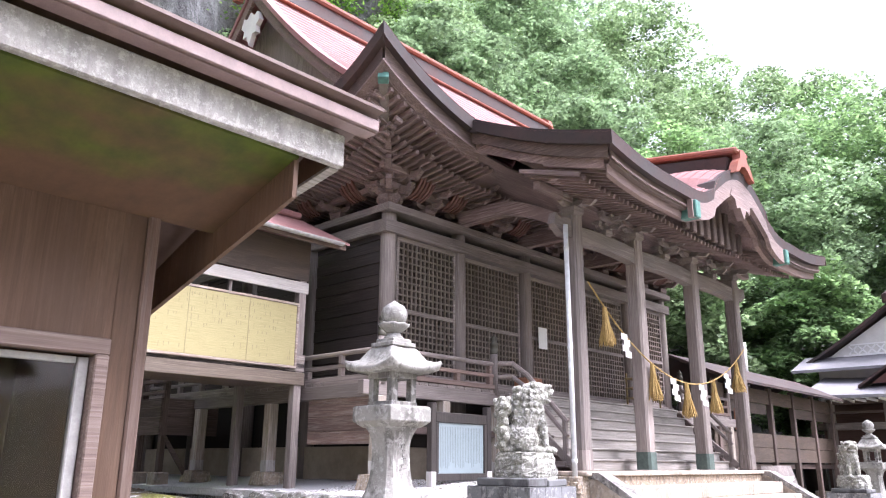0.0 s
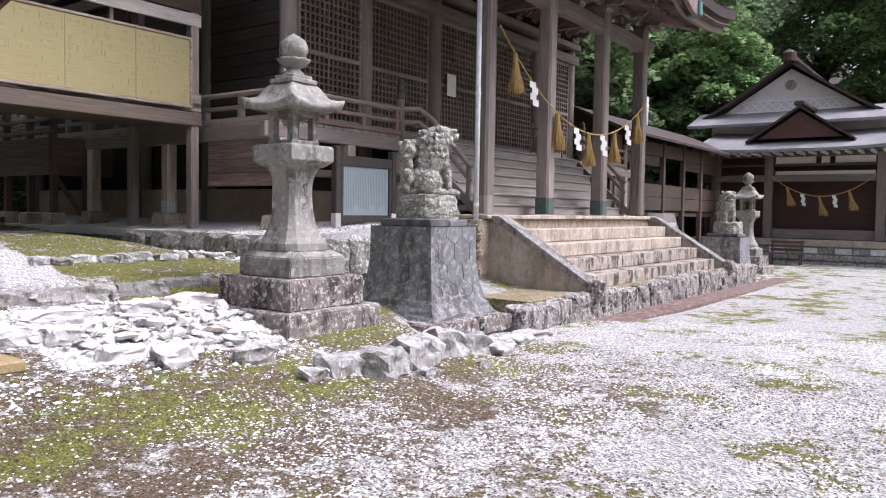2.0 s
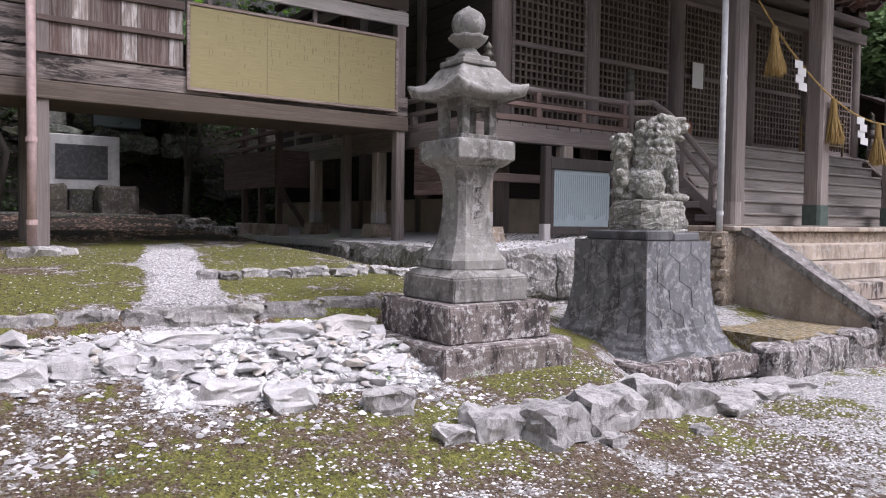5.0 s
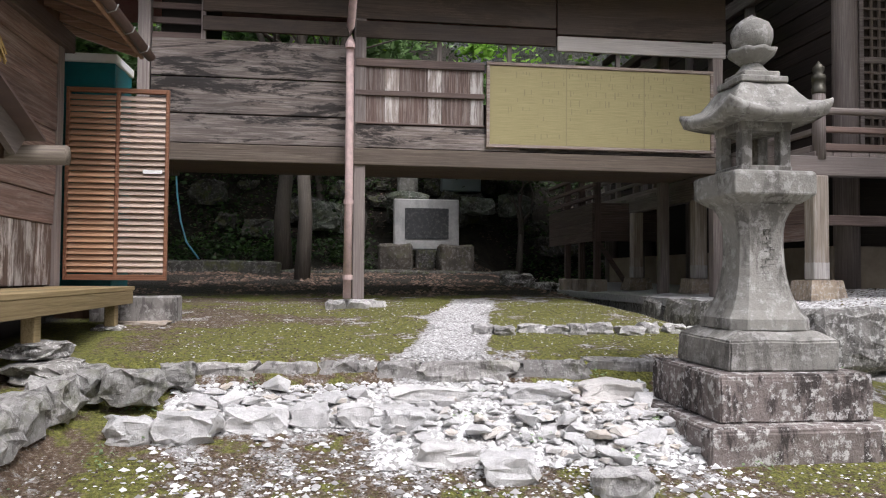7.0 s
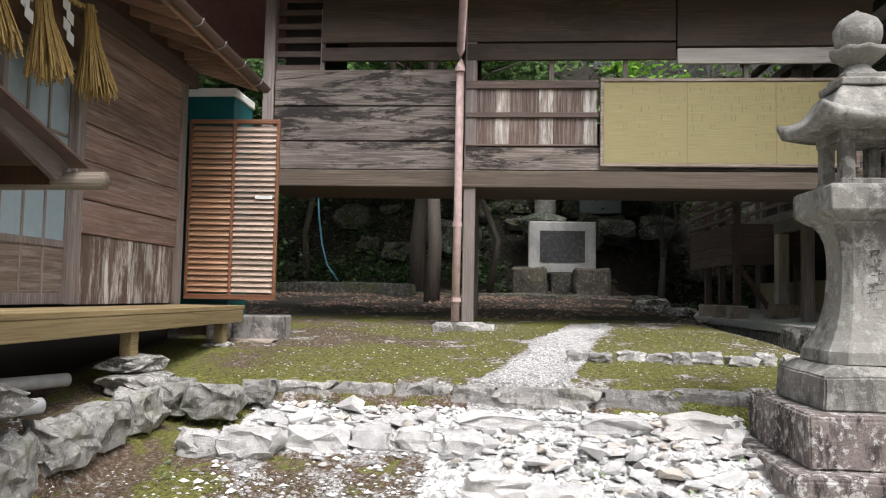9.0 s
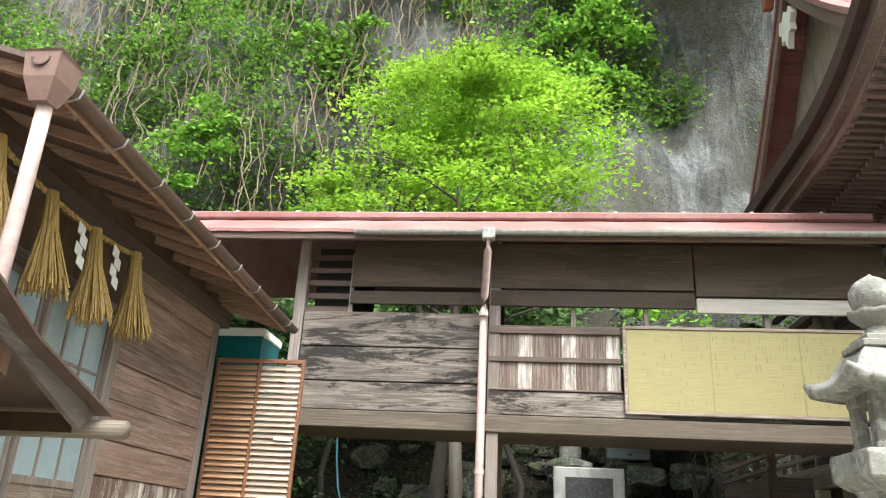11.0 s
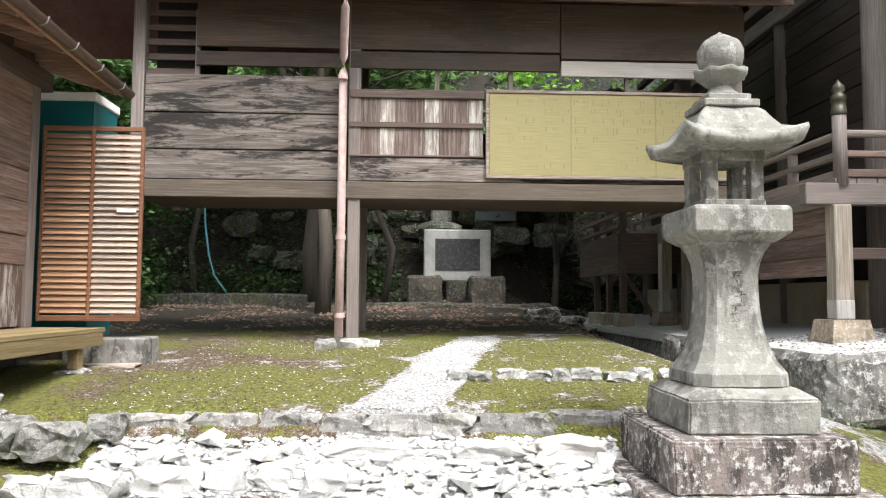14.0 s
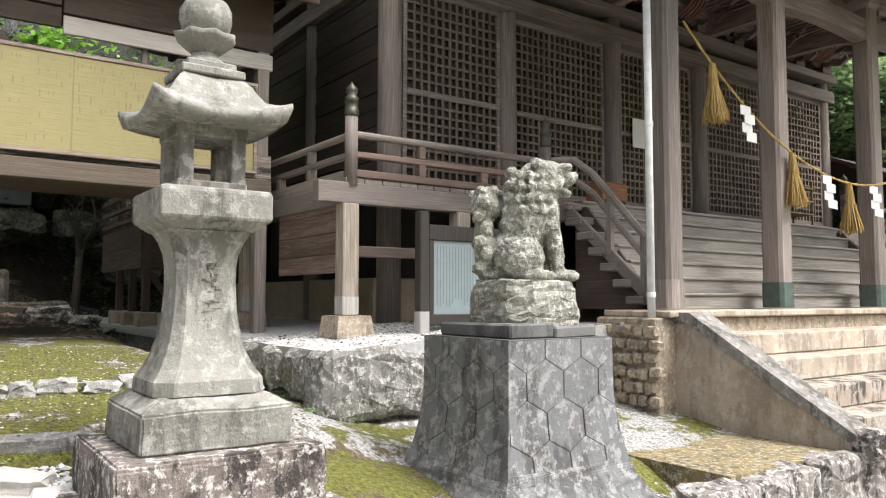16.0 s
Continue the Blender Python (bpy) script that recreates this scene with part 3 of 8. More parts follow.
def lower_stair():
    t = thing("stone_stair", (-6.6, AXIS, 0.0), "stained tan stone steps between sloping cheek walls", "stairs")
    top, run, n = 1.3, 0.42, 5
    y0, y1 = 12.2, 19.55
    bm = B()
    box(bm, -8.4, -7.5, 11.55, 20.2, 0.05, 1.219, 0.02)
    part("landing", bm, rust_stone, t, "ochre rubble masonry under the landing")
    bm = B()
    box(bm, -8.4, -7.42, 11.68, 20.05, 1.22, top, 0.015)
    part("landing_slab", bm, step_stone, t)
    rng = random.Random(17)
    for k in range(42):
        x, z = -8.35 + 0.155 * (k % 6) + 0.07 * (k // 6 % 2) + rng.uniform(-0.02, 0.02), 0.12 + 0.16 * (k // 6) + rng.uniform(-0.02, 0.02)
        bm = B()
        rock(bm, (x, 11.54, z), rng.uniform(0.075, 0.105), 0.07, rng.uniform(0.07, 0.09), k, 2)
        part("masonry_stone", bm, rust_stone, t)
    rise = (top - 0.02) / n
    rng = random.Random(2)
    for i in range(1, n):
        z = top - i * rise
        cuts = [y0, y0 + rng.uniform(2.0, 3.0), y0 + rng.uniform(4.6, 5.6), y1]
        for a, b in zip(cuts, cuts[1:]):
            bm = B()
            box(bm, -7.6 + (i - 1) * run - 0.02, -7.42 + i * run, a + 0.004, b - 0.004, z - rise + 0.004, z + rng.uniform(-0.006, 0.004), 0.016)
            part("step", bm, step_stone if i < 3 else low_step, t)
    for y in (11.87, 19.6):
        bm = B()
        prof = [(-7.6, 0.0), (-5.56, 0.0), (-5.56, 0.1), (-7.34, 1.165), (-7.6, 1.165)]
        loft(bm, [[(x, y, z) for x, z in prof], [(x, y + 0.3, z) for x, z in prof]])
        part("cheek_wall", bm, concrete, t, "stained rendered cheek wall")
        bm = B()
        top_line = [(-7.72, 1.17), (-7.33, 1.17), (-5.5, 0.075), (-5.5, 0.19), (-7.29, 1.28), (-7.72, 1.28)]
        loft(bm, [[(x, y - 0.03, z) for x, z in top_line], [(x, y + 0.33, z) for x, z in top_line]])
        part("coping", bm, coping_stone, t, "grey sloping coping stone")
        bm = B()
        rock(bm, (-5.42, y + 0.15, 0.1), 0.15, 0.2, 0.2, 7 + y, 2)
        part("end_stone", bm, base_stone, t)


lower_stair()


ochre_moss = stone("ochre_mossed_stone", (0.27, 0.205, 0.1), 0.5, 0.55, 0.6, moss=0.4)


def plinth():
    t = thing("stair_plinth", (-6.0, AXIS, -0.4), "low rough stone plinth under the stair", "plinth", kind="structure")
    bm = B()
    box(bm, -8.2, -5.62, 10.1, 22.2, -0.5, 0.03)
    part("core", bm, ochre_moss, t, "stone top under yellow-ochre moss")
    rng = random.Random(8)
    y, k = 9.5, 0
    while y < 22.0:
        w = rng.uniform(0.55, 1.15)
        bm = B()
        box(bm, -5.72, -5.42 + rng.uniform(-0.03, 0.03), y + 0.012, y + w - 0.012, -0.55, 0.05 + rng.uniform(-0.06, 0.03), 0.04)
        bmesh.ops.subdivide_edges(bm, edges=[e for e in bm.edges if e.calc_length() > 0.2], cuts=4, use_grid_fill=True)
        rough(bm, 0.06, 0.2, k)
        rough(bm, 0.02, 0.06, k)
        part("kerb_block", bm, kerb_stone_mat, t)
        y += w
        k += 1
    t = thing("front_slab", (-5.2, 17, -0.45), "long red-brown stained paving slabs before the stair", "paving", kind="structure")
    y = 11.5
    while y < 22.5:
        bm = B()
        box(bm, -5.46, -4.85, y + 0.006, y + 2.2 - 0.006, -0.6, -0.40 - 0.008 * (y - 11.5), 0.015)
        part("slab", bm, slab_red, t)
        y += 2.2


plinth()

# ---- the main hall ----
PIL_Y = [10.1, 12.2, 14.6, 17.0, 19.4, 21.5]
WALL_X = -10.85
hall = thing("shrine_hall", (-15.5, AXIS, 1.0), "weathered wooden shrine hall with a curved red metal roof", "shrine")


# old brown boards, darkened further to hold the shade under the eaves
shaded_side = wood("shaded_side_boards", "x", (0.014, 0.01, 0.009), (0.046, 0.034, 0.03), (0.1, 0.08, 0.072), 0.5)


def hall_body():
    for y in PIL_Y:
        bm = B()
        lathe(bm, (WALL_X, y), [(0.17, 1.1), (0.17, 4.0), (0.165, 6.0), (0.15, 6.32)], 20)
        part("pillar", bm, wood_z, hall, smooth=True)
    for y in (10.1, 21.5):
        for x in (-13.2, -15.5, -17.8, -20.2):
            bm = B()
            lathe(bm, (x, y), [(0.16, 1.0), (0.16, 6.3)], 14)
            part("pillar", bm, wood_z, hall, smooth=True)
    # sills, lintels and plates
    for z0, z1, d in ((2.82, 3.05, 0.13), (5.86, 6.12, 0.2), (6.3, 6.46, 0.26)):
        bm = B()
        box(bm, WALL_X - d, WALL_X + d, 9.85, 21.75, z0, z1, 0.012)
        part("cross_beam", bm, wood_y, hall)
    for y in (10.1, 21.5):
        bm = B()
        box(bm, -20.3, WALL_X, y - 0.2, y + 0.2, 5.9, 6.16, 0.012)
        part("cross_beam", bm, wood_x, hall)
        bm = B()
        box(bm, -20.4, WALL_X, y - 0.24, y + 0.24, 6.3, 6.46, 0.012)
        part("cross_beam", bm, wood_x, hall)
        # side planks, each set out over the next
        z = 2.9
        k = 0
        while z < 5.9:
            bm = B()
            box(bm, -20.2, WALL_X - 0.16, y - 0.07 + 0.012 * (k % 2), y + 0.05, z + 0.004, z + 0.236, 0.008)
            part("plank", bm, shaded_side, hall)
            z += 0.24
            k += 1
    # solid near-black block in place of the hall's unlit room
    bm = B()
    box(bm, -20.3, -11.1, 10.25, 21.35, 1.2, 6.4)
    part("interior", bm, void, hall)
    # skirting below the veranda; the shade there is in the wood's colour
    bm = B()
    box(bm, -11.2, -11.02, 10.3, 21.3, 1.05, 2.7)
    part("skirting", bm, shaded_skirt, hall)
    bm = B()
    box(bm, -11.02, -10.88, 9.9, 21.6, 1.05, 1.72, 0.02)
    rough(bm, 0.015, 0.3)
    part("plaster_band", bm, mud_plaster, hall, "buff plaster band under the floor")
    bm = B()
    box(bm, -20.0, -11.03, 9.98, 10.2, 1.05, 1.72)
    part("plaster_band", bm, mud_plaster, hall, "buff plaster band under the floor")


shaded_skirt = wood("shaded_skirting", "y", (0.012, 0.009, 0.008), (0.035, 0.027, 0.022), (0.07, 0.055, 0.048), 0.5)


def lattice(y0, y1, z0, z1, x):
    """A lattice door: frame, mid rail and a grid of thin bars."""
    d = part_empty("lattice_door", (x, (y0 + y1) / 2, z0))
    bm = B()
    for a, b, c, e in ((y0, y1, z0, z0 + 0.09), (y0, y1, z1 - 0.09, z1), (y0, y0 + 0.07, z0 + 0.09, z1 - 0.09), (y1 - 0.07, y1, z0 + 0.09, z1 - 0.09)):
        box(bm, x - 0.03, x + 0.03, a, b, c, e, 0.006)
    zm = z0 + (z1 - z0) * 0.46
    box(bm, x - 0.028, x + 0.034, y0 + 0.07, y1 - 0.07, zm - 0.045, zm + 0.045, 0.006)
    part("door_frame", bm, wood_y, d)
    bm = B()
    nb = int((y1 - y0 - 0.14) / 0.118)
    for i in range(1, nb):
        y = y0 + 0.07 + (y1 - y0 - 0.14) * i / nb
        for a, b in ((z0 + 0.09, zm - 0.045), (zm + 0.045, z1 - 0.09)):
            box(bm, x - 0.012, x + 0.026, y - 0.017, y + 0.017, a, b)
    for a, b in ((z0 + 0.09, zm - 0.045), (zm + 0.045, z1 - 0.09)):
        nz = max(int((b - a) / 0.128), 2)
        for i in range(1, nz):
            z = a + (b - a) * i / nz
            box(bm, x - 0.010, x + 0.022, y0 + 0.07, y1 - 0.07, z - 0.017, z + 0.017)
    part("lattice", bm, lattice_mat, d)
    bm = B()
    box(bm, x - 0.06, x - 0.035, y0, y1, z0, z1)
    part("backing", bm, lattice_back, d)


def part_empty(name, at):
    ob = bpy.data.objects.new(name, None)
    scene.collection.objects.link(ob)
    ob.parent = hall
    ob.location = Vector(at) - at_world(hall)
    return ob


lattice_mat = wood("lattice_wood", "z", (0.075, 0.055, 0.043), (0.17, 0.135, 0.11), (0.29, 0.25, 0.215), 0.4)
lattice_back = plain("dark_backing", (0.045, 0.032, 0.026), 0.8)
hall_body()
for a, b in zip(PIL_Y, PIL_Y[1:]):
    lattice(a + 0.17, b - 0.17, 3.05, 5.86, WALL_X + (0.05 if abs((a + b) / 2 - AXIS) > 3 else -0.05))


# eaves: the height of the roof's lower edge, which lifts towards the corners
EAVE_X, EAVE_Y0, EAVE_Y1, EAVE_Z = -8.85, 8.0, 23.6, 7.72
RIDGE_X, BACK_X = -15.5, -22.15


def lift(s, half):
    """s: distance from the middle of an eave of that half length."""
    return 1.2 * max(0.0, (abs(s) - half * 0.4) / (half * 0.6)) ** 2.7


def climb(d):
    return 0.5 * d + 0.054 * d * d


def hall_roof():
    half = (EAVE_Y1 - EAVE_Y0) / 2
    HIP = 1.9
    nd, ny = 34, 48

    def rows(side):
        grid = []
        for i in range(nd):
            for lip in (0, 1):
                d = (RIDGE_X - EAVE_X) * -1 * (i + lip * 0.999) / nd
                inset = min(d, HIP) - (0.55 if d > HIP else 0.0) * float(smooth01(d, HIP, HIP + 0.05))
                row = []
                for j in range(ny + 1):
                    y = EAVE_Y0 + inset + (2 * half - 2 * inset) * j / ny
                    fade = (1 - min(d / 3.4, 1)) ** 1.6
                    z = EAVE_Z + climb(d) + lift(y - AXIS, half) * fade + (0.04 if lip == 0 else 0.0)
                    x = EAVE_X - d if side > 0 else BACK_X + d
                    row.append((x, y, z))
                grid.append(row)
        return grid

    roof = part("roof", sheet(B(), rows(1)), roof_red, hall, "curved red metal roof in stepped courses")
    part("roof", sheet(B(), rows(-1)), roof_red, hall)
    # hipped ends below the gables
    hx = (EAVE_X - BACK_X) / 2
    mx = (EAVE_X + BACK_X) / 2
    for y_e, s in ((EAVE_Y0, 1), (EAVE_Y1, -1)):
        grid = []
        for i in range(9):
            d = HIP * i / 8
            row = []
            for j in range(33):
                x = BACK_X + d + (2 * hx - 2 * d) * j / 32
                fade = (1 - min(d / 3.4, 1)) ** 1.6
                row.append((x, y_e + s * d, EAVE_Z + climb(d) + lift(x - mx, hx) * fade))
            grid.append(row)
        part("hip_roof", sheet(B(), grid), roof_red, hall)
        # gable: boarded triangle, bargeboards and a carved pendant
        gy = y_e + s * (HIP + 0.12)
        bm = B()
        tri = [(EAVE_X - d, EAVE_Z + climb(d) - 0.12) for d in [HIP + 0.2 + (6.65 - HIP - 0.2) * k / 10 for k in range(11)]]
        ring = tri + [(2 * RIDGE_X - x, z) for x, z in tri[-2::-1]]
        loft(bm, [[(x, gy, z) for x, z in ring], [(x, gy + s * 0.08, z) for x, z in ring]])
        part("gable_wall", bm, wood_z, hall)
        vy = y_e + s * (HIP - 0.55)
        for side in (1, -1):
            bm = B()
            pts = [(HIP + 0.02 + (6.65 - HIP - 0.02) * k / 14) for k in range(15)]
            ring = []
            for d in pts:
                x = EAVE_X - d if side > 0 else BACK_X + d
                z = EAVE_Z + climb(d)
                ring.append([(x, vy, z - 0.02), (x, vy + s * 0.09, z - 0.02), (x, vy + s * 0.09, z - 0.42), (x, vy, z - 0.42)])
            loft(bm, ring)
            part("bargeboard", bm, red_wood, hall)
            bm = B()
            ring = []
            for d in pts:
                x = EAVE_X - d if side > 0 else BACK_X + d
                z = EAVE_Z + climb(d)
                ring.append([(x, vy - s * 0.05, z + 0.09), (x, vy + s * 0.3, z + 0.09), (x, vy + s * 0.3, z + 0.01), (x, vy - s * 0.05, z - 0.07)])
            loft(bm, ring)
            part("verge_roll", bm, roof_red, hall)
        bm = B()
        pts = [(0, 0.35), (0.16, 0.2), (0.3, 0.28), (0.42, 0.02), (0.26, -0.12), (0.3, -0.32), (0.14, -0.3), (0, -0.62)]
        ring = pts + [(-a, b) for a, b in pts[-2:0:-1]]
        loft(bm, [[(RIDGE_X + a, vy - s * 0.03, 12.3 + b) for a, b in ring], [(RIDGE_X + a, vy + s * 0.1, 12.3 + b) for a, b in ring]])
        part("gable_pendant", bm, plaster, hall, "pale carved gable pendant")
    # ridge: dark box with an orange cap
    bm = B()
    box(bm, RIDGE_X - 0.24, RIDGE_X + 0.24, 9.3, 22.3, 13.35, 13.78, 0.03)
    part("ridge_box", bm, roof_edge, hall)
    bm = B()
    box(bm, RIDGE_X - 0.33, RIDGE_X + 0.33, 9.1, 22.5, 13.78, 13.95, 0.05)
    box(bm, RIDGE_X - 0.28, RIDGE_X + 0.28, 9.2, 22.4, 13.28, 13.35, 0.02)
    part("ridge_cap", bm, ridge_orange, hall, "orange metal ridge cap")
    for y in (9.2, 22.4):
        bm = B()
        pts = [(0, 0.75), (0.22, 0.6), (0.3, 0.3), (0.5, 0.1), (0.62, -0.35), (0.42, -0.4), (0.3, -0.15), (0, -0.1)]
        ring = pts + [(-a, b) for a, b in pts[-2:0:-1]]
        loft(bm, [[(RIDGE_X + a, y - 0.1, 13.5 + b) for a, b in ring], [(RIDGE_X + a, y + 0.1, 13.5 + b) for a, b in ring]])
        part("ridge_ornament", bm, ridge_orange, hall)


def eave_strip(points, out, drop0, drop1, back, name, material, label=""):
    """A board hung along an eave line. out: outward direction; from drop0 to drop1 below the line, back metres thick."""
    bm = B()
    o = Vector(out)
    rings = []
    ends, depth = (Vector(points[0]), Vector(points[-1])), back
    for p in points:
        p = Vector(p)
        back = min(depth, max(0.012, min((p - e).length for e in ends)))
        rings.append([p - Vector((0, 0, drop0)), p - Vector((0, 0, drop1)) - o * 0.02, p - o * back - Vector((0, 0, drop1)), p - o * back - Vector((0, 0, drop0))])
    loft(bm, rings)
    part(name, bm, material, hall, label)


def eaves():
    half, hx, mx = (EAVE_Y1 - EAVE_Y0) / 2, (EAVE_X - BACK_X) / 2, (EAVE_X + BACK_X) / 2
    front = [(EAVE_X, y, EAVE_Z + lift(y - AXIS, half)) for y in [EAVE_Y0 + 2 * half * j / 150 for j in range(151)]]
    sides = []
    for y, s in ((EAVE_Y0, -1), (EAVE_Y1, 1)):
        sides.append(([(x, y, EAVE_Z + lift(x - mx, hx)) for x in [EAVE_X - 2 * hx * j / 130 for j in range(131)]], (0, s, 0)))
    lines = [([p for p in front if p[1] < 11.3], (1, 0, 0)), ([p for p in front if p[1] > 20.3], (1, 0, 0))] + sides
    for pts, o in lines:
        ov = Vector(o)
        eave_strip(pts, o, -0.03, 0.2, 0.5, "eave_edge", roof_edge)
        a, b = Vector(pts[0]), Vector(pts[-1])
        inner = [Vector(p) - ov * 0.16 for p in pts if min((Vector(p) - a).length, (Vector(p) - b).length) > 0.15]
        eave_strip(inner, o, 0.2, 0.45, 0.2, "eave_board", brown_y)
        inner = [Vector(p) - ov * 0.3 for p in pts if min((Vector(p) - a).length, (Vector(p) - b).length) > 0.28]
        eave_strip(inner, o, 0.45, 0.58, 0.12, "eave_board", eave_y)
    # soffit boards above the rafters
    bm = B()
    n = 44
    g = []
    for i in range(7):
        d = 0.15 + 2.1 * i / 6
        row = []
        for j in range(n + 1):
            y = EAVE_Y0 + min(d, 2.1) + (2 * half - 2 * min(d, 2.1)) * j / n
            row.append((EAVE_X - d, y, EAVE_Z - 0.42 - 0.06 * d + lift(y - AXIS, half) * (1 - d / 2.6)))
        g.append(row)
    sheet(bm, g, 0.04)
    part("soffit", bm, eave_y, hall)
    for y_e, s in ((EAVE_Y0, 1), (EAVE_Y1, -1)):
        bm = B()
        g = []
        for i in range(7):
            d = 0.15 + 2.1 * i / 6
            g.append([(x, y_e + s * d, EAVE_Z - 0.42 - 0.06 * d + lift(x - mx, hx) * (1 - d / 2.6)) for x in [BACK_X + d + (2 * hx - 2 * d) * j / n for j in range(n + 1)]])
        sheet(bm, g, 0.04)
        part("soffit", bm, eave_x, hall)
    # two tiers of rafters
    bm = B()
    box(bm, -1.95, 0, -0.035, 0.035, -0.09, 0, 0.006)
    r1 = proto("rafter", bm, eave_x, hall)
    bm = B()
    box(bm, -0.035, 0.035, 0, 1.95, -0.09, 0, 0.006)
    r2 = proto("rafter", bm, eave_y, hall)
    used = [False, False]

    def put(like, k, m):
        if used[k]:
            piece("rafter", like, hall, m)
        else:
            used[k] = True
            like.matrix_basis = Matrix.Translation(-at_world(hall)) @ m

    for tier, (ins, dz) in enumerate(((0.34, 0.50), (0.85, 0.68))):
        y = EAVE_Y0 + 0.55
        while y < EAVE_Y1 - 0.5:
            if tier or not 11.6 < y < 20.0:
                edge = min(y - EAVE_Y0, EAVE_Y1 - y)
                z = EAVE_Z - dz + lift(y - AXIS, half) * (1 - ins / 2.6)
                fall = 3 + 12 * lift(y - AXIS, half)
                m = Matrix.Translation((EAVE_X - ins, y, z)) @ Matrix.Rotation(radians(fall), 4, "Y").inverted() @ Matrix.Diagonal((min(1.0, max(edge - ins, 0.15) / 1.7), 1, 1, 1))
                put(r1, 0, m)
            y += 0.17
        x = EAVE_X - 0.55
        while x > BACK_X + 3.5:
            edge = EAVE_X - x
            z = EAVE_Z - dz + lift(x - mx, hx) * (1 - ins / 2.6)
            m = Matrix.Translation((x, EAVE_Y0 + ins, z)) @ Matrix.Rotation(radians(3 + 12 * lift(x - mx, hx)), 4, "X").inverted() @ Matrix.Diagonal((1, min(1.0, max(edge - ins, 0.15) / 1.7), 1, 1))
            put(r2, 1, m)
            x -= 0.17
    # corner beams with green metal caps
    for y_e, s in ((EAVE_Y0, 1), (EAVE_Y1, -1)):
        bm = B()
        tip = Vector((EAVE_X - 0.3, y_e + s * 0.3, EAVE_Z + 0.42))
        beam(bm, tip, (EAVE_X - 2.2, y_e + s * 2.2, 6.75), 0.17, 0.26, 0.012)
        part("corner_beam", bm, wood_x, hall)
        bm = B()
        d = Vector((-1.9, s * 1.9, -1.35)).normalized()
        beam(bm, tip - d * 0.02, tip + d * 0.14, 0.195, 0.285, 0.01)
        part("beam_cap", bm, verdigris, hall, "green copper beam cap")


hall_roof()
eaves()


red_rib = wood("red_brown_ribs", "x", (0.06, 0.026, 0.02), (0.15, 0.07, 0.055), (0.24, 0.13, 0.11), 0.4)


def cluster(c, face, scale=1.0, who=None, mat=None, tiers=3):
    """A bracket set: a bearing block, curved arms and small blocks stepping outward. face: outward direction in plan."""
    f = Vector(face).normalized()
    s = Vector((-f.y, f.x, 0))
    g = bpy.data.objects.new("bracket_set", None)
    scene.collection.objects.link(g)
    g.parent = who
    g.location = Vector(c) - at_world(who)
    rot = Matrix((s, f, Vector((0, 0, 1)))).transposed().to_4x4()
    rot.translation = c
    k = scale

    def add(name, fn, m):
        bm = B()
        fn(bm)
        bm.transform(rot @ Matrix.Scale(k, 4))
        part(name, bm, m, g)

    def block(bm, x, y, z, w=0.11, h=0.12):
        loft(bm, [[(x + sx * w * 0.7, y + sy * w * 0.7, z) for sx, sy in ((-1, -1), (1, -1), (1, 1), (-1, 1))],
                  [(x + sx * w, y + sy * w, z + h * 0.45) for sx, sy in ((-1, -1), (1, -1), (1, 1), (-1, 1))],
                  [(x + sx * w, y + sy * w, z + h) for sx, sy in ((-1, -1), (1, -1), (1, 1), (-1, 1))]])

    def arm(bm, half, y, z, along=True, w=0.07, h=0.14):
        prof = [(-half, h), (-half, h * 0.55), (-half * 0.8, h * 0.12), (-half * 0.5, 0), (half * 0.5, 0), (half * 0.8, h * 0.12), (half, h * 0.55), (half, h)]
        if along:
            loft(bm, [[(a, y - w, z + b) for a, b in prof], [(a, y + w, z + b) for a, b in prof]])
        else:
            loft(bm, [[(-w, y + a, z + b) for a, b in prof], [(w, y + a, z + b) for a, b in prof]])

    add("bearing_block", lambda bm: block(bm, 0, 0, 0, 0.2, 0.2), mat)
    for t in range(tiers):
        z = 0.2 + t * 0.26
        add("bracket_arm", lambda bm: arm(bm, 0.42 + 0.16 * t, t * 0.24, z), mat)
        add("bracket_arm", lambda bm: arm(bm, 0.34 + 0.2 * t, t * 0.12, z + 0.002, False), mat)
        for x in (-0.36 - 0.14 * t, 0, 0.36 + 0.14 * t):
            add("small_block", lambda bm: block(bm, x, t * 0.24, z + 0.142), mat)
        # carved nosing that curls up at the front
        def nose(bm, t=t, z=z):
            y0 = 0.3 + t * 0.3
            prof = [(y0, z + 0.02), (y0 + 0.22, z - 0.03), (y0 + 0.4, z + 0.1), (y0 + 0.36, z + 0.2), (y0 + 0.26, z + 0.12), (y0 + 0.1, z + 0.17), (y0, z + 0.16)]
            loft(bm, [[(-0.05, a, b) for a, b in prof], [(0.05, a, b) for a, b in prof]])
        add("carved_nosing", nose, mat)
    return g


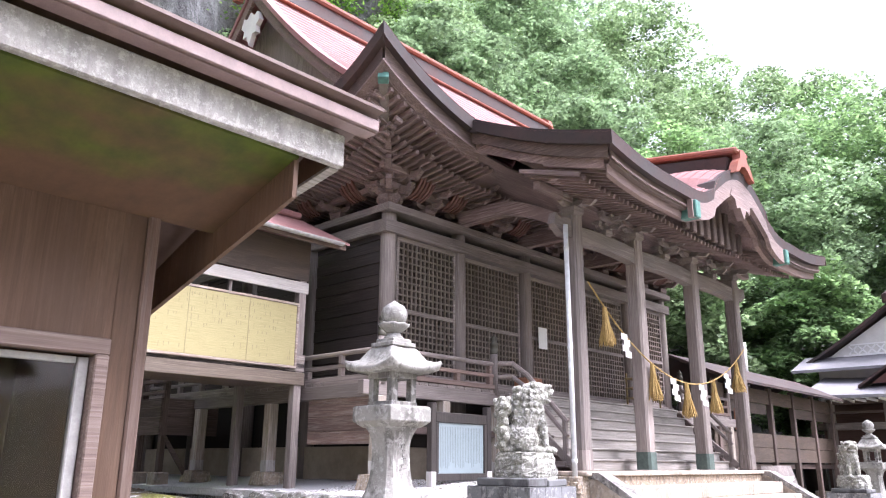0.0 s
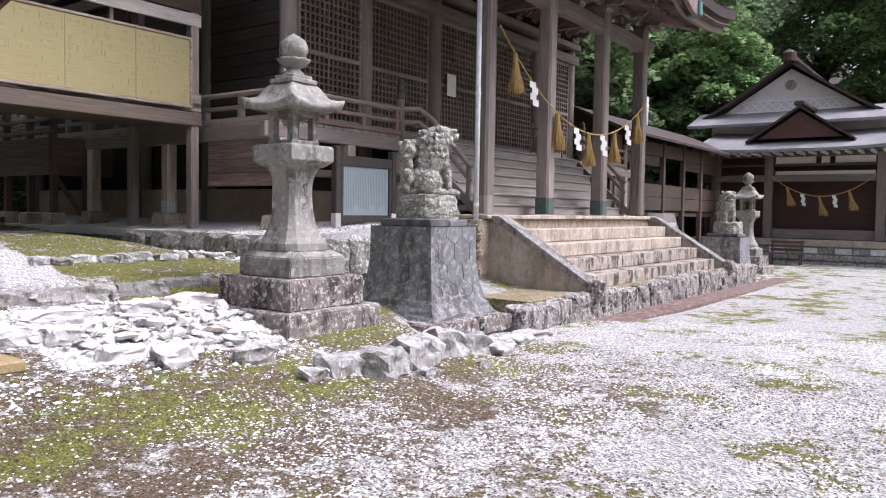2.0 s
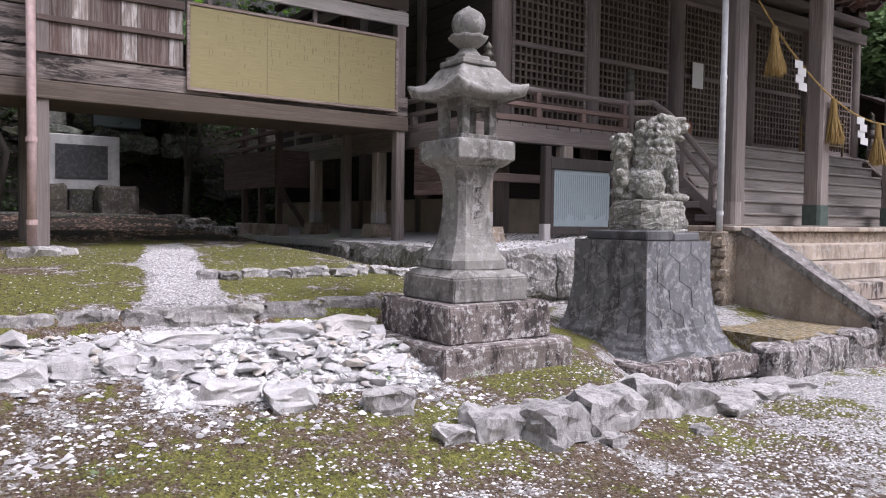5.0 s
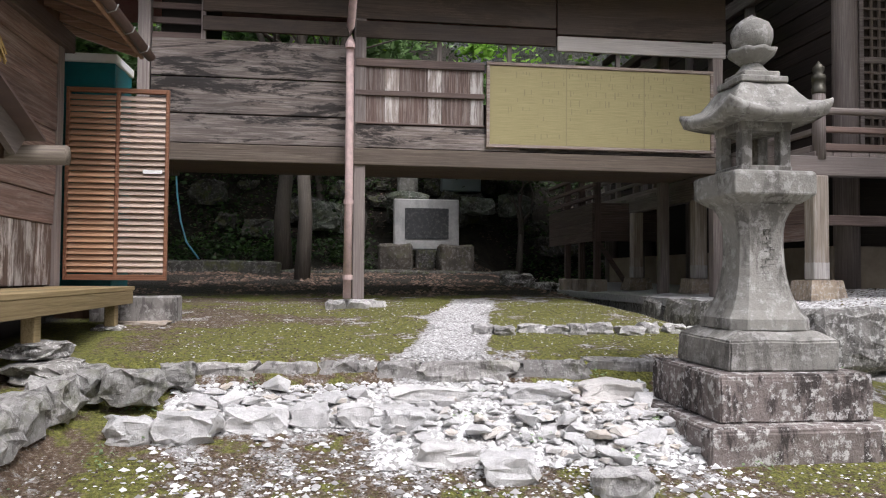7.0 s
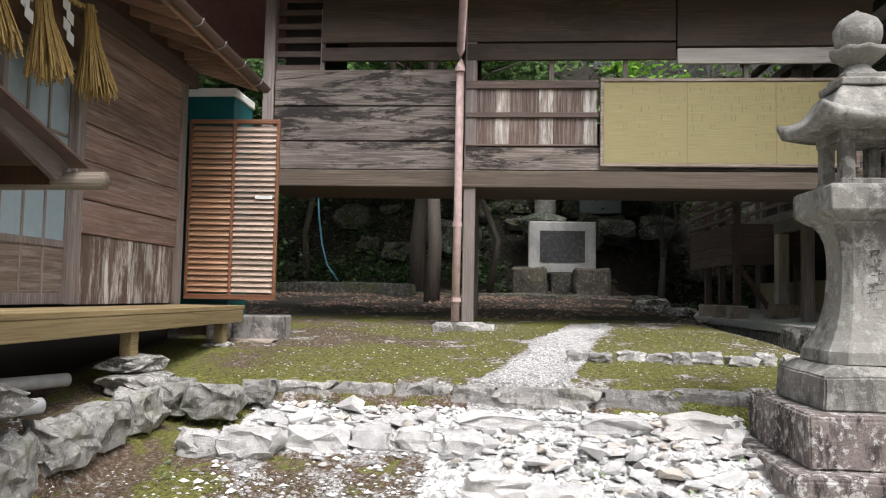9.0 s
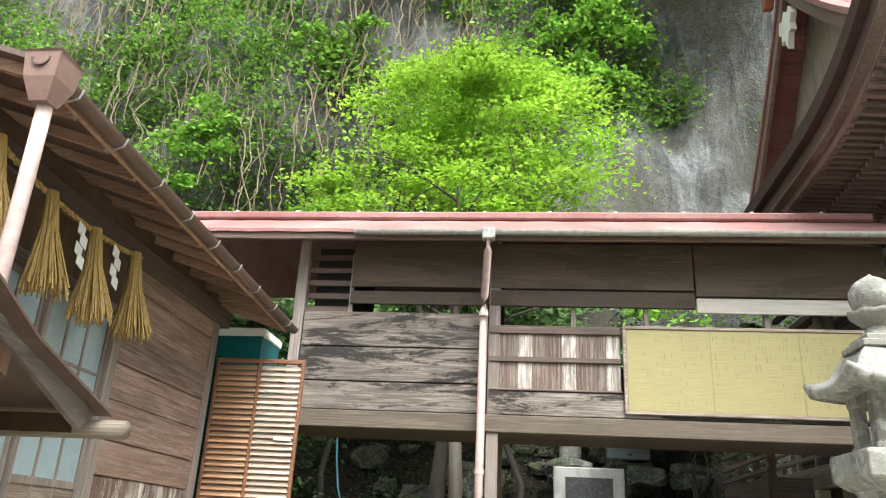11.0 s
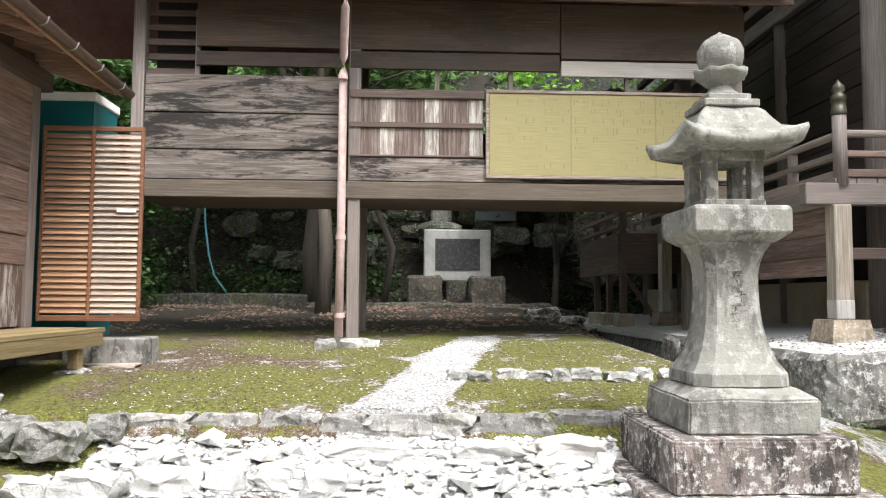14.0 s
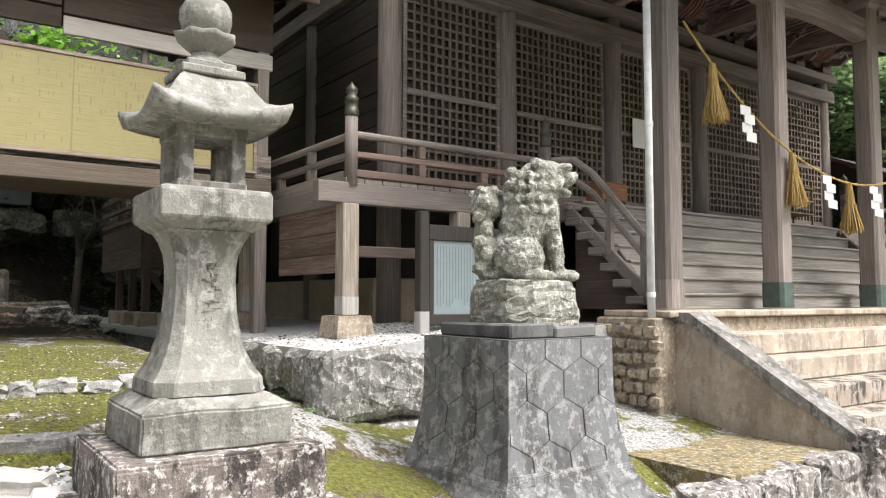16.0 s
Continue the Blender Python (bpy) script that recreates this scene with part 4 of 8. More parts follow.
for y in PIL_Y:
    cluster((WALL_X, y, 6.46), (1, 0, 0), 0.95, hall, eave_y)
    if y == PIL_Y[0]:
        cluster((WALL_X, y, 6.46), (1, -1, 0), 1.1, hall, eave_y)
for a, b in zip(PIL_Y, PIL_Y[1:]):
    cluster((WALL_X, (a + b) / 2, 6.46), (1, 0, 0), 0.75, hall, eave_y)
for x in (-12.4, -13.9, -15.4):
    cluster((x, 10.1, 6.46), (0, -1, 0), 0.85, hall, eave_x)
for z, out in ((6.75, 0.25), (7.0, 0.5), (7.2, 0.75)):
    bm = B()
    box(bm, WALL_X + out - 0.07, WALL_X + out + 0.07, 9.9 - out, 21.7 + out, z, z + 0.13, 0.01)
    part("purlin", bm, eave_y, hall)
    bm = B()
    box(bm, -20, WALL_X + out, 10.1 - out - 0.07, 10.1 - out + 0.07, z + 0.003, z + 0.133, 0.01)
    part("purlin", bm, eave_x, hall)

# curved ribs between the bracket sets
bm = B()
loft(bm, [[(a, -0.028, b), (a, 0.028, b), (a - 0.05, 0.028, b + 0.03), (a - 0.05, -0.028, b + 0.03)] for a, b in ((0.0, 0.0), (0.16, 0.05), (0.3, 0.14), (0.4, 0.27), (0.44, 0.42))])
rib = proto("eave_rib", bm, red_rib, hall)
spots = []
for a, b in zip(PIL_Y, PIL_Y[1:]):
    for c in ((a * 3 + b) / 4, (a + 3 * b) / 4):
        spots += [Matrix.Translation((WALL_X + 0.18, c + 0.095 * k, 6.68)) for k in range(-2, 3)]
for x in (-11.6, -13.1, -14.6):
    spots += [Matrix.Translation((x + 0.095 * k, 9.92, 6.68)) @ Matrix.Rotation(-math.pi / 2, 4, "Z") for k in range(-2, 3)]
for k, m in enumerate(spots):
    if k:
        piece("eave_rib", rib, hall, m)
    else:
        rib.matrix_basis = Matrix.Translation(-at_world(hall)) @ m

# ---- the porch ----
POST_X, POST_Y = -7.78, [12.1, 14.45, 17.12, 19.5]
PE_X, PE_Y0, PE_Y1, PE_Z = -5.85, 10.4, 21.2, 6.5


def bell(y):
    """The rise of the cusped gable over the middle of the porch."""
    s = abs(y - AXIS) / 2.75
    if s >= 1:
        return 0.0
    return 1.05 * (0.5 + 0.5 * math.cos(math.pi * s)) ** 1.25 - 0.13 * math.sin(math.pi * s) ** 2 * (s > 0.5)


def porch():
    for y in POST_Y:
        bm = B()
        loft(bm, [square((POST_X, y), 0.15, z, cut=0.03) for z in (1.32, 3.5, 6.05)])
        part("porch_post", bm, wood_z, hall, "grey weathered square porch post")
        bm = B()
        loft(bm, [square((POST_X, y), 0.162, z, cut=0.032) for z in (1.321, 1.66)])
        part("post_shoe", bm, shoe_green if y in (14.45, 17.12) else wood_z, hall, "greenish metal post shoe" if y in (14.45, 17.12) else "")
        cluster((POST_X, y, 6.05), (1, 0, 0), 0.85, hall, wood_y, 2)
    for a, b in zip(POST_Y, POST_Y[1:]):
        bm = B()
        m = (a + b) / 2
        n = 12
        g = []
        for k in range(n + 1):
            y = a + 0.13 + (b - a - 0.26) * k / n
            arch = 0.06 * (1 - (2 * k / n - 1) ** 2)
            g.append([(POST_X - 0.1, y, 5.52 + arch), (POST_X + 0.1, y, 5.52 + arch), (POST_X + 0.1, y, 5.86 + arch * 0.6), (POST_X - 0.1, y, 5.86 + arch * 0.6)])
        loft(bm, g)
        part("porch_beam", bm, wood_y, hall, "carved rainbow beam between the posts")
        cluster((POST_X, m, 5.9), (1, 0, 0), 0.62, hall, wood_y, 2)
    for s, y in ((-1, POST_Y[0]), (1, POST_Y[-1])):
        # carved beam ends to the sides
        bm = B()
        prof = [(0.1, 5.6), (0.45, 5.58), (0.72, 5.75), (0.66, 5.98), (0.5, 5.9), (0.3, 5.97), (0.1, 5.95)]
        loft(bm, [[(POST_X - 0.08, y + s * a, b) for a, b in prof], [(POST_X + 0.08, y + s * a, b) for a, b in prof]])
        part("carved_beam_end", bm, wood_y, hall, "pale carved animal-shaped beam end")
    for y in POST_Y:
        # tie beams that bow up to the hall
        bm = B()
        g = []
        for k in range(11):
            x = POST_X + (WALL_X - POST_X) * k / 10
            z = 5.7 + 0.75 * math.sin(math.pi * min(k / 10, 0.62) / 1.24)
            g.append([(x, y - 0.09, z), (x, y + 0.09, z), (x, y + 0.09, z + 0.3), (x, y - 0.09, z + 0.3)])
        loft(bm, g)
        part("tie_beam", bm, eave_x, hall)
    for z, x in ((6.32, POST_X), (6.42, POST_X + 0.35)):
        bm = B()
        box(bm, x - 0.08, x + 0.08, PE_Y0 + 0.55, PE_Y1 - 0.55, z, z + 0.15, 0.01)
        part("purlin", bm, eave_y, hall)

    # the roof runs on from the hall's front slope
    def surface(x, y, low=0.0):
        t = (x - EAVE_X) / (PE_X - EAVE_X)
        z = EAVE_Z + 0.14 + (PE_Z - EAVE_Z - 0.14) * t - 0.10 * math.sin(math.pi * max(t, 0)) if t >= 0 else EAVE_Z + climb(-(x - EAVE_X)) + 0.1
        side = max(0.0, abs(y - AXIS) - 3.4) / 2.0
        z += 0.22 * side ** 2 * max(min(t, 1), 0)
        return z + bell(y) * float(smooth01(t, -0.2, 0.9)) - low

    g = []
    for i in range(19):
        for lip in (0, 1):
            x = -9.6 + (PE_X + 9.6) * (i + lip * 0.999) / 19
            g.append([(x, PE_Y0 + (PE_Y1 - PE_Y0) * j / 54, surface(x, PE_Y0 + (PE_Y1 - PE_Y0) * j / 54) - (0.02 if lip == 0 else 0)) for j in range(55)])
    part("porch_roof", sheet(B(), g), roof_red, hall, "red metal porch roof with a cusped gable")
    front = [(PE_X, y, surface(PE_X, y)) for y in [PE_Y0 + (PE_Y1 - PE_Y0) * j / 120 for j in range(121)]]
    eave_strip(front, (1, 0, 0), -0.03, 0.2, 0.45, "eave_edge", roof_edge)
    eave_strip([Vector(p) - Vector((0.14, 0, 0)) for p in front[2:-2]], (1, 0, 0), 0.2, 0.38, 0.18, "eave_board", brown_y)
    eave_strip([Vector(p) - Vector((0.26, 0, 0)) for p in front[3:-3]], (1, 0, 0), 0.38, 0.52, 0.12, "eave_board", eave_y)
    for y, s in ((PE_Y0, -1), (PE_Y1, 1)):
        pts = [(x, y, surface(x, y)) for x in [-9.2 + (PE_X + 9.2) * k / 40 for k in range(41)]]
        eave_strip(pts, (0, s, 0), -0.03, 0.22, 0.45, "eave_edge", roof_edge)
        eave_strip([Vector(p) - Vector((0, s * 0.14, 0)) for p in pts[:-2]], (0, s, 0), 0.22, 0.42, 0.16, "eave_board", brown_x)
        eave_strip([Vector(p) - Vector((0, s * 0.28, 0)) for p in pts[:-4]], (0, s, 0), 0.42, 0.58, 0.12, "eave_board", eave_x)
    g = [[(x, PE_Y0 + 0.2 + (PE_Y1 - PE_Y0 - 0.4) * j / 54, surface(x, PE_Y0 + 0.2 + (PE_Y1 - PE_Y0 - 0.4) * j / 54) - 0.34) for j in range(55)] for x in [-8.9 + (PE_X - 0.12 + 8.9) * k / 8 for k in range(9)]]
    part("soffit", sheet(B(), g, 0.04), eave_y, hall)
    bm = B()
    box(bm, -1.35, 0, -0.033, 0.033, -0.085, 0, 0.006)
    r = proto("rafter", bm, eave_x, hall)
    first = True
    for ins, dz in ((0.3, 0.44), (0.85, 0.60)):
        y = PE_Y0 + 0.35
        while y < PE_Y1 - 0.3:
            if abs(y - AXIS) > 1.9 or ins > 0.5:
                z = min(surface(PE_X - ins, y) - dz, surface(PE_X - ins, y) - bell(y) - dz) if ins > 0.5 else surface(PE_X - ins, y) - dz
                m = Matrix.Translation((PE_X - ins, y, z)) @ Matrix.Rotation(radians(17), 4, "Y")
                if first:
                    r.matrix_basis, first = Matrix.Translation(-at_world(hall)) @ m, False
                else:
                    piece("rafter", r, hall, m)
            y += 0.165
    # the cusped gable: bargeboard, pendant, carved panel and its ridge
    ys = [AXIS - 2.5 + 5.0 * k / 40 for k in range(41)]
    bm = B()
    loft(bm, [[(PE_X - 0.02, y, surface(PE_X, y) - 0.2), (PE_X - 0.12, y, surface(PE_X, y) - 0.2), (PE_X - 0.12, y, surface(PE_X, y) - 0.55), (PE_X - 0.02, y, surface(PE_X, y) - 0.55)] for y in ys])
    part("cusped_bargeboard", bm, eave_y, hall, "curved cusped bargeboard")
    bm = B()
    prof = [(0, 0.05), (0.22, -0.02), (0.5, 0.0), (0.62, -0.16), (0.4, -0.2), (0.34, -0.4), (0.16, -0.34), (0, -0.58)]
    ring = prof + [(-a, b) for a, b in prof[-2:0:-1]]
    loft(bm, [[(PE_X + 0.0, AXIS + a, 7.05 + b) for a, b in ring], [(PE_X - 0.16, AXIS + a, 7.05 + b) for a, b in ring]])
    part("gable_pendant", bm, eave_y, hall, "carved pendant under the cusped gable")
    for k in range(9):
        bm = B()
        y = AXIS - 1.35 + 2.7 * k / 8
        box(bm, PE_X - 0.75, PE_X - 0.65, y - 0.09, y + 0.09, 6.1, 6.2 + bell(y) * 0.85, 0.02)
        part("gable_rib", bm, brown_y, hall)
    for s in (-1, 1):
        bm = B()
        box(bm, PE_X - 0.3, PE_X + 0.04, AXIS + s * 2.35 - 0.1, AXIS + s * 2.35 + 0.1, 5.95, 6.3, 0.02)
        part("beam_cap", bm, verdigris, hall)
    bm = B()
    beam(bm, (PE_X - 0.15, AXIS, 7.72), (-11.2, AXIS, 8.55), 0.5, 0.36, 0.03)
    part("porch_ridge_box", bm, roof_edge, hall)
    bm = B()
    beam(bm, (PE_X + 0.1, AXIS, 7.98), (-11.2, AXIS, 8.8), 0.66, 0.13, 0.04)
    part("ridge_cap", bm, ridge_orange, hall, "orange metal ridge cap")
    bm = B()
    pts = [(0, 0.3), (0.14, 0.26), (0.18, 0.06), (0.32, -0.05), (0.5, -0.34), (0.34, -0.3), (0.16, -0.14), (0, -0.1)]
    ring = pts + [(-a, b) for a, b in pts[-2:0:-1]]
    loft(bm, [[(PE_X + 0.12, AXIS + a, 7.75 + b) for a, b in ring], [(PE_X - 0.06, AXIS + a, 7.75 + b) for a, b in ring]])
    part("ridge_ornament", bm, ridge_orange, hall)


porch()

# ---- veranda and wooden stair ----
VX, VY0, VY1 = -9.5, 8.72, 22.9


def veranda():
    t = thing("veranda", (-10, AXIS, 1.1), "weathered wooden veranda with red-tinged rails round the hall", "veranda")
    for x0, x1, y0, y1, m in ((-11.0, VX, VY0, VY1, wood_x), (-20.5, -11.0, VY0, 9.9, wood_y), (-20.5, -11.0, 21.7, VY1, wood_y)):
        n = int(((y1 - y0) if m is wood_x else (x1 - x0)) / 0.24)
        for i in range(n):
            bm = B()
            if m is wood_x:
                box(bm, x0, x1, y0 + (y1 - y0) * i / n + 0.004, y0 + (y1 - y0) * (i + 1) / n - 0.004, FLOOR - 0.06, FLOOR, 0.006)
            else:
                box(bm, x0 + (x1 - x0) * i / n + 0.004, x0 + (x1 - x0) * (i + 1) / n - 0.004, y0, y1, FLOOR - 0.06, FLOOR, 0.006)
            part("floor_board", bm, m, t)
    for a, b, c, d, m in ((VX - 0.12, VX + 0.02, VY0 - 0.35, VY1 + 0.3, wood_y), (-20.5, VX - 0.12, VY0 - 0.02, VY0 + 0.12, wood_x)):
        bm = B()
        box(bm, a, b, c, d, FLOOR - 0.30, FLOOR - 0.061, 0.01)
        part("edge_beam", bm, m, t)
    # posts on stones
    for x, y in [(VX - 0.05, y) for y in (VY0 + 0.05, 10.35, 11.9, 19.7, 21.2, 22.8)] + [(-12.6, VY0 + 0.05), (-15.2, VY0 + 0.05)]:
        p = thing_part("veranda_post", (x, y, 1.1), t)
        bm = B()
        box(bm, x - 0.1, x + 0.1, y - 0.1, y + 0.1, 1.24, FLOOR - 0.3, 0.012)
        part("post", bm, bleached, p, "bleached weathered post")
        bm = B()
        box(bm, x - 0.103, x + 0.103, y - 0.103, y + 0.103, 1.241, 1.46, 0.012)
        part("post_foot", bm, pale_foot, p, "white weathered post foot")
        bm = B()
        loft(bm, [square((x, y), 0.24, 1.0), square((x, y), 0.2, 1.24)])
        part("post_stone", bm, rust_stone, p)
    # planks that close the side under the floor
    z = 1.72
    for h in (0.22, 0.25, 0.24, 0.2):
        bm = B()
        box(bm, -11.4, VX - 0.16, VY0 + 0.02, VY0 + 0.06, z + 0.004, z + h, 0.006)
        part("skirt_plank", bm, plank_x, t)
        z += h
    bm = B()
    box(bm, VX - 0.09, VX - 0.03, VY0 + 0.15, 11.9, 1.9, 2.03, 0.01)
    part("rail_beam", bm, brown_y, t)
    # rails
    def rail(p, q, z, w, h, m):
        bm = B()
        beam(bm, (*p, z), (*q, z), w, h, 0.01)
        part("rail", bm, m, t)
    runs = [((VX - 0.03, VY0 + 0.08), (VX - 0.03, 11.75)), ((VX - 0.03, 19.85), (VX - 0.03, VY1 - 0.08)), ((VX - 0.15, VY0 + 0.1), (-19.5, VY0 + 0.1))]
    for p, q in runs:
        m = wood_y if p[0] == q[0] else wood_x
        mr = red_wood if p[0] == q[0] else wood_x
        rail(p, q, FLOOR + 0.05, 0.11, 0.09, mr)
        rail(p, q, FLOOR + 0.27, 0.08, 0.07, mr)
        bm = B()
        tube(bm, [(*p, FLOOR + 0.5), (*q, FLOOR + 0.5)], 0.045, 10)
        part("hand_rail", bm, m, t)
        L = math.dist(p, q)
        k = 1
        while k * 0.95 < L:
            x, y = p[0] + (q[0] - p[0]) * k * 0.95 / L, p[1] + (q[1] - p[1]) * k * 0.95 / L
            bm = B()
            box(bm, x - 0.05, x + 0.05, y - 0.05, y + 0.05, FLOOR + 0.09, FLOOR + 0.235, 0.008)
            if k % 2:
                box(bm, x - 0.045, x + 0.045, y - 0.045, y + 0.045, FLOOR + 0.305, FLOOR + 0.46, 0.008)
            part("rail_block", bm, mr, t)
            k += 1
    for x, y in ((VX - 0.03, VY0 + 0.08), (VX - 0.03, 11.8), (VX - 0.03, 19.8), (VX - 0.03, VY1 - 0.08)):
        p = thing_part("newel_post", (x, y, FLOOR), t)
        bm = B()
        lathe(bm, (x, y), [(0.075, FLOOR - 0.1), (0.075, FLOOR + 0.72)], 14)
        part("newel", bm, wood_z, p, smooth=True)
        bm = B()
        lathe(bm, (x, y), [(0.08, FLOOR + 0.70), (0.082, FLOOR + 0.72), (0.082, FLOOR + 0.78), (0.076, FLOOR + 0.785), (0.076, FLOOR + 0.86), (0.082, FLOOR + 0.865), (0.082, FLOOR + 0.92), (0.05, FLOOR + 0.95), (0.07, FLOOR + 0.99), (0.065, FLOOR + 1.03), (0.02, FLOOR + 1.08), (0.004, FLOOR + 1.11)], 14)
        part("finial", bm, dark_metal, p, "dark bronze onion-shaped finial", True)


def thing_part(name, at, parent):
    ob = bpy.data.objects.new(name, None)
    scene.collection.objects.link(ob)
    ob.parent = parent
    ob.location = Vector(at) - at_world(parent)
    return ob


bleached = wood("bleached_post", "z", (0.12, 0.09, 0.068), (0.32, 0.27, 0.22), (0.55, 0.5, 0.44), 0.45, pale=0.3, flaked=(0.6, 0.58, 0.55))
pale_foot = wood("bleached_post_foot", "z", (0.2, 0.18, 0.165), (0.46, 0.44, 0.42), (0.66, 0.65, 0.63), 0.45)
veranda()


def wooden_stair():
    t = thing("wooden_stair", (-8.9, AXIS, 1.3), "grey weathered plank stair up to the veranda", "stairs")
    n, y0, y1 = 7, 12.35, 19.25
    for i in range(n):
        z = PLAT + (FLOOR - PLAT) * (i + 1) / n
        x = -8.15 - 0.21 * i
        bm = B()
        box(bm, x - 0.04, x, y0, y1, z - (FLOOR - PLAT) / n + 0.004, z - 0.045, 0.004)
        part("riser", bm, step_wood, t)
        bm = B()
        box(bm, x - 0.24, x + 0.03, y0, y1, z - 0.044, z, 0.012)
        part("tread", bm, step_wood, t)
    for y in (12.36, 19.24):
        bm = B()
        prof = [(-8.16, 1.3), (-9.52, 1.3), (-9.52, 2.7), (-9.3, 2.7), (-8.16, 1.42)]
        loft(bm, [[(x, y - 0.02, z) for x, z in prof], [(x, y + 0.02, z) for x, z in prof]])
        part("side_board", bm, brown_x, t)
    for y in (12.15, 19.45):
        for i in range(n):
            z = PLAT + (FLOOR - PLAT) * (i + 1) / n
            bm = B()
            box(bm, -8.41 - 0.21 * i, -8.12 - 0.21 * i, y - 0.07, y + 0.22 if y < AXIS else y + 0.07, z - 0.15, z - 0.046, 0.012)
            part("step_end", bm, wood_x, t)
        bm = B()
        beam(bm, (-7.98, y, 1.38), (-9.5, y, FLOOR - 0.12), 0.07, 0.16, 0.01)
        part("string_board", bm, wood_x, t)
        for h, w in ((0.36, 0.09), (0.62, 0.1)):
            bm = B()
            pts = [(-9.52, y - 0.3 if y < AXIS else y + 0.3, FLOOR + h - 0.1), (-9.35, y, FLOOR + h - 0.08), (-9.0, y, FLOOR + h - 0.32), (-8.1, y, 1.55 + h)]
            tube(bm, pts, w / 2, 8)
            part("stair_rail", bm, wood_x, t, "curved grey stair rail")
        for x, z in ((-8.15, 1.6), (-8.7, 2.1)):
            bm = B()
            box(bm, x - 0.04, x + 0.04, y - 0.04, y + 0.04, z - 0.1, z + 0.62, 0.008)
            part("baluster", bm, wood_z, t)


wooden_stair()


def offering_box():
    t = thing("offering_box", (-9.85, 13.4, FLOOR), "small reddish-brown wooden offering box on the veranda", "box")
    bm = B()
    box(bm, -10.05, -9.7, 13.1, 13.65, FLOOR + 0.1, FLOOR + 0.36, 0.01)
    part("body", bm, louver_wood, t)
    bm = B()
    for k in range(5):
        box(bm, -10.03 + 0.07 * k, -9.99 + 0.07 * k, 13.1, 13.65, FLOOR + 0.361, FLOOR + 0.38)
    part("slats", bm, louver_wood, t)
    bm = B()
    for x in (-10.03, -9.74):
        for y in (13.12, 13.6):
            box(bm, x, x + 0.03, y, y + 0.03, FLOOR, FLOOR + 0.1)
    part("legs", bm, wood_z, t)
    t = thing("offering_table", (-9.9, 18.4, FLOOR), "pale new wooden offering stand with shelves", "table")
    for z in (0.25, 0.5, 0.75):
        bm = B()
        box(bm, -10.15, -9.7, 17.9, 19.0, FLOOR + z, FLOOR + z + 0.03, 0.004)
        part("shelf", bm, deck_wood, t)
    for x in (-10.13, -9.75):
        for y in (17.92, 18.95):
            bm = B()
            box(bm, x, x + 0.04, y, y + 0.04, FLOOR, FLOOR + 0.9, 0.004)
            part("leg", bm, deck_wood, t)


offering_box()

# ---- rope with tassels and paper streamers ----


def tassel(bm, c, length, seed, spread=0.1, lean=(0, 0)):
    """A bundle of straw stalks, bound at the top."""
    rng = random.Random(seed)
    c = Vector(c)
    for k in range(120):
        a, r = rng.uniform(0, 6.28), math.sqrt(rng.random())
        top = c + Vector((0.035 * r * math.cos(a), 0.035 * r * math.sin(a), 0))
        mid = c + Vector((0.062 * r * math.cos(a) + lean[0] * 0.4, 0.062 * r * math.sin(a) + lean[1] * 0.4, -0.4 * length))
        end = c + Vector((spread * r * math.cos(a) + lean[0], spread * r * math.sin(a) + lean[1], -length * rng.uniform(0.86, 1.05)))
        tube(bm, [top, mid, end], [0.009, 0.010, 0.007], 4)


def streamer(bm, c, face, h=0.42, w=0.12):
    """A folded zigzag paper streamer."""
    f = Vector(face).normalized()
    s = Vector((-f.y, f.x, 0))
    c = Vector(c)
    off = 0.0
    for k in range(4):
        z0 = -h * k / 4
        a = c + s * off + f * (0.012 * (k % 2))
        p = [a + s * (-w / 2) + Vector((0, 0, z0)), a + s * (w / 2) + Vector((0, 0, z0 - 0.03)), a + s * (w / 2) + Vector((0, 0, z0 - h / 4 - 0.04)), a + s * (-w / 2) + Vector((0, 0, z0 - h / 4 - 0.01))]
        q = [v + f * 0.004 for v in p]
        loft(bm, [p, q])
        off += w * (0.35 if k % 2 == 0 else -0.2)


def rope(name_label, pts, tassels, papers, length, face, r=0.016, paper_size=0.46):
    mid = pts[len(pts) // 2]
    t = thing("sacred_rope", mid, name_label, "rope")
    # two twisted strands
    bm = B()
    P = [Vector(p) for p in pts]
    for ph in (0, math.pi):
        line = []
        N = 70
        for k in range(N + 1):
            u = k / N * (len(P) - 1)
            i = min(int(u), len(P) - 2)
            p = P[i].lerp(P[i + 1], u - i)
            line.append(p + Vector((0, math.cos(k * 1.5 + ph), math.sin(k * 1.5 + ph))) * r * 0.7)
        tube(bm, line, r, 5)
    part("cord", bm, straw_mat, t)
    for k, (c, lean) in enumerate(tassels):
        bm = B()
        tassel(bm, c, length, k, 0.14 * length / 0.6, lean)
        part("straw_tassel", bm, straw_mat, t, "golden straw tassel")
    for c in papers:
        bm = B()
        streamer(bm, c, face, paper_size, paper_size * 0.3)
        part("paper_streamer", bm, paper, t, "white zigzag paper streamer")


def sag(y, y0, z0, y1, z1, dip):
    u = (y - y0) / (y1 - y0)
    return z0 + (z1 - z0) * u - dip * 4 * u * (1 - u)


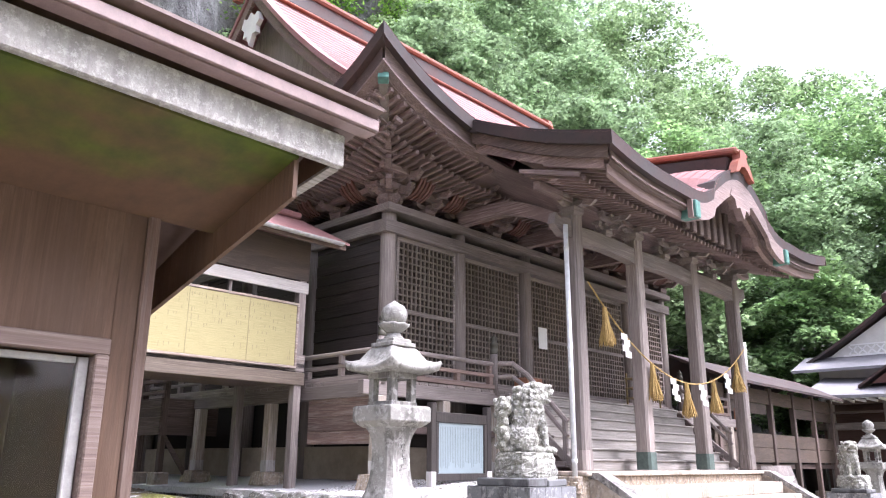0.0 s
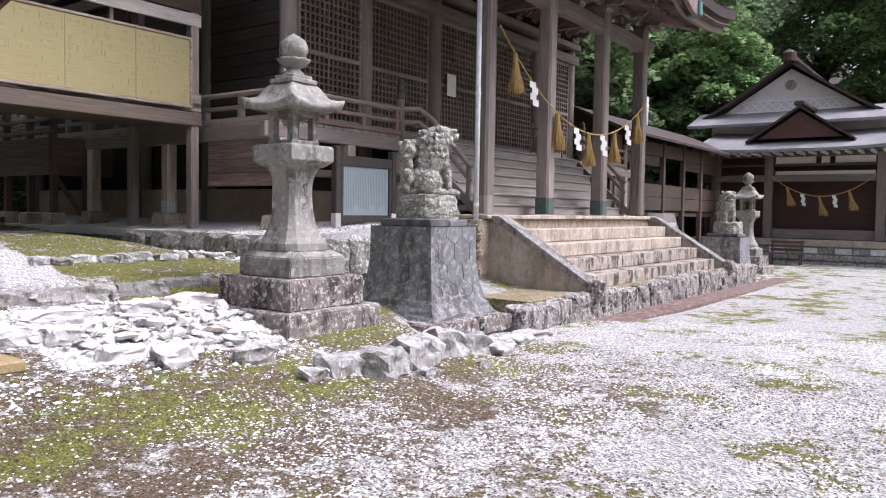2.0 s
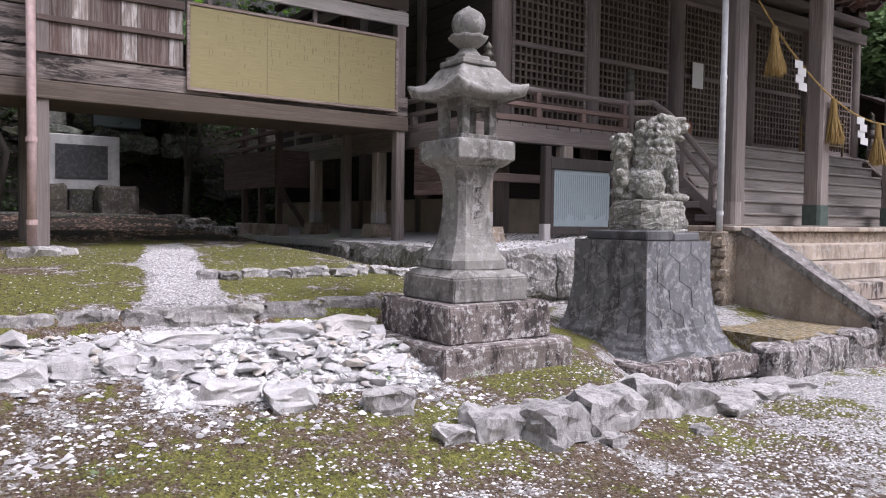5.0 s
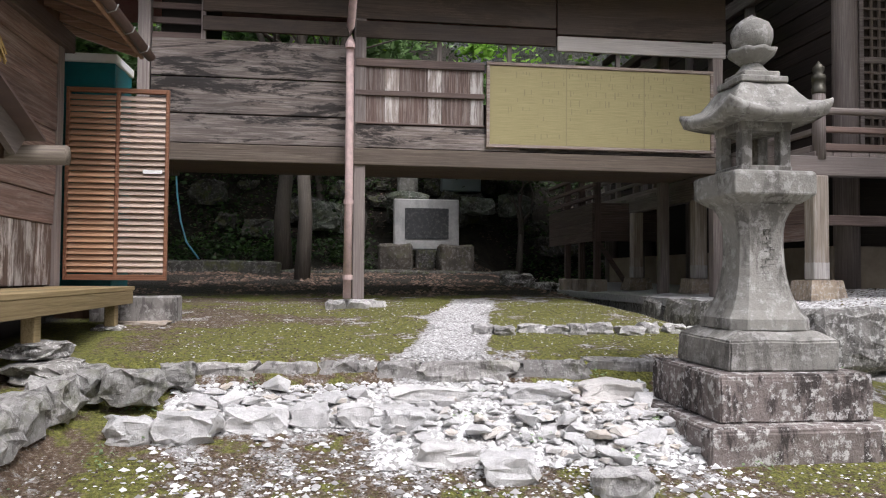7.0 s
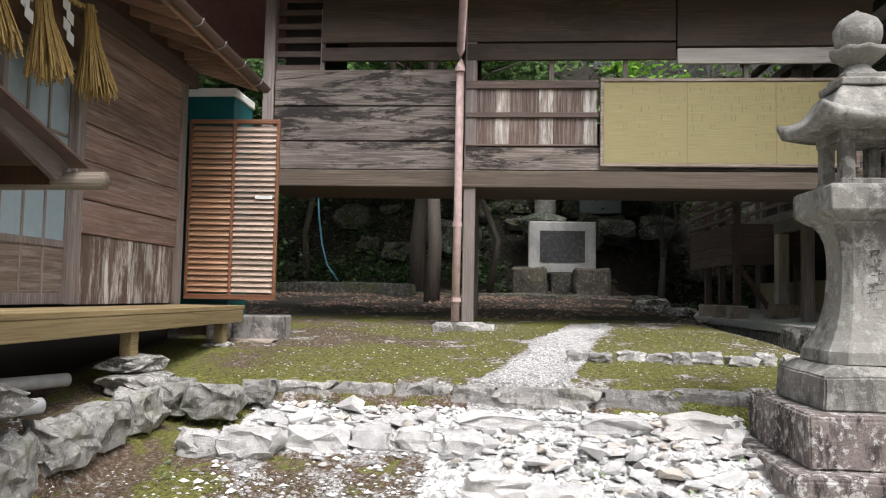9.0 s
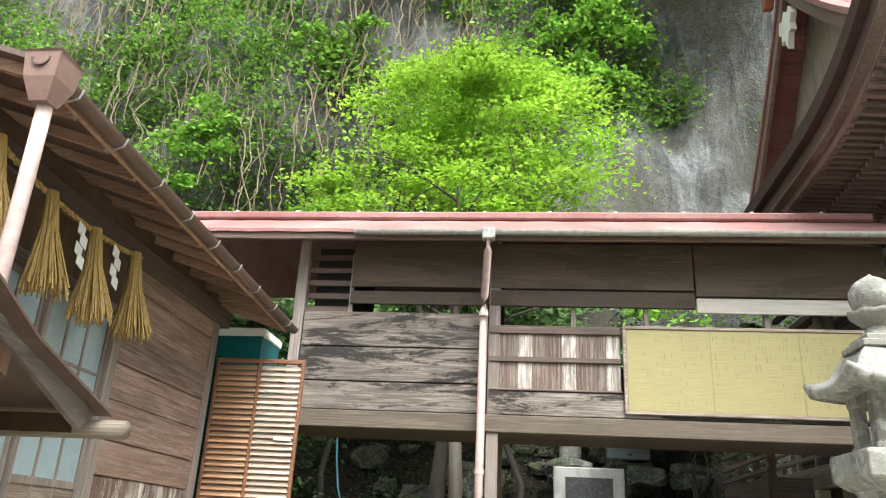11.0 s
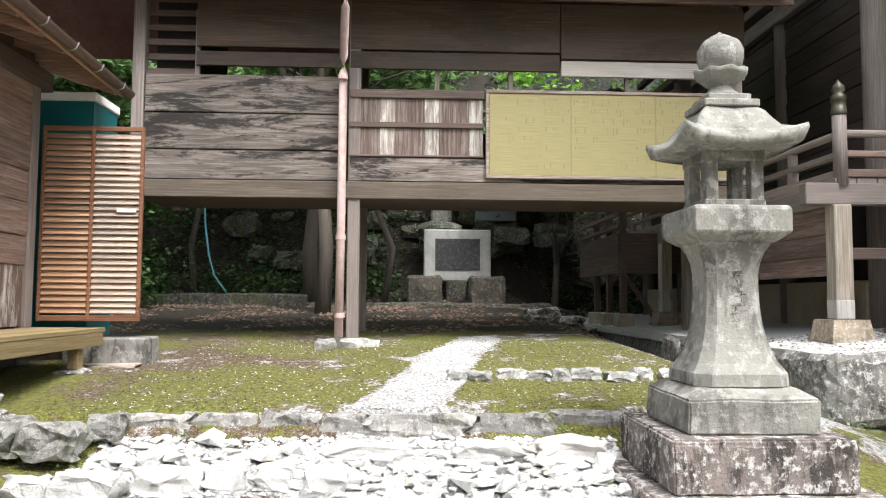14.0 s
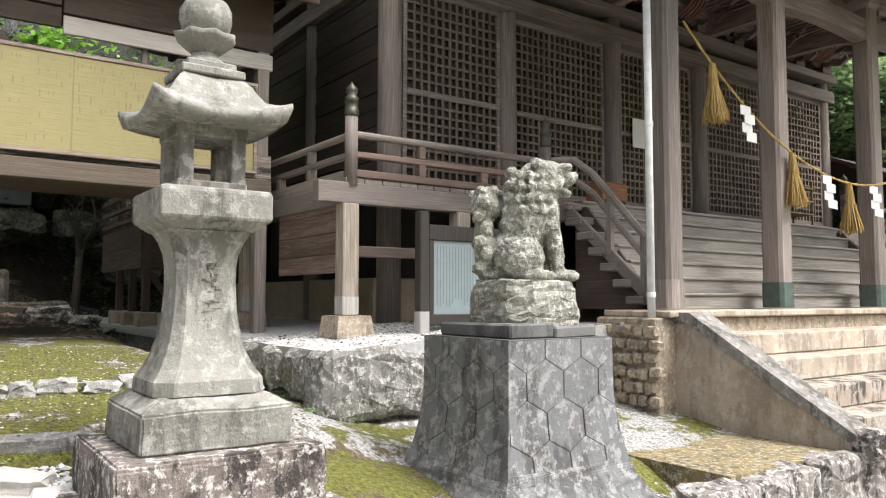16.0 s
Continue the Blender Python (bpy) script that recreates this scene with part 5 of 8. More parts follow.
def porch_rope():
    y0, z0, y1, z1 = 12.2, 4.75, 19.4, 4.25
    f = lambda y: sag(y, y0, z0, y1, z1, 1.35)
    pts = [(-7.55, y0 + (y1 - y0) * k / 24, f(y0 + (y1 - y0) * k / 24)) for k in range(25)]
    rope("twisted straw rope with tassels and paper streamers across the porch", pts, [((-7.55, y, f(y)), (0, 0.05)) for y in (12.75, 14.5, 16.0, 17.4, 18.8)], [(-7.53, y, f(y)) for y in (13.4, 15.35, 16.7, 18.1)], 0.72, (1, -0.5, 0), 0.012)


porch_rope()


def notices():
    bm = B()
    box(bm, WALL_X + 0.055, WALL_X + 0.075, 15.05, 15.4, 4.1, 4.62, 0.006)
    single("paper_notice", bm, paper, "white paper notice hung on the lattice", "notice", (WALL_X + 0.06, 15.2, 4.3))


notices()

# ---- downpipe and sign by the platform ----


def downpipe(x, y, z0, z1, mat_, label, r=0.045):
    t = thing("downpipe", (x, y, z0), label, "pipe")
    bm = B()
    lathe(bm, (x, y), [(r, z0), (r, z1)], 14)
    part("pipe", bm, mat_, t, smooth=True)
    for z in (z0 + 0.9, z0 + (z1 - z0) * 0.55, z1 - 0.5):
        bm = B()
        lathe(bm, (x, y), [(r * 1.18, z), (r * 1.18, z + 0.06)], 14)
        part("joint", bm, mat_, t)
    return t


downpipe(-7.62, 11.62, 0.55, 5.75, pipe_white, "grey white plastic downpipe beside the porch post")


dark_post = wood("dark_sign_wood", "z", (0.011, 0.009, 0.008), (0.028, 0.022, 0.019), (0.06, 0.05, 0.045), 0.4)


def sign():
    t = thing("notice_board", (-8.85, 9.9, 1.08), "dark framed wooden notice board with a pale panel", "sign")
    y0, y1, x = 9.35, 10.66, -8.82
    for y in (y0 - 0.05, y1 + 0.05):
        bm = B()
        box(bm, x - 0.06, x + 0.06, y - 0.06, y + 0.06, 1.05, 2.38, 0.012)
        part("post", bm, dark_post, t)
        bm = B()
        box(bm, x - 0.063, x + 0.063, y - 0.063, y + 0.063, 1.045, 1.3, 0.012)
        part("post_foot", bm, pale_foot, t, "white weathered post foot")
    bm = B()
    box(bm, x - 0.05, x + 0.05, y0 + 0.01, y1 - 0.01, 2.07, 2.24, 0.01)
    box(bm, x - 0.05, x + 0.05, y0 + 0.01, y1 - 0.01, 1.14, 1.26, 0.01)
    box(bm, x - 0.05, x + 0.05, y0 + 0.01, y0 + 0.08, 1.26, 2.07, 0.008)
    box(bm, x - 0.05, x + 0.05, y1 - 0.08, y1 - 0.01, 1.26, 2.07, 0.008)
    part("frame", bm, dark_post, t)
    bm = B()
    box(bm, x - 0.02, x + 0.02, y0 + 0.08, y1 - 0.08, 1.26, 2.07)
    part("panel", bm, notice, t, "pale blue-grey panel")
    bm = B()
    rng = random.Random(4)
    for k in range(26):
        yy = y0 + 0.14 + 1.03 * k / 25
        box(bm, x + 0.0205, x + 0.0235, yy - 0.006, yy + 0.006, 1.33 + rng.uniform(0, 0.12), 2.01)
    tagged(part("lettering", bm, ink, t, "columns of faint grey writing"), kind="stuff")


sign()

# ---- stone lanterns and guardian lions ----


carved_mat = stone("carved_strokes", (0.13, 0.125, 0.115), 0.2, 0.4, 1.0)


def lantern(at, label):
    x, y, z = at
    t = thing("stone_lantern", at, label, "stone lantern", "pair of stone lanterns")
    c = (x, y)

    def tier(name, h0, h1, z0, z1, slope, m):
        bm = B()
        loft(bm, [square(c, h0, z + z0), square(c, h0, z + z1 - slope), square(c, h1, z + z1)])
        bmesh.ops.bevel(bm, geom=bm.edges[:], offset=0.012, segments=2, affect="EDGES")
        bmesh.ops.subdivide_edges(bm, edges=[e for e in bm.edges if e.calc_length() > 0.15], cuts=5, use_grid_fill=True)
        rough(bm, 0.012, 0.12, z0 * 10)
        part(name, bm, m, t)
    tier("base_tier", 0.70, 0.68, -0.12, 0.28, 0.03, base_stone)
    tier("middle_tier", 0.555, 0.545, 0.28, 0.60, 0.03, base_stone)
    tier("upper_tier", 0.41, 0.30, 0.60, 0.88, 0.07, granite)
    bm = B()
    prof = [(0.31, 0.88), (0.305, 0.955), (0.262, 1.02), (0.23, 1.09), (0.206, 1.17), (0.188, 1.26), (0.177, 1.36), (0.171, 1.47), (0.172, 1.58), (0.182, 1.66), (0.206, 1.73), (0.24, 1.785)]
    loft(bm, [square(c, h, z + q, n=4, cut=h * 0.2) for h, q in prof])
    part("shaft", bm, granite, t, "curved tapering shaft with a worn inscription")
    bm = B()
    rng = random.Random(int(y * 10))
    for k in range(7):
        for j in range(6):
            yy, zz = y + rng.uniform(-0.05, 0.04), z + 1.58 - 0.062 * k + rng.uniform(-0.02, 0.02)
            w, h = (rng.uniform(0.02, 0.045), 0.005) if rng.random() < 0.55 else (0.005, rng.uniform(0.015, 0.035))
            box(bm, x + 0.16, x + 0.1745 + 0.006 * abs(zz - z - 1.47) / 0.1, yy, yy + w, zz, zz + h)
    tagged(part("inscription", bm, carved_mat, t), kind="stuff")
    bm = B()
    loft(bm, [square(c, 0.235, z + 1.785), square(c, 0.315, z + 1.85), square(c, 0.315, z + 2.0), square(c, 0.30, z + 2.02)])
    bmesh.ops.bevel(bm, geom=bm.edges[:], offset=0.008, segments=1, affect="EDGES")
    part("platform", bm, granite, t)
    bm = B()
    box(bm, x - 0.2, x + 0.2, y - 0.2, y + 0.2, z + 2.02, z + 2.07, 0.008)
    part("fire_box_floor", bm, granite, t)
    bm = B()
    box(bm, x - 0.2, x + 0.2, y - 0.2, y + 0.2, z + 2.32, z + 2.4, 0.008)
    part("fire_box_head", bm, granite, t)
    for sx in (-1, 1):
        for sy in (-1, 1):
            bm = B()
            box(bm, x + sx * 0.15 - 0.042, x + sx * 0.15 + 0.042, y + sy * 0.15 - 0.042, y + sy * 0.15 + 0.042, z + 2.065, z + 2.325, 0.006)
            part("fire_box_pillar", bm, granite, t)
    # roof with lifted corners
    bm = B()
    rings = []
    for h, q, up in ((0.37, 2.385, 0.04), (0.395, 2.42, 0.085), (0.392, 2.445, 0.09), (0.335, 2.475, 0.05), (0.275, 2.525, 0.018), (0.238, 2.59, 0.004), (0.205, 2.65, 0.0), (0.165, 2.69, 0.0)):
        ring = []
        for i in range(4):
            a, b = [Vector(p) for p in (square(c, h, z + q)[i], square(c, h, z + q)[(i + 1) % 4])]
            for k in range(8):
                u = k / 8
                p = a.lerp(b, u)
                p.z += up * abs(2 * u - 1) ** 2.4
                inward = (Vector((x, y, p.z)) - p).normalized() * 0.02 * (1 - abs(2 * u - 1))
                ring.append(p + inward)
        rings.append(ring)
    loft(bm, rings)
    part("roof", bm, granite, t, "curved stone roof with upturned corners", True)
    for h, z0, z1 in ((0.185, 2.685, 2.735), (0.145, 2.735, 2.78)):
        bm = B()
        box(bm, x - h, x + h, y - h, y + h, z + z0, z + z1, 0.008)
        part("cap_slab", bm, granite, t)
    bm = B()
    lathe(bm, c, [(0.125, z + 2.78), (0.115, z + 2.80), (0.085, z + 2.83), (0.075, z + 2.855)], 20)
    part("neck", bm, granite, t, smooth=True)
    bm = B()
    n = 32
    loft(bm, [[(x + r * (1 + w * math.cos(8 * a)) * math.cos(a), y + r * (1 + w * math.cos(8 * a)) * math.sin(a), z + q + w * 0.12 * math.cos(8 * a)) for a in [2 * math.pi * k / n for k in range(n)]]
              for r, q, w in ((0.075, 2.85, 0.0), (0.12, 2.885, 0.0), (0.165, 2.925, 0.03), (0.178, 2.955, 0.05), (0.165, 2.962, 0.04), (0.10, 2.945, 0.0))])
    part("petal_bowl", bm, granite, t, "bowl carved as lotus petals", True)
    bm = B()
    lathe(bm, c, [(0.09, z + 2.946), (0.135, z + 2.985), (0.155, z + 3.05), (0.15, z + 3.11), (0.12, z + 3.165), (0.065, z + 3.20), (0.02, z + 3.225), (0.005, z + 3.24)], 24)
    rough(bm, 0.006, 0.08)
    part("jewel", bm, granite, t, "onion-shaped stone jewel", True)


lantern((-6.4, 6.13, 0.02), "grey lichened stone lantern on stained square tiers")
lantern((-6.5, 25.5, -0.5), "grey stone lantern beside the far guardian lion")


def blob(bm, c, r, seed=0, sub=3, rot=None):
    vs = bmesh.ops.create_icosphere(bm, subdivisions=sub, radius=1.0)["verts"]
    m = Matrix.Translation(c) @ (rot or Matrix.Identity(4)) @ Matrix.Diagonal((*r, 1))
    for v in vs:
        v.co = m @ v.co
    return vs


def lion(at, turn, label):
    """A seated guardian lion, one mesh; it faces +x before it is turned."""
    bm = B()
    R = lambda a: Matrix.Rotation(radians(a), 4, "Y")
    blob(bm, (-0.1, 0, 0.2), (0.19, 0.19, 0.2))
    blob(bm, (-0.02, 0, 0.42), (0.185, 0.185, 0.3), rot=R(14))
    blob(bm, (0.09, 0, 0.5), (0.14, 0.16, 0.2))
    blob(bm, (0.05, 0, 0.68), (0.185, 0.18, 0.19))
    blob(bm, (0.11, 0, 0.80), (0.18, 0.155, 0.105))
    blob(bm, (0.27, 0, 0.765), (0.085, 0.11, 0.065))
    blob(bm, (0.25, 0, 0.665), (0.075, 0.09, 0.03), rot=R(14))
    blob(bm, (0.345, 0, 0.79), (0.03, 0.055, 0.03), sub=2)
    for s in (-1, 1):
        blob(bm, (0.26, s * 0.085, 0.84), (0.06, 0.05, 0.032), sub=2)
        blob(bm, (0.2, s * 0.125, 0.72), (0.05, 0.035, 0.06), sub=2)
        blob(bm, (0.06, s * 0.15, 0.845), (0.08, 0.035, 0.05), sub=2, rot=R(25))
        blob(bm, (0.175, s * 0.105, 0.3), (0.06, 0.062, 0.31), sub=2, rot=R(-8))
        blob(bm, (0.25, s * 0.115, 0.04), (0.11, 0.075, 0.05), sub=2)
        blob(bm, (-0.06, s * 0.15, 0.17), (0.165, 0.085, 0.165), sub=2)
        blob(bm, (0.05, s * 0.185, 0.04), (0.13, 0.065, 0.05), sub=2)
        # curled locks down the side of the neck
        for row in range(4):
            for k in range(4):
                blob(bm, (-0.09 + 0.075 * k + 0.02 * (row % 2), s * (0.165 + 0.018 * math.sin(1 + k)), 0.77 - 0.085 * row), (0.036, 0.02, 0.04), sub=2)
    for row in range(5):
        for k in (-1, 0, 1):
            blob(bm, (-0.13 - 0.012 * row, 0.075 * k, 0.8 - 0.095 * row), (0.045, 0.042, 0.05), sub=2)
    # tail: an upright flame of curls that stands clear of the back
    blob(bm, (-0.33, 0, 0.3), (0.075, 0.12, 0.3))
    blob(bm, (-0.32, 0, 0.56), (0.11, 0.125, 0.13))
    blob(bm, (-0.25, 0, 0.05), (0.13, 0.11, 0.05))
    for k in range(6):
        for s in (-1, 1):
            blob(bm, (-0.37 + 0.05 * (k % 2), s * (0.105 + 0.02 * (k % 3)), 0.1 + 0.095 * k), (0.05, 0.035, 0.05), sub=2)
    for k in range(5):
        blob(bm, (-0.4 + 0.045 * k, 0.04 * (-1) ** k, 0.645 + 0.03 * math.sin(math.pi * k / 4)), (0.045, 0.06, 0.045), sub=2)
    me = bpy.data.meshes.new("guardian_lion")
    bm.to_mesh(me)
    bm.free()
    ob = new("guardian_lion", me)
    md = ob.modifiers.new("fuse", "REMESH")
    md.mode, md.voxel_size = "VOXEL", 0.012
    md2 = ob.modifiers.new("worn", "SMOOTH")
    md2.iterations, md2.factor = 5, 0.5
    tex = bpy.data.textures.new("carving", "CLOUDS")
    tex.noise_scale = 0.028
    md3 = ob.modifiers.new("carved", "DISPLACE")
    md3.texture, md3.strength, md3.mid_level = tex, 0.02, 0.5
    me.materials.append(lion_stone)
    ob.matrix_basis = Matrix.Translation(at) @ Matrix.Rotation(radians(turn), 4, "Z") @ Matrix.Scale(1.07, 4)
    tagged(ob, label, "statue", "pair of guardian lions")


def pedestal(at, label, detail):
    x, y, z = at
    t = thing("lion_pedestal", at, label, "pedestal", "pair of lion pedestals")
    c = (x, y)
    for x0, x1, y0, y1 in ((-0.92, -0.1, -0.9, -0.02), (-0.08, 0.9, -0.92, 0.1), (-0.9, -0.1, 0.0, 0.92), (-0.08, 0.92, 0.12, 0.9)):
        bm = B()
        box(bm, x + x0, x + x1, y + y0, y + y1, z - 0.2, z + 0.045, 0.025)
        bmesh.ops.subdivide_edges(bm, edges=[e for e in bm.edges if e.calc_length() > 0.2], cuts=5, use_grid_fill=True)
        rough(bm, 0.03, 0.2, x0 * 7 + y0)
        part("footing_slab", bm, base_stone, t, "dark stained footing slab")
    # a core and facing stones in a honeycomb pattern on each flared side
    prof = [(0.75, 0.03), (0.685, 0.12), (0.6, 0.32), (0.545, 0.6), (0.522, 0.85), (0.52, 1.24)]
    bm = B()
    loft(bm, [square(c, h - 0.007, z + q) for h, q in prof])
    part("core", bm, joint_mat, t)
    H = lambda q: float(np.interp(q, [p[1] for p in prof], [p[0] for p in prof]))
    if detail:
        bm = B()
        loft(bm, [square(c, H(q) + 0.004, z + q) for q in (0.03, 0.06, 0.1, 0.15, 0.2, 0.26, 0.33)])
        bmesh.ops.subdivide_edges(bm, edges=bm.edges[:], cuts=4, use_grid_fill=True)
        rough(bm, 0.026, 0.07)
        part("skirt", bm, facing_mat, t)
        hexes = []
        w, hh = 0.36, 0.33
        for r in range(-1, 8):
            for k in range(-4, 5):
                u, v = (k + 0.5 * (r % 2)) * w, 0.06 + r * hh * 0.86
                ring = [(u + 0.56 * w * math.sin(a), v + 0.57 * hh * math.cos(a)) for a in [math.pi / 3 * i for i in range(6)]]
                ring = [(a, min(max(b, 0.3), 1.235)) for a, b in ring]
                if max(b for a, b in ring) - min(b for a, b in ring) < 0.05:
                    continue
                ring = [(max(-H(b), min(H(b), a)), b) for a, b in ring]
                if max(a for a, b in ring) - min(a for a, b in ring) < 0.05:
                    continue
                cu, cv = sum(a for a, b in ring) / 6, sum(b for a, b in ring) / 6
                hexes.append([(cu + (a - cu) * 0.992, cv + (b - cv) * 0.992) for a, b in ring])
        for side in range(4):
            rot = Matrix.Translation((x, y, z)) @ Matrix.Rotation(math.pi / 2 * side, 4, "Z")
            for ring in hexes:
                bm = B()
                outer = [rot @ Vector((H(b), a * 0.995, b)) for a, b in ring]
                inner = [rot @ Vector((H(b) - 0.015, a * 0.995, b)) for a, b in ring]
                loft(bm, [inner, outer])
                bmesh.ops.remove_doubles(bm, verts=bm.verts[:], dist=0.001)
                part("facing_stone", bm, facing_mat, t)
    else:
        bm = B()
        loft(bm, [square(c, h, z + q) for h, q in prof])
        part("facing", bm, facing_mat, t)
    for sy, h0, h1 in ((-1, 0.43, 0.01), (1, 0.44, -0.01)):
        bm = B()
        box(bm, x - 0.43, x + 0.435, y - 0.43 if sy < 0 else y + 0.012, y - 0.004 if sy < 0 else y + 0.44, z + 1.24, z + 1.335 + h1, 0.014)
        rough(bm, 0.014, 0.2, sy)
        part("upper_slab", bm, dark_stone, t)
    bm = B()
    loft(bm, [square((x + 0.03, y + 0.05), h, z + q, cut=0.1) for h, q in ((0.36, 1.325), (0.365, 1.42), (0.35, 1.57), (0.33, 1.67))])
    bmesh.ops.subdivide_edges(bm, edges=bm.edges[:], cuts=4, use_grid_fill=True)
    rough(bm, 0.03, 0.1, 3)
    rough(bm, 0.02, 0.03, 5)
    part("rock_base", bm, lion_stone, t, "rough lichened rock base")


joint_mat = plain("dark_joint", (0.085, 0.085, 0.083), 0.95)
facing_mat = stone("grey_facing_stone", (0.19, 0.193, 0.2), 0.3, 0.55, 1.0, relief=0.5, vary=0.1)
pedestal((-6.51, 8.65, -0.1), "flared grey stone pedestal faced with honeycomb-shaped stones", True)
pedestal((-6.4, 22.9, -0.5), "flared grey stone pedestal of the far guardian lion", False)
lion((-6.46, 8.74, 1.56), 55, "weathered lichen-spotted stone guardian lion seated on a rock base")
lion((-6.4, 22.9, 1.1), -55, "weathered stone guardian lion facing its pair")

# ---- the covered corridor beside the hall ----
CX = -11.45
corridor = thing("corridor_wing", (CX - 0.9, 4, 0.8), "raised wooden corridor wing with weathered plank walls", "corridor")


floor_beam_wood = wood("tan_beam", "y", (0.038, 0.027, 0.02), (0.105, 0.08, 0.06), (0.2, 0.165, 0.13), 0.5)


panel_brown = wood("reddish_panels", "z", (0.035, 0.02, 0.016), (0.11, 0.07, 0.056), (0.22, 0.17, 0.145), 0.4, pale=0.35)


def corridor_wing():
    def plank(y0, y1, z0, z1, m=None, x=CX, name="plank"):
        bm = B()
        box(bm, x - 0.03, x + 0.026, y0, y1, z0 + 0.004, z1 - 0.004, 0.006)
        part(name, bm, m or plank_y, corridor)
    # posts down to stones
    for x in (CX - 0.06, CX - 1.9):
        for y in (0.45, 3.3, 8.5):
            bm = B()
            box(bm, x - 0.08, x + 0.08, y - 0.08, y + 0.08, 2.8 if y < 1 else 0.93, 5.5, 0.01)
            part("post", bm, wood_z, corridor)
            if y < 1:
                continue
            bm = B()
            rock(bm, (x, y, 0.84), 0.19, 0.19, 0.12, y + x, 2)
            part("post_stone", bm, edge_stone, corridor)
    # floor beams and floor
    bm = B()
    box(bm, CX - 0.12, CX + 0.05, 0.2, 8.62, 2.76, 2.99, 0.01)
    part("floor_beam", bm, floor_beam_wood, corridor)
    bm = B()
    box(bm, CX - 2.0, CX - 0.12, 0.2, 8.62, 2.86, 2.98)
    part("floor", bm, brown_y, corridor)
    # lower wall
    for z0, z1 in ((3.0, 3.39), (3.40, 3.88), (3.89, 4.40)):
        plank(0.55, 3.16, z0, z1)
    plank(3.24, 8.62, 3.0, 3.32)
    # framed panels with peeling strips
    for z0, z1 in ((3.36, 3.72), (3.80, 4.12)):
        n = 6
        for i in range(n):
            bm = B()
            wide = 0.4 if i % 2 == 0 else 0.193
            y0 = 3.24 + 0.593 * (i // 2) + (0.4 if i % 2 else 0.0)
            box(bm, CX - 0.03, CX + 0.005, y0 + 0.002, y0 + wide - 0.002, z0, z1)
            part("panel", bm, white_strip if i % 2 else panel_brown, corridor)
    for z0, z1 in ((3.325, 3.36), (3.72, 3.80), (4.12, 4.24)):
        plank(3.24, 5.03, z0, z1, brown_y, CX + 0.015, "panel_rail")
    # upper wall
    for z0, z1, y0, y1 in ((4.52, 4.72, 1.2, 3.14), (4.52, 4.76, 3.24, 6.06), (4.46, 4.68, 6.08, 8.62), (4.78, 5.5, 1.2, 3.14), (4.78, 5.47, 3.24, 6.06), (4.70, 5.47, 6.08, 8.62)):
        plank(y0, y1, z0, z1, bright_plank if (y0 > 6 and z0 < 4.5) else brown_plank)
    for y in (1.2, 4.4, 5.4, 7.0):
        bm = B()
        box(bm, CX - 0.1, CX - 0.04, y - 0.03, y + 0.03, 3.0, 5.3)
        part("stud", bm, wood_z, corridor)
    # slats of an opening at the near end
    for k in range(5):
        bm = B()
        box(bm, CX - 0.12, CX - 0.08, 0.5, 1.2, 4.42 + 0.2 * k, 4.5 + 0.2 * k)
        part("slat", bm, brown_y, corridor)
    # black box added behind the opening so that it looks unlit
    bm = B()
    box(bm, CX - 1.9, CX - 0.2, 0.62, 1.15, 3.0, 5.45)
    part("shade_fill", bm, void, corridor)
    # far wall: boards with gaps
    for z0, z1 in ((3.0, 3.5), (3.52, 4.1)):
        plank(0.3, 8.5, z0, z1, brown_plank, CX - 1.95)
    # roof
    ov = 0.6
    for s, x0 in ((1, CX + ov), (-1, CX - 2.0 - ov)):
        rx = CX - 1.0
        g = []
        for i in range(9):
            u = i / 8
            g.append([(x0 + (rx - x0) * u, -2.6 + 11.7 * j / 30, 5.45 + 0.82 * u + (0.03 if j % 2 else 0.0) * 0.3) for j in range(31)])
        part("roof", sheet(B(), g, 0.05), roof_pink, corridor, "dull red metal roof")
    bm = B()
    box(bm, CX - 1.16, CX - 0.84, -2.7, 9.0, 6.23, 6.37, 0.03)
    part("ridge", bm, roof_pink, corridor)
    for k in range(11):
        bm = B()
        rod(bm, (CX - 1.0, -2.2 + 1.05 * k, 6.37), (CX - 1.0, -2.2 + 1.05 * k, 6.44), 0.05, 0.03, 8)
        part("ridge_stud", bm, gutter_grey, corridor)
    bm = B()
    box(bm, CX + ov - 0.1, CX + ov - 0.04, -2.6, 9.05, 5.31, 5.42, 0.01)
    part("eave_board", bm, red_wood, corridor)
    k = -2.4
    while k < 9:
        bm = B()
        beam(bm, (CX + ov - 0.1, k, 5.35), (CX - 0.95, k, 6.12), 0.06, 0.08)
        part("rafter", bm, brown_x, corridor)
        k += 0.45
    # gutter
    t = thing("roof_gutter", (CX + ov, 5, 5.2), "pale grey roof gutter along the corridor eave", "gutter")
    bm = B()
    n = 8
    for y0, y1 in ((1.32, 3.28), (3.29, 8.9)):
        rings = []
        for y in (y0, y1):
            arc = [(CX + ov + 0.045 + 0.06 * math.cos(a), 5.41 + 0.06 * math.sin(a)) for a in [math.pi + math.pi * k / n for k in range(n + 1)]]
            inn = [(CX + ov + 0.045 + 0.052 * math.cos(a), 5.41 + 0.052 * math.sin(a)) for a in [2 * math.pi - math.pi * k / n for k in range(n + 1)]]
            rings.append([(x, y, z) for x, z in arc + inn])
        loft(bm, rings)
    part("trough", bm, gutter_grey, t)
    bm = B()
    box(bm, CX + ov - 0.02, CX + ov + 0.12, 3.13, 3.31, 5.27, 5.44, 0.02)
    part("outlet_box", bm, gutter_grey, t)
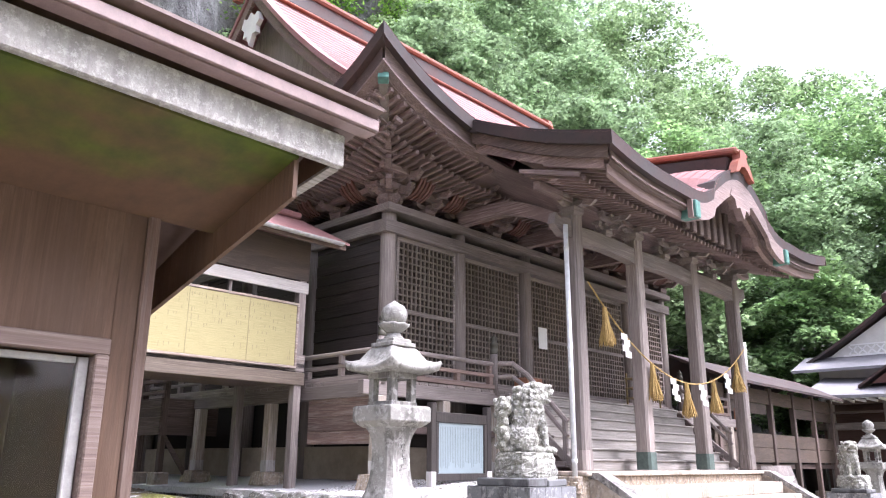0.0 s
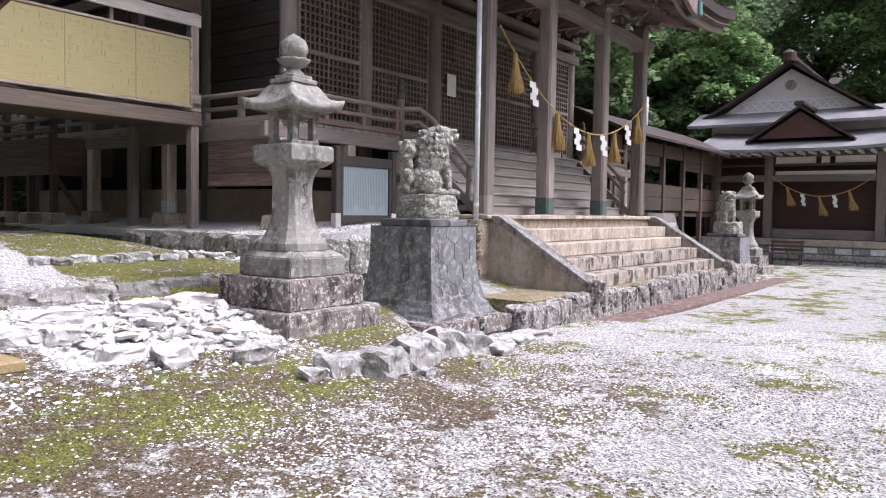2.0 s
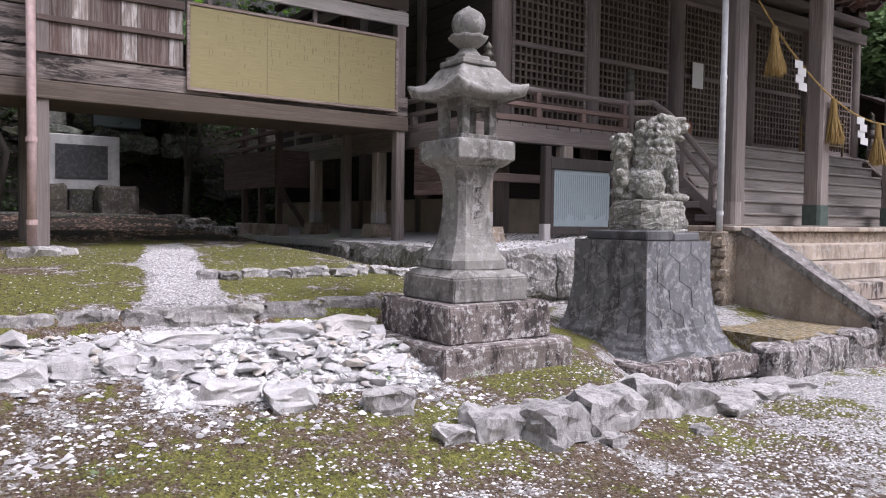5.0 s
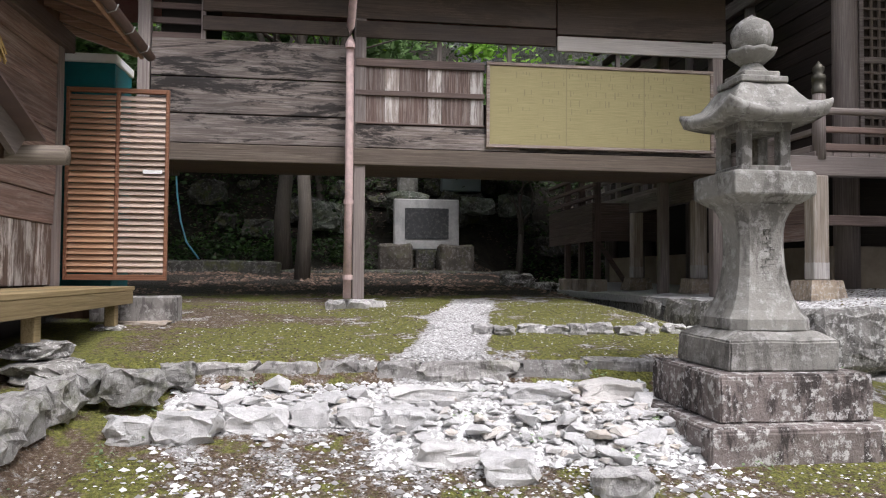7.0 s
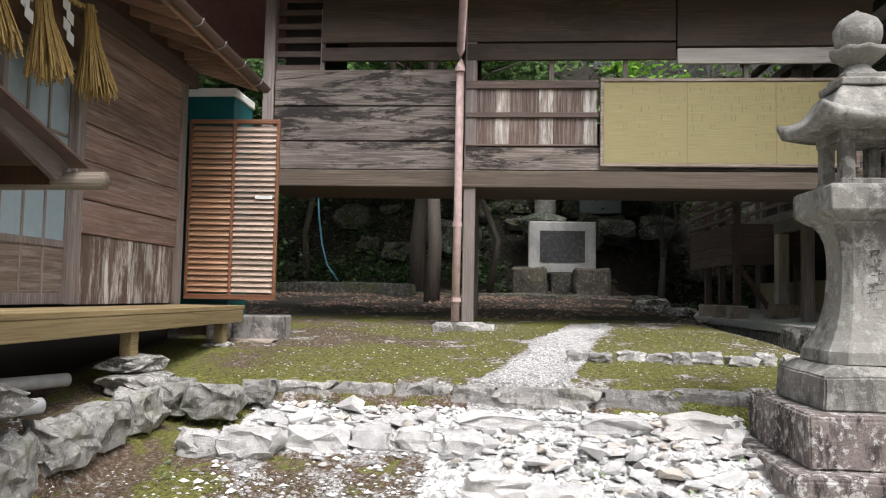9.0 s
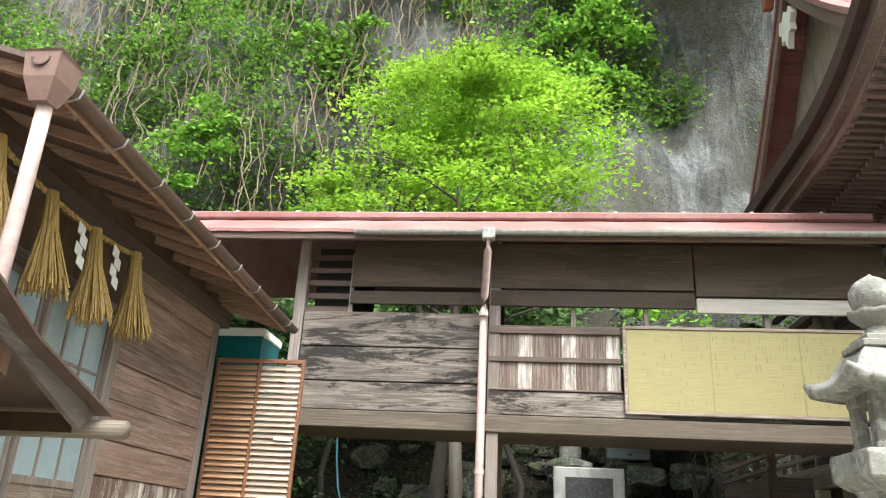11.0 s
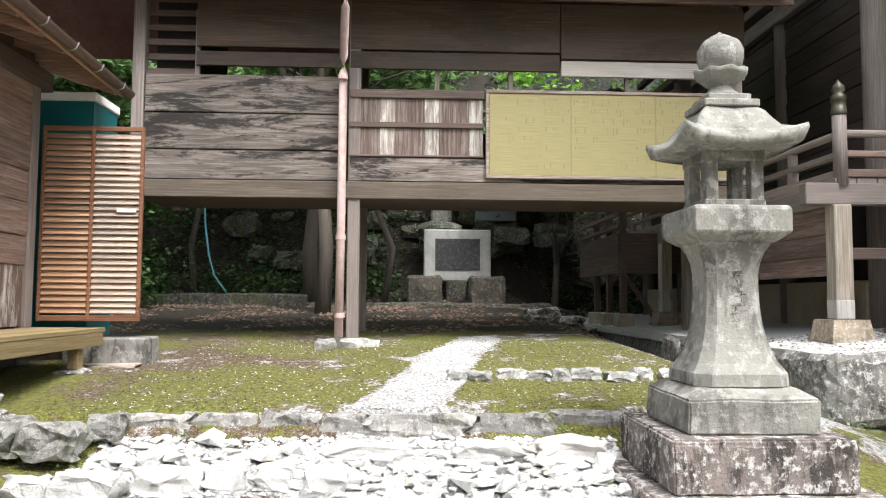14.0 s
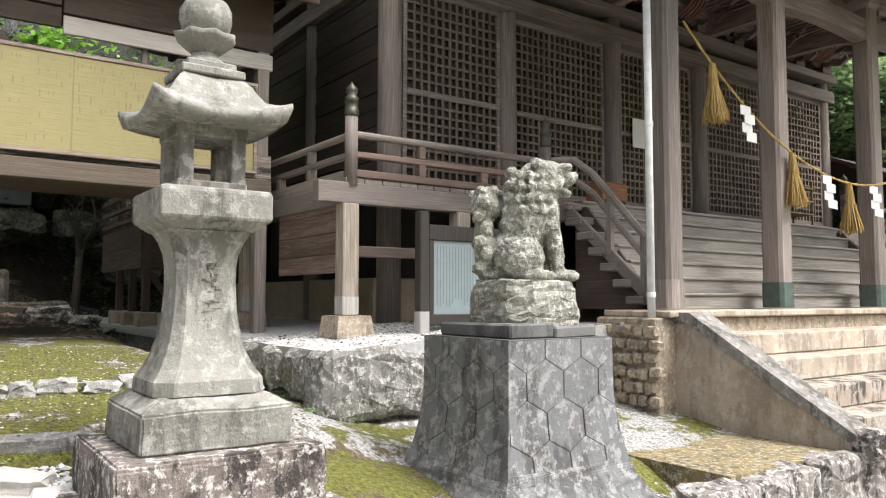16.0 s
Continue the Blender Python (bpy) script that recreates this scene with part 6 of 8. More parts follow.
    t = thing("downpipe", (CX + 0.25, 3.2, 0.9), "faded pink downpipe fixed in front of a corridor post", "pipe")
    bm = B()
    tube(bm, [(CX + ov + 0.05, 3.22, 5.29), (CX + ov + 0.04, 3.21, 5.12), (CX + 0.22, 3.16, 4.6), (CX + 0.2, 3.16, 4.4), (CX + 0.24, 3.16, 2.5), (CX + 0.25, 3.15, 0.95)], 0.055, 12)
    part("pipe", bm, pipe_pink, t, smooth=True)
    for z in (1.2, 2.2, 4.3):
        bm = B()
        lathe(bm, (CX + 0.24, 3.157), [(0.066, z), (0.066, z + 0.06)], 12)
        part("joint", bm, pipe_pink, t)
    for k, (dx, dy, r) in enumerate(((0.1, -0.1, 0.22), (0.38, 0.1, 0.2), (0.15, 0.3, 0.2), (0.4, -0.2, 0.17))):
        bm = B()
        rock(bm, (CX + dx, 3.2 + dy, 0.83), r, r, 0.13, k + 9, 2)
        single("footing_stone", bm, edge_stone, "rough pale stone round the pipe foot", "stone", (CX + dx, 3.2 + dy, 0.83), "stones round the pipe foot")
    # framed list on the wall
    t = thing("list_board", (CX + 0.06, 6.8, 3.0), "framed yellowed board of written name lists", "board")
    y0, y1, z0, z1, x = 5.05, 8.4, 3.05, 4.25, CX + 0.05
    bm = B()
    box(bm, x - 0.02, x + 0.015, y0 + 0.05, y1 - 0.05, z0 + 0.05, z1 - 0.05)
    part("sheet", bm, blind_mat, t, "yellowed paper sheet")
    bm = B()
    for a, b, c, d in ((y0, y1, z0, z0 + 0.045), (y0, y1, z1 - 0.045, z1), (y0, y0 + 0.045, z0 + 0.045, z1 - 0.045), (y1 - 0.045, y1, z0 + 0.045, z1 - 0.045)):
        box(bm, x - 0.025, x + 0.03, a, b, c, d, 0.006)
    part("frame", bm, frame_mat, t, "flaking white and brown frame")
    bm = B()
    rng = random.Random(11)
    for row in range(8):
        z = z1 - 0.12 - row * 0.125
        y = y0 + 0.12
        while y < y1 - 0.15:
            w = rng.uniform(0.008, 0.02)
            if rng.random() < 0.3 - 0.03 * row:
                box(bm, x + 0.0155, x + 0.0175, y, y + w, z - rng.uniform(0.03, 0.1), z)
            y += w + 0.03
    tagged(part("lettering", bm, list_ink, t, "rows of faint unreadable names"), kind="stuff")
    for y in (6.2, 7.35):
        bm = B()
        box(bm, x + 0.0155, x + 0.019, y - 0.008, y + 0.008, z0 + 0.05, z1 - 0.05)
        part("seam", bm, list_ink, t)


brown_plank = wood("upper_planks", "y", (0.03, 0.02, 0.014), (0.072, 0.05, 0.036), (0.125, 0.094, 0.072), 0.5, stain=0.4)
bright_plank = wood("bleached_plank", "y", (0.2, 0.18, 0.165), (0.4, 0.37, 0.345), (0.55, 0.52, 0.5), 0.3)
frame_mat = wood("flaking_frame", "y", (0.08, 0.05, 0.038), (0.2, 0.15, 0.12), (0.4, 0.35, 0.31), 0.4, pale=0.45)
list_ink = plain("faded_ink", (0.255, 0.22, 0.11), 0.8)
corridor_wing()

# ---- side building with a deck ----
SY, SX0 = 0.1, -9.45
side = thing("side_building", (-6.5, -2, 0.6), "brown boarded side building with a low tiled eave", "building")


def side_building():
    # black block that fills the building in place of unlit rooms
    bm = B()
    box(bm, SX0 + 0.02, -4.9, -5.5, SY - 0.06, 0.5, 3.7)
    part("shade_fill", bm, void, side)
    # plank wall in wide boards over a peeled wainscot
    z = 1.76
    for k, h in enumerate((0.3, 0.34, 0.33, 0.36, 0.34, 0.3)):
        bm = B()
        box(bm, SX0, -7.42, SY - 0.04, SY + 0.012 * (k % 2) + 0.02, z + 0.004, z + h - 0.003, 0.008)
        part("wall_board", bm, side_plank, side)
        z += h
    x = SX0
    for k in range(4):
        w = 0.5075
        bm = B()
        box(bm, x + 0.004, x + w - 0.004, SY - 0.05, SY + 0.004, 1.14, 1.76, 0.006)
        part("wainscot_board", bm, peeled_z, side)
        x += w
    bm = B()
    box(bm, SX0 - 0.04, SX0 + 0.1, SY - 0.1, SY + 0.05, 0.85, 3.66, 0.01)
    part("corner_post", bm, wood_z, side)
    bm = B()
    box(bm, -7.42, -7.3, SY - 0.1, SY + 0.05, 1.14, 3.62, 0.01)
    part("door_post", bm, wood_z, side)
    bm = B()
    box(bm, SX0 - 0.2, -4.8, SY - 0.04, SY + 0.1, 3.63, 3.83, 0.01)
    part("wall_plate", bm, brown_x, side)
    bm = B()
    box(bm, SX0, -4.8, SY - 0.05, SY + 0.03, 3.83, 4.02)
    part("upper_wall", bm, brown_board, side)
    bm = B()
    box(bm, -7.3, -4.8, SY - 0.05, SY + 0.02, 3.2, 3.63)
    part("upper_wall", bm, brown_board, side)
    # glazed sliding doors
    for k in range(3):
        x1 = -7.3
        x0 = x1 + 0.92 * k
        d = thing_part("sliding_door", (x0 + 0.46, SY, 1.08), side)
        bm = B()
        yy = SY - 0.02 - 0.035 * (k % 2)
        for a, b, c, e in ((x0, x0 + 0.05, 1.15, 3.12), (x0 + 0.87, x0 + 0.92, 1.15, 3.12), (x0 + 0.05, x0 + 0.87, 1.15, 1.24), (x0 + 0.05, x0 + 0.87, 1.62, 1.68), (x0 + 0.05, x0 + 0.87, 3.06, 3.12), (x0 + 0.05, x0 + 0.87, 2.55, 2.575), (x0 + 0.32, x0 + 0.345, 1.68, 3.06), (x0 + 0.6, x0 + 0.625, 1.68, 3.06), (x0 + 0.32, x0 + 0.345, 1.24, 1.62), (x0 + 0.6, x0 + 0.625, 1.24, 1.62)):
            box(bm, a, b, yy - 0.018, yy + 0.018, c, e, 0.003)
        part("door_frame", bm, wood_z, d)
        bm = B()
        box(bm, x0 + 0.05, x0 + 0.87, yy - 0.004, yy + 0.004, 1.68, 3.06)
        part("pane", bm, frost_mat, d, "pale blue frosted glass")
        bm = B()
        box(bm, x0 + 0.05, x0 + 0.87, yy - 0.008, yy + 0.008, 1.24, 1.62)
        part("lower_panel", bm, peeled_x, d)
    bm = B()
    box(bm, -7.29, -4.8, SY - 0.08, SY + 0.05, 3.125, 3.2, 0.008)
    part("door_head", bm, wood_x, side)
    # eave: boards, rafters, roof sheet
    ey, far = 0.85, -9.9

    def ez(x):
        return 3.70 + 0.038 * (x - far)
    g = [[(far + 5.25 * j / 20, ey - 3.2 * i / 8, ez(far + 5.25 * j / 20) + 0.06 + 1.05 * i / 8) for j in range(21)] for i in range(9)]
    part("roof", sheet(B(), g, 0.04), gutter_brown, side, "brown metal roof")
    x = far + 0.1
    while x < -4.75:
        bm = B()
        beam(bm, (x, ey - 0.05, ez(x) - 0.005), (x, SY - 0.6, ez(x) + 0.42), 0.05, 0.075)
        part("rafter", bm, side_rafter, side)
        x += 0.42
    bm = B()
    g = [[(far + 0.05 + 5.1 * j / 10, y, ez(far + 0.05 + 5.1 * j / 10) + dz) for j in range(11)] for y, dz in ((ey - 0.02, 0.052), (SY - 0.5, 0.47))]
    part("sarking", sheet(bm, g, 0.012), side_board_wood, side, "brown boards over the rafters")
    bm = B()
    loft(bm, [[(x, ey - 0.045, ez(x) - 0.03), (x, ey - 0.01, ez(x) - 0.03), (x, ey - 0.01, ez(x) + 0.05), (x, ey - 0.045, ez(x) + 0.05)] for x in (far, -4.65)])
    part("eave_board", bm, side_rafter, side)
    t = thing("roof_gutter", (-6.8, ey, 3.8), "brown eave gutter with a pale downpipe", "gutter")
    bm = B()
    n = 8
    rings = []
    for x in (far - 0.03, -4.6):
        arc = [(ey + 0.055 + 0.06 * math.cos(a), ez(x) + 0.02 + 0.06 * math.sin(a)) for a in [math.pi + math.pi * k / n for k in range(n + 1)]]
        inn = [(ey + 0.055 + 0.05 * math.cos(a), ez(x) + 0.02 + 0.05 * math.sin(a)) for a in [2 * math.pi - math.pi * k / n for k in range(n + 1)]]
        rings.append([(x, y, z) for y, z in arc + inn])
    loft(bm, rings)
    part("trough", bm, gutter_brown, t)
    for k in range(9):
        x = far + 0.3 + 0.58 * k
        bm = B()
        tube(bm, [(x, ey - 0.02, ez(x) + 0.03), (x, ey + 0.03, ez(x) - 0.055), (x, ey + 0.1, ez(x) - 0.03), (x, ey + 0.125, ez(x) + 0.03)], 0.008, 5)
        part("gutter_hook", bm, gutter_grey, t)
    bm = B()
    loft(bm, [square((-4.72, ey + 0.06), h, z) for h, z in ((0.055, 3.66), (0.1, 3.80), (0.115, 3.96), (0.125, 3.97))])
    part("hopper", bm, pipe_brown, t, "brown rain hopper")
    bm = B()
    tube(bm, [(-4.74, ey + 0.06, 3.68), (-4.76, ey + 0.05, 3.2), (-4.78, ey + 0.04, 0.5)], 0.045, 12)
    part("pipe", bm, pipe_pink, t, smooth=True)
    # deck
    t = thing("wooden_deck", (-7, 0.6, 0.6), "greenish new timber deck on short posts", "deck")
    for k in range(5):
        bm = B()
        y0 = SY + 0.07 + 0.15 * k
        box(bm, -9.45 + 0.02 * (k % 2), -4.7, y0, y0 + 0.142, 1.085, 1.13, 0.005)
        part("deck_board", bm, deck_wood, t)
    bm = B()
    box(bm, -9.4, -4.7, 0.865, 0.91, 0.95, 1.083, 0.006)
    part("front_joist", bm, deck_wood, t)
    for x in (-9.0, -7.03, -5.2):
        bm = B()
        box(bm, x - 0.06, x + 0.06, 0.76, 0.86, 0.74, 1.083, 0.006)
        part("deck_post", bm, deck_wood, t)
    for k, (x, y, z, a, b, c) in enumerate(((-7.03, 0.86, 0.70, 0.26, 0.24, 0.07), (-6.9, 1.0, 0.56, 0.36, 0.28, 0.1), (-5.2, 0.85, 0.64, 0.3, 0.25, 0.11), (-9.0, 0.8, 0.68, 0.22, 0.2, 0.09))):
        bm = B()
        rock(bm, (x, y, z), a, b, c, k + 30, 3)
        single("deck_stone", bm, wall_stone, "flat grey stone under a deck post", "stone", (x, y, z), "stones under the deck")
    for x0, x1, y0, y1, z0, z1 in ((-9.95, -9.62, 0.4, 0.72, 0.7, 0.99), (-9.95, -9.55, 0.73, 1.3, 0.66, 1.02)):
        bm = B()
        box(bm, x0, x1, y0, y1, z0, z1, 0.018)
        rough(bm, 0.01, 0.2)
        single("step_block", bm, coping_stone, "pale concrete block at the end of the deck", "block", (x0, y0, z0), "blocks at the end of the deck")
    bm = B()
    rock(bm, (-9.5, 0.95, 0.68), 0.26, 0.42, 0.1, 91, 3)
    single("flat_stone", bm, concrete, "flat ochre-stained stone before the blocks", "stone", (-9.5, 0.95, 0.68))


peeled_x = wood("peeled_door_panel", "x", (0.07, 0.045, 0.035), (0.18, 0.13, 0.1), (0.32, 0.26, 0.22), 0.4, pale=0.5)
side_board_wood = wood("brown_sarking", "x", (0.1, 0.058, 0.04), (0.26, 0.16, 0.11), (0.4, 0.28, 0.21), 0.4)
side_plank = wood("dark_side_planks", "x", (0.06, 0.034, 0.026), (0.205, 0.13, 0.104), (0.36, 0.275, 0.235), 0.4, pale=0.3, stain=0.25)
side_rafter = wood("brown_rafters", "y", (0.14, 0.08, 0.055), (0.36, 0.225, 0.155), (0.5, 0.36, 0.28), 0.3)
pipe_brown = plain("brown_hopper", (0.30, 0.19, 0.165), 0.5, 0.0, 0.3)
side_building()
for k, (y, z, x1) in enumerate(((0.62, 0.62, -6.5), (0.9, 0.55, -5.75))):
    bm = B()
    rod(bm, (x1 + 0.95, y - 0.28, z + 0.02), (x1, y, z), 0.05, 0.05, 16)
    single("plastic_pipe", bm, pipe_white, "grey plastic pipe lying beside the deck", "pipe", (x1, y, z), "pipes beside the deck", smooth=True)


def side_rope():
    y = 0.3
    f = lambda x: sag(x, -7.2, 3.62, -4.9, 3.75, 0.12)
    pts = [(-7.2 + 2.3 * k / 16, y, f(-7.2 + 2.3 * k / 16)) for k in range(17)]
    rope("straw rope with golden tassels along the side building's eave", pts, [((x, y + 0.03, f(x) + 0.02), (-0.1, 0.04)) for x in (-7.05, -6.4, -5.78, -5.15)], [(x, y + 0.04, f(x) - 0.02) for x in (-6.72, -6.2)], 0.74, (0, 1, 0), 0.016, 0.32)


side_rope()


def shutter():
    t = thing("louvered_shutter", (-9.6, 0.65, 1.1), "reddish wooden louvered shutter door standing open", "shutter")
    y0, y1, z0, z1, x = 0.14, 1.2, 1.19, 3.26, -9.6
    bm = B()
    for a, b in ((y0, y0 + 0.035), (y1 - 0.035, y1), ((y0 + y1) / 2 - 0.02, (y0 + y1) / 2 + 0.02)):
        box(bm, x - 0.025, x + 0.025, a, b, z0, z1, 0.004)
    box(bm, x - 0.024, x + 0.024, y0 + 0.035, y1 - 0.035, z0, z0 + 0.06, 0.004)
    box(bm, x - 0.024, x + 0.024, y0 + 0.035, y1 - 0.035, z1 - 0.05, z1, 0.004)
    part("frame", bm, louver_wood, t)
    n = 30
    first = None
    for half in (0, 1):
        first = None
        a, b = (y0 + 0.035, (y0 + y1) / 2 - 0.02) if half == 0 else ((y0 + y1) / 2 + 0.02, y1 - 0.035)
        for k in range(n):
            z = z0 + 0.08 + (z1 - z0 - 0.15) * k / n
            m = Matrix.Translation((x, a, z + 0.03)) @ Matrix.Rotation(radians(-32), 4, "Y")
            if first is None:
                bm = B()
                box(bm, -0.006, 0.006, 0.0, b - a, -0.032, 0.032)
                first = proto("louver", bm, slat_mat if half == 0 else slat_lit, t)
                first.matrix_basis = Matrix.Translation(-at_world(t)) @ m
            else:
                piece("louver", first, t, m)
    bm = B()
    box(bm, x + 0.026, x + 0.03, y1 - 0.26, y1 - 0.06, 2.34, 2.38)
    part("label_plate", bm, paper, t, "small white plate")
    t = thing("teal_cabinet", (-10.2, 0.3, 1.1), "teal metal cabinet with a white lid edge", "cabinet")
    bm = B()
    box(bm, -10.5, -9.85, -0.12, 0.56, 1.0, 3.6, 0.01)
    part("body", bm, teal, t)
    bm = B()
    box(bm, -10.52, -9.83, -0.14, 0.58, 3.601, 3.7, 0.01)
    part("lid", bm, paper, t, "white top")
    bm = B()
    box(bm, -10.45, -9.9, -0.05, 0.5, 0.7, 1.0)
    part("base", bm, brown_board, t)


# right half of the shutter: reflected light painted as a paler wood
slat_lit = wood("lit_slats", "y", (0.17, 0.11, 0.08), (0.4, 0.31, 0.25), (0.6, 0.52, 0.45), 0.4)
slat_mat = wood("louver_slats", "y", (0.16, 0.075, 0.04), (0.35, 0.2, 0.115), (0.52, 0.4, 0.3), 0.3)
shutter()

# ---- booth by the start of the walk ----
booth = thing("booth", (-3.6, 0, 0.0), "small plywood booth with a window and a mossy eave soffit", "booth")


def build_booth():
    bx, by = -2.8, 1.47
    # front wall round a wide window
    for a, b, c, d in ((-3.0, by - 0.14, 1.86, 2.38), (-3.0, by - 0.14, -0.1, 0.86), (-3.0, -1.2, 0.86, 1.86)):
        bm = B()
        box(bm, bx - 0.08, bx, a, b, c, d)
        part("wall_panel", bm, brown_board, booth)
    bm = B()
    box(bm, bx - 0.1, bx + 0.004, by - 0.14, by - 0.05, -0.1, 2.36, 0.004)
    part("wall_panel", bm, brown_board, booth)
    bm = B()
    box(bm, bx - 0.1, bx + 0.015, by - 0.05, by, -0.1, 2.36, 0.008)
    part("corner_post", bm, red_post, booth)
    bm = B()
    loft(bm, [[(-3.9, y, -0.1), (bx - 0.1, y, -0.1), (bx - 0.1, y, 2.3), (-3.9, y, 2.0)] for y in (by - 0.09, by - 0.01)])
    part("end_wall", bm, brown_board, booth)
    bm = B()
    box(bm, -3.96, -3.9, -3.0, by - 0.01, -0.1, 2.0)
    part("back_wall", bm, brown_board, booth)
    bm = B()
    loft(bm, [[(-3.9, y, -0.1), (bx - 0.08, y, -0.1), (bx - 0.08, y, 2.3), (-3.9, y, 2.0)] for y in (-3.05, -2.97)])
    part("end_wall", bm, brown_board, booth)
    bm = B()
    box(bm, -3.89, bx - 0.1, -2.95, by - 0.1, -0.06, 0.02)
    part("booth_floor", bm, brown_board, booth)
    w = thing_part("window", (bx, 0.1, 0.86), booth)
    bm = B()
    for a, b, c, d in ((-1.2, by - 0.14, 1.8, 1.86), (-1.2, by - 0.14, 0.86, 0.92), (by - 0.19, by - 0.14, 0.92, 1.8), (-1.2, -1.15, 0.92, 1.8)):
        box(bm, bx - 0.07, bx + 0.02, a, b, c, d, 0.005)
    part("window_frame", bm, pale_red_frame, w)
    bm = B()
    for a, b in ((by - 0.235, by - 0.195), (0.1, 0.14)):
        box(bm, bx - 0.05, bx - 0.02, a, b, 0.93, 1.79, 0.004)
    box(bm, bx - 0.05, bx - 0.02, -1.14, by - 0.24, 1.765, 1.79, 0.003)
    part("sash", bm, gutter_grey, w, "grey aluminium sash")
    bm = B()
    box(bm, bx - 0.038, bx - 0.033, -1.14, by - 0.24, 0.93, 1.765)
    ob = part("pane", bm, pane_mat, w)
    ob.visible_shadow = False
    bm = B()
    box(bm, bx - 0.06, bx + 0.22, -1.3, by + 0.02, 0.82, 0.858, 0.006)
    part("sill", bm, deck_wood, w, "pale timber counter sill")
    bm = B()
    box(bm, bx - 0.02, bx + 0.12, by - 0.12, by - 0.02, 0.66, 0.818, 0.008)
    part("sill_bracket", bm, red_post, w)
    # roof that falls to the back
    fx, fy, bkx = -2.2, 1.9, -4.66
    z0 = 2.73

    def rz(x):
        return float(np.interp(x, [-4.76, -3.9, fx, -1.0], [1.85, 2.05, z0, z0 + 0.48]))
    bm = B()
    sheet(bm, [[(x, y, rz(x) + 0.02) for y in (-3.4, -1, 1, fy + 0.1 + 0.1 * (x - fx - 0.11))] for x in (fx + 0.11, fx, -3.0, -3.9, bkx - 0.05)], 0.014)
    part("roof", bm, gutter_brown, booth, "thin metal roof")
    bm = B()
    box(bm, fx - 0.035, fx, -3.4, fy, 2.54, 2.675, 0.006)
    part("fascia", bm, flaked_paint, booth, "flaking white fascia board")
    bm = B()
    box(bm, fx + 0.07, fx + 0.085, -3.4, fy + 0.1, 2.70, 2.748, 0.003)
    box(bm, fx + 0.001, fx + 0.069, -3.4, fy + 0.1, 2.695, 2.71)
    part("drip_edge", bm, pipe_pink_dark, booth, "pinkish metal drip edge")
    bm = B()
    side_face = [(fx - 0.04, 2.552), (fx - 0.04, 2.70), (-2.95, rz(-2.95) - 0.01), (-2.95, 2.43)]
    loft(bm, [[(x, fy - 0.04 + d, z) for x, z in side_face] for d in (0.0, 0.035)])
    part("verge_board", bm, brown_board, booth)
    bm = B()
    beam(bm, (fx - 0.04, fy - 0.02, 2.546), (-2.95, fy - 0.02, 2.423), 0.045, 0.014, 0.002)
    part("verge_strip", bm, pale_fascia, booth, "flaking white edge strip")

    bm = B()
    sheet(bm, [[(x, y, z) for y in (-3.4, -1, 0.6, fy - 0.19)] for x, z in ((fx - 0.036, 2.545), (-2.5, 2.46), (bx + 0.002, 2.36))], 0.012)
    part("soffit", bm, soffit_mat, booth, "plywood soffit green with moss")
    bm = B()
    loft(bm, [[(fx - 0.05, fy - 0.18 + d, 2.38), (fx - 0.05, fy - 0.18 + d, 2.66), (-3.9, fy - 0.18 + d, 2.03), (-3.9, fy - 0.18 + d, 1.9)] for d in (-0.02, 0.0)])
    part("soffit_end", bm, brown_board, booth)
    bm = B()
    loft(bm, [[(-2.96, 1.79 + d, rz(-2.96) - 0.005), (-2.96, 1.79 + d, rz(-2.96) - 0.12), (bkx + 0.1, 1.64 + d, rz(bkx + 0.1) - 0.11), (bkx, 1.64 + d, rz(bkx) - 0.005)] for d in (0.0, 0.03)])
    part("verge_board", bm, wood_x, booth, "grey weathered verge board")
    bm = B()
    loft(bm, [[(bkx, 1.6, rz(bkx) - 0.01), (bkx + 0.05, 1.6, rz(bkx) - 0.01), (bkx + 0.05, 1.6, rz(bkx) - 0.1), (bkx, 1.6, rz(bkx) - 0.1)], [(bkx, -3.3, rz(bkx) - 0.01), (bkx + 0.05, -3.3, rz(bkx) - 0.01), (bkx + 0.05, -3.3, rz(bkx) - 0.1), (bkx, -3.3, rz(bkx) - 0.1)]])
    part("eave_batten", bm, brown_board, booth)
    bm = B()
    rod(bm, (-4.66, -2.8, 1.76), (-4.66, 1.85, 1.80), 0.04, 0.045, 12)
    part("log_purlin", bm, log_mat, booth, "round log purlin end", True)


red_post = wood("red_brown_post", "z", (0.045, 0.026, 0.019), (0.105, 0.062, 0.046), (0.2, 0.14, 0.11), 0.5, pale=0.12)
pale_red_frame = wood("worn_window_frame", "y", (0.09, 0.058, 0.047), (0.22, 0.16, 0.138), (0.4, 0.335, 0.3), 0.45)
pipe_pink_dark = plain("pinkish_flashing", (0.27, 0.19, 0.18), 0.5, 0.0, 0.3)
log_mat = wood("log_wood", "y", (0.06, 0.047, 0.035), (0.16, 0.13, 0.1), (0.3, 0.25, 0.2), 0.45)
build_booth()

# ---- loose stones, edging and rubble ----


corner_mat = stone("pale_corner_blocks", (0.38, 0.37, 0.35), 0.45, 0.5, 0.5, vary=0.25, moss=0.45, relief=1.0)
kerb_top_mat = stone("grey_kerb_blocks", (0.33, 0.315, 0.30), 0.5, 0.6, 0.7, vary=0.2, moss=0.35, relief=1.0)


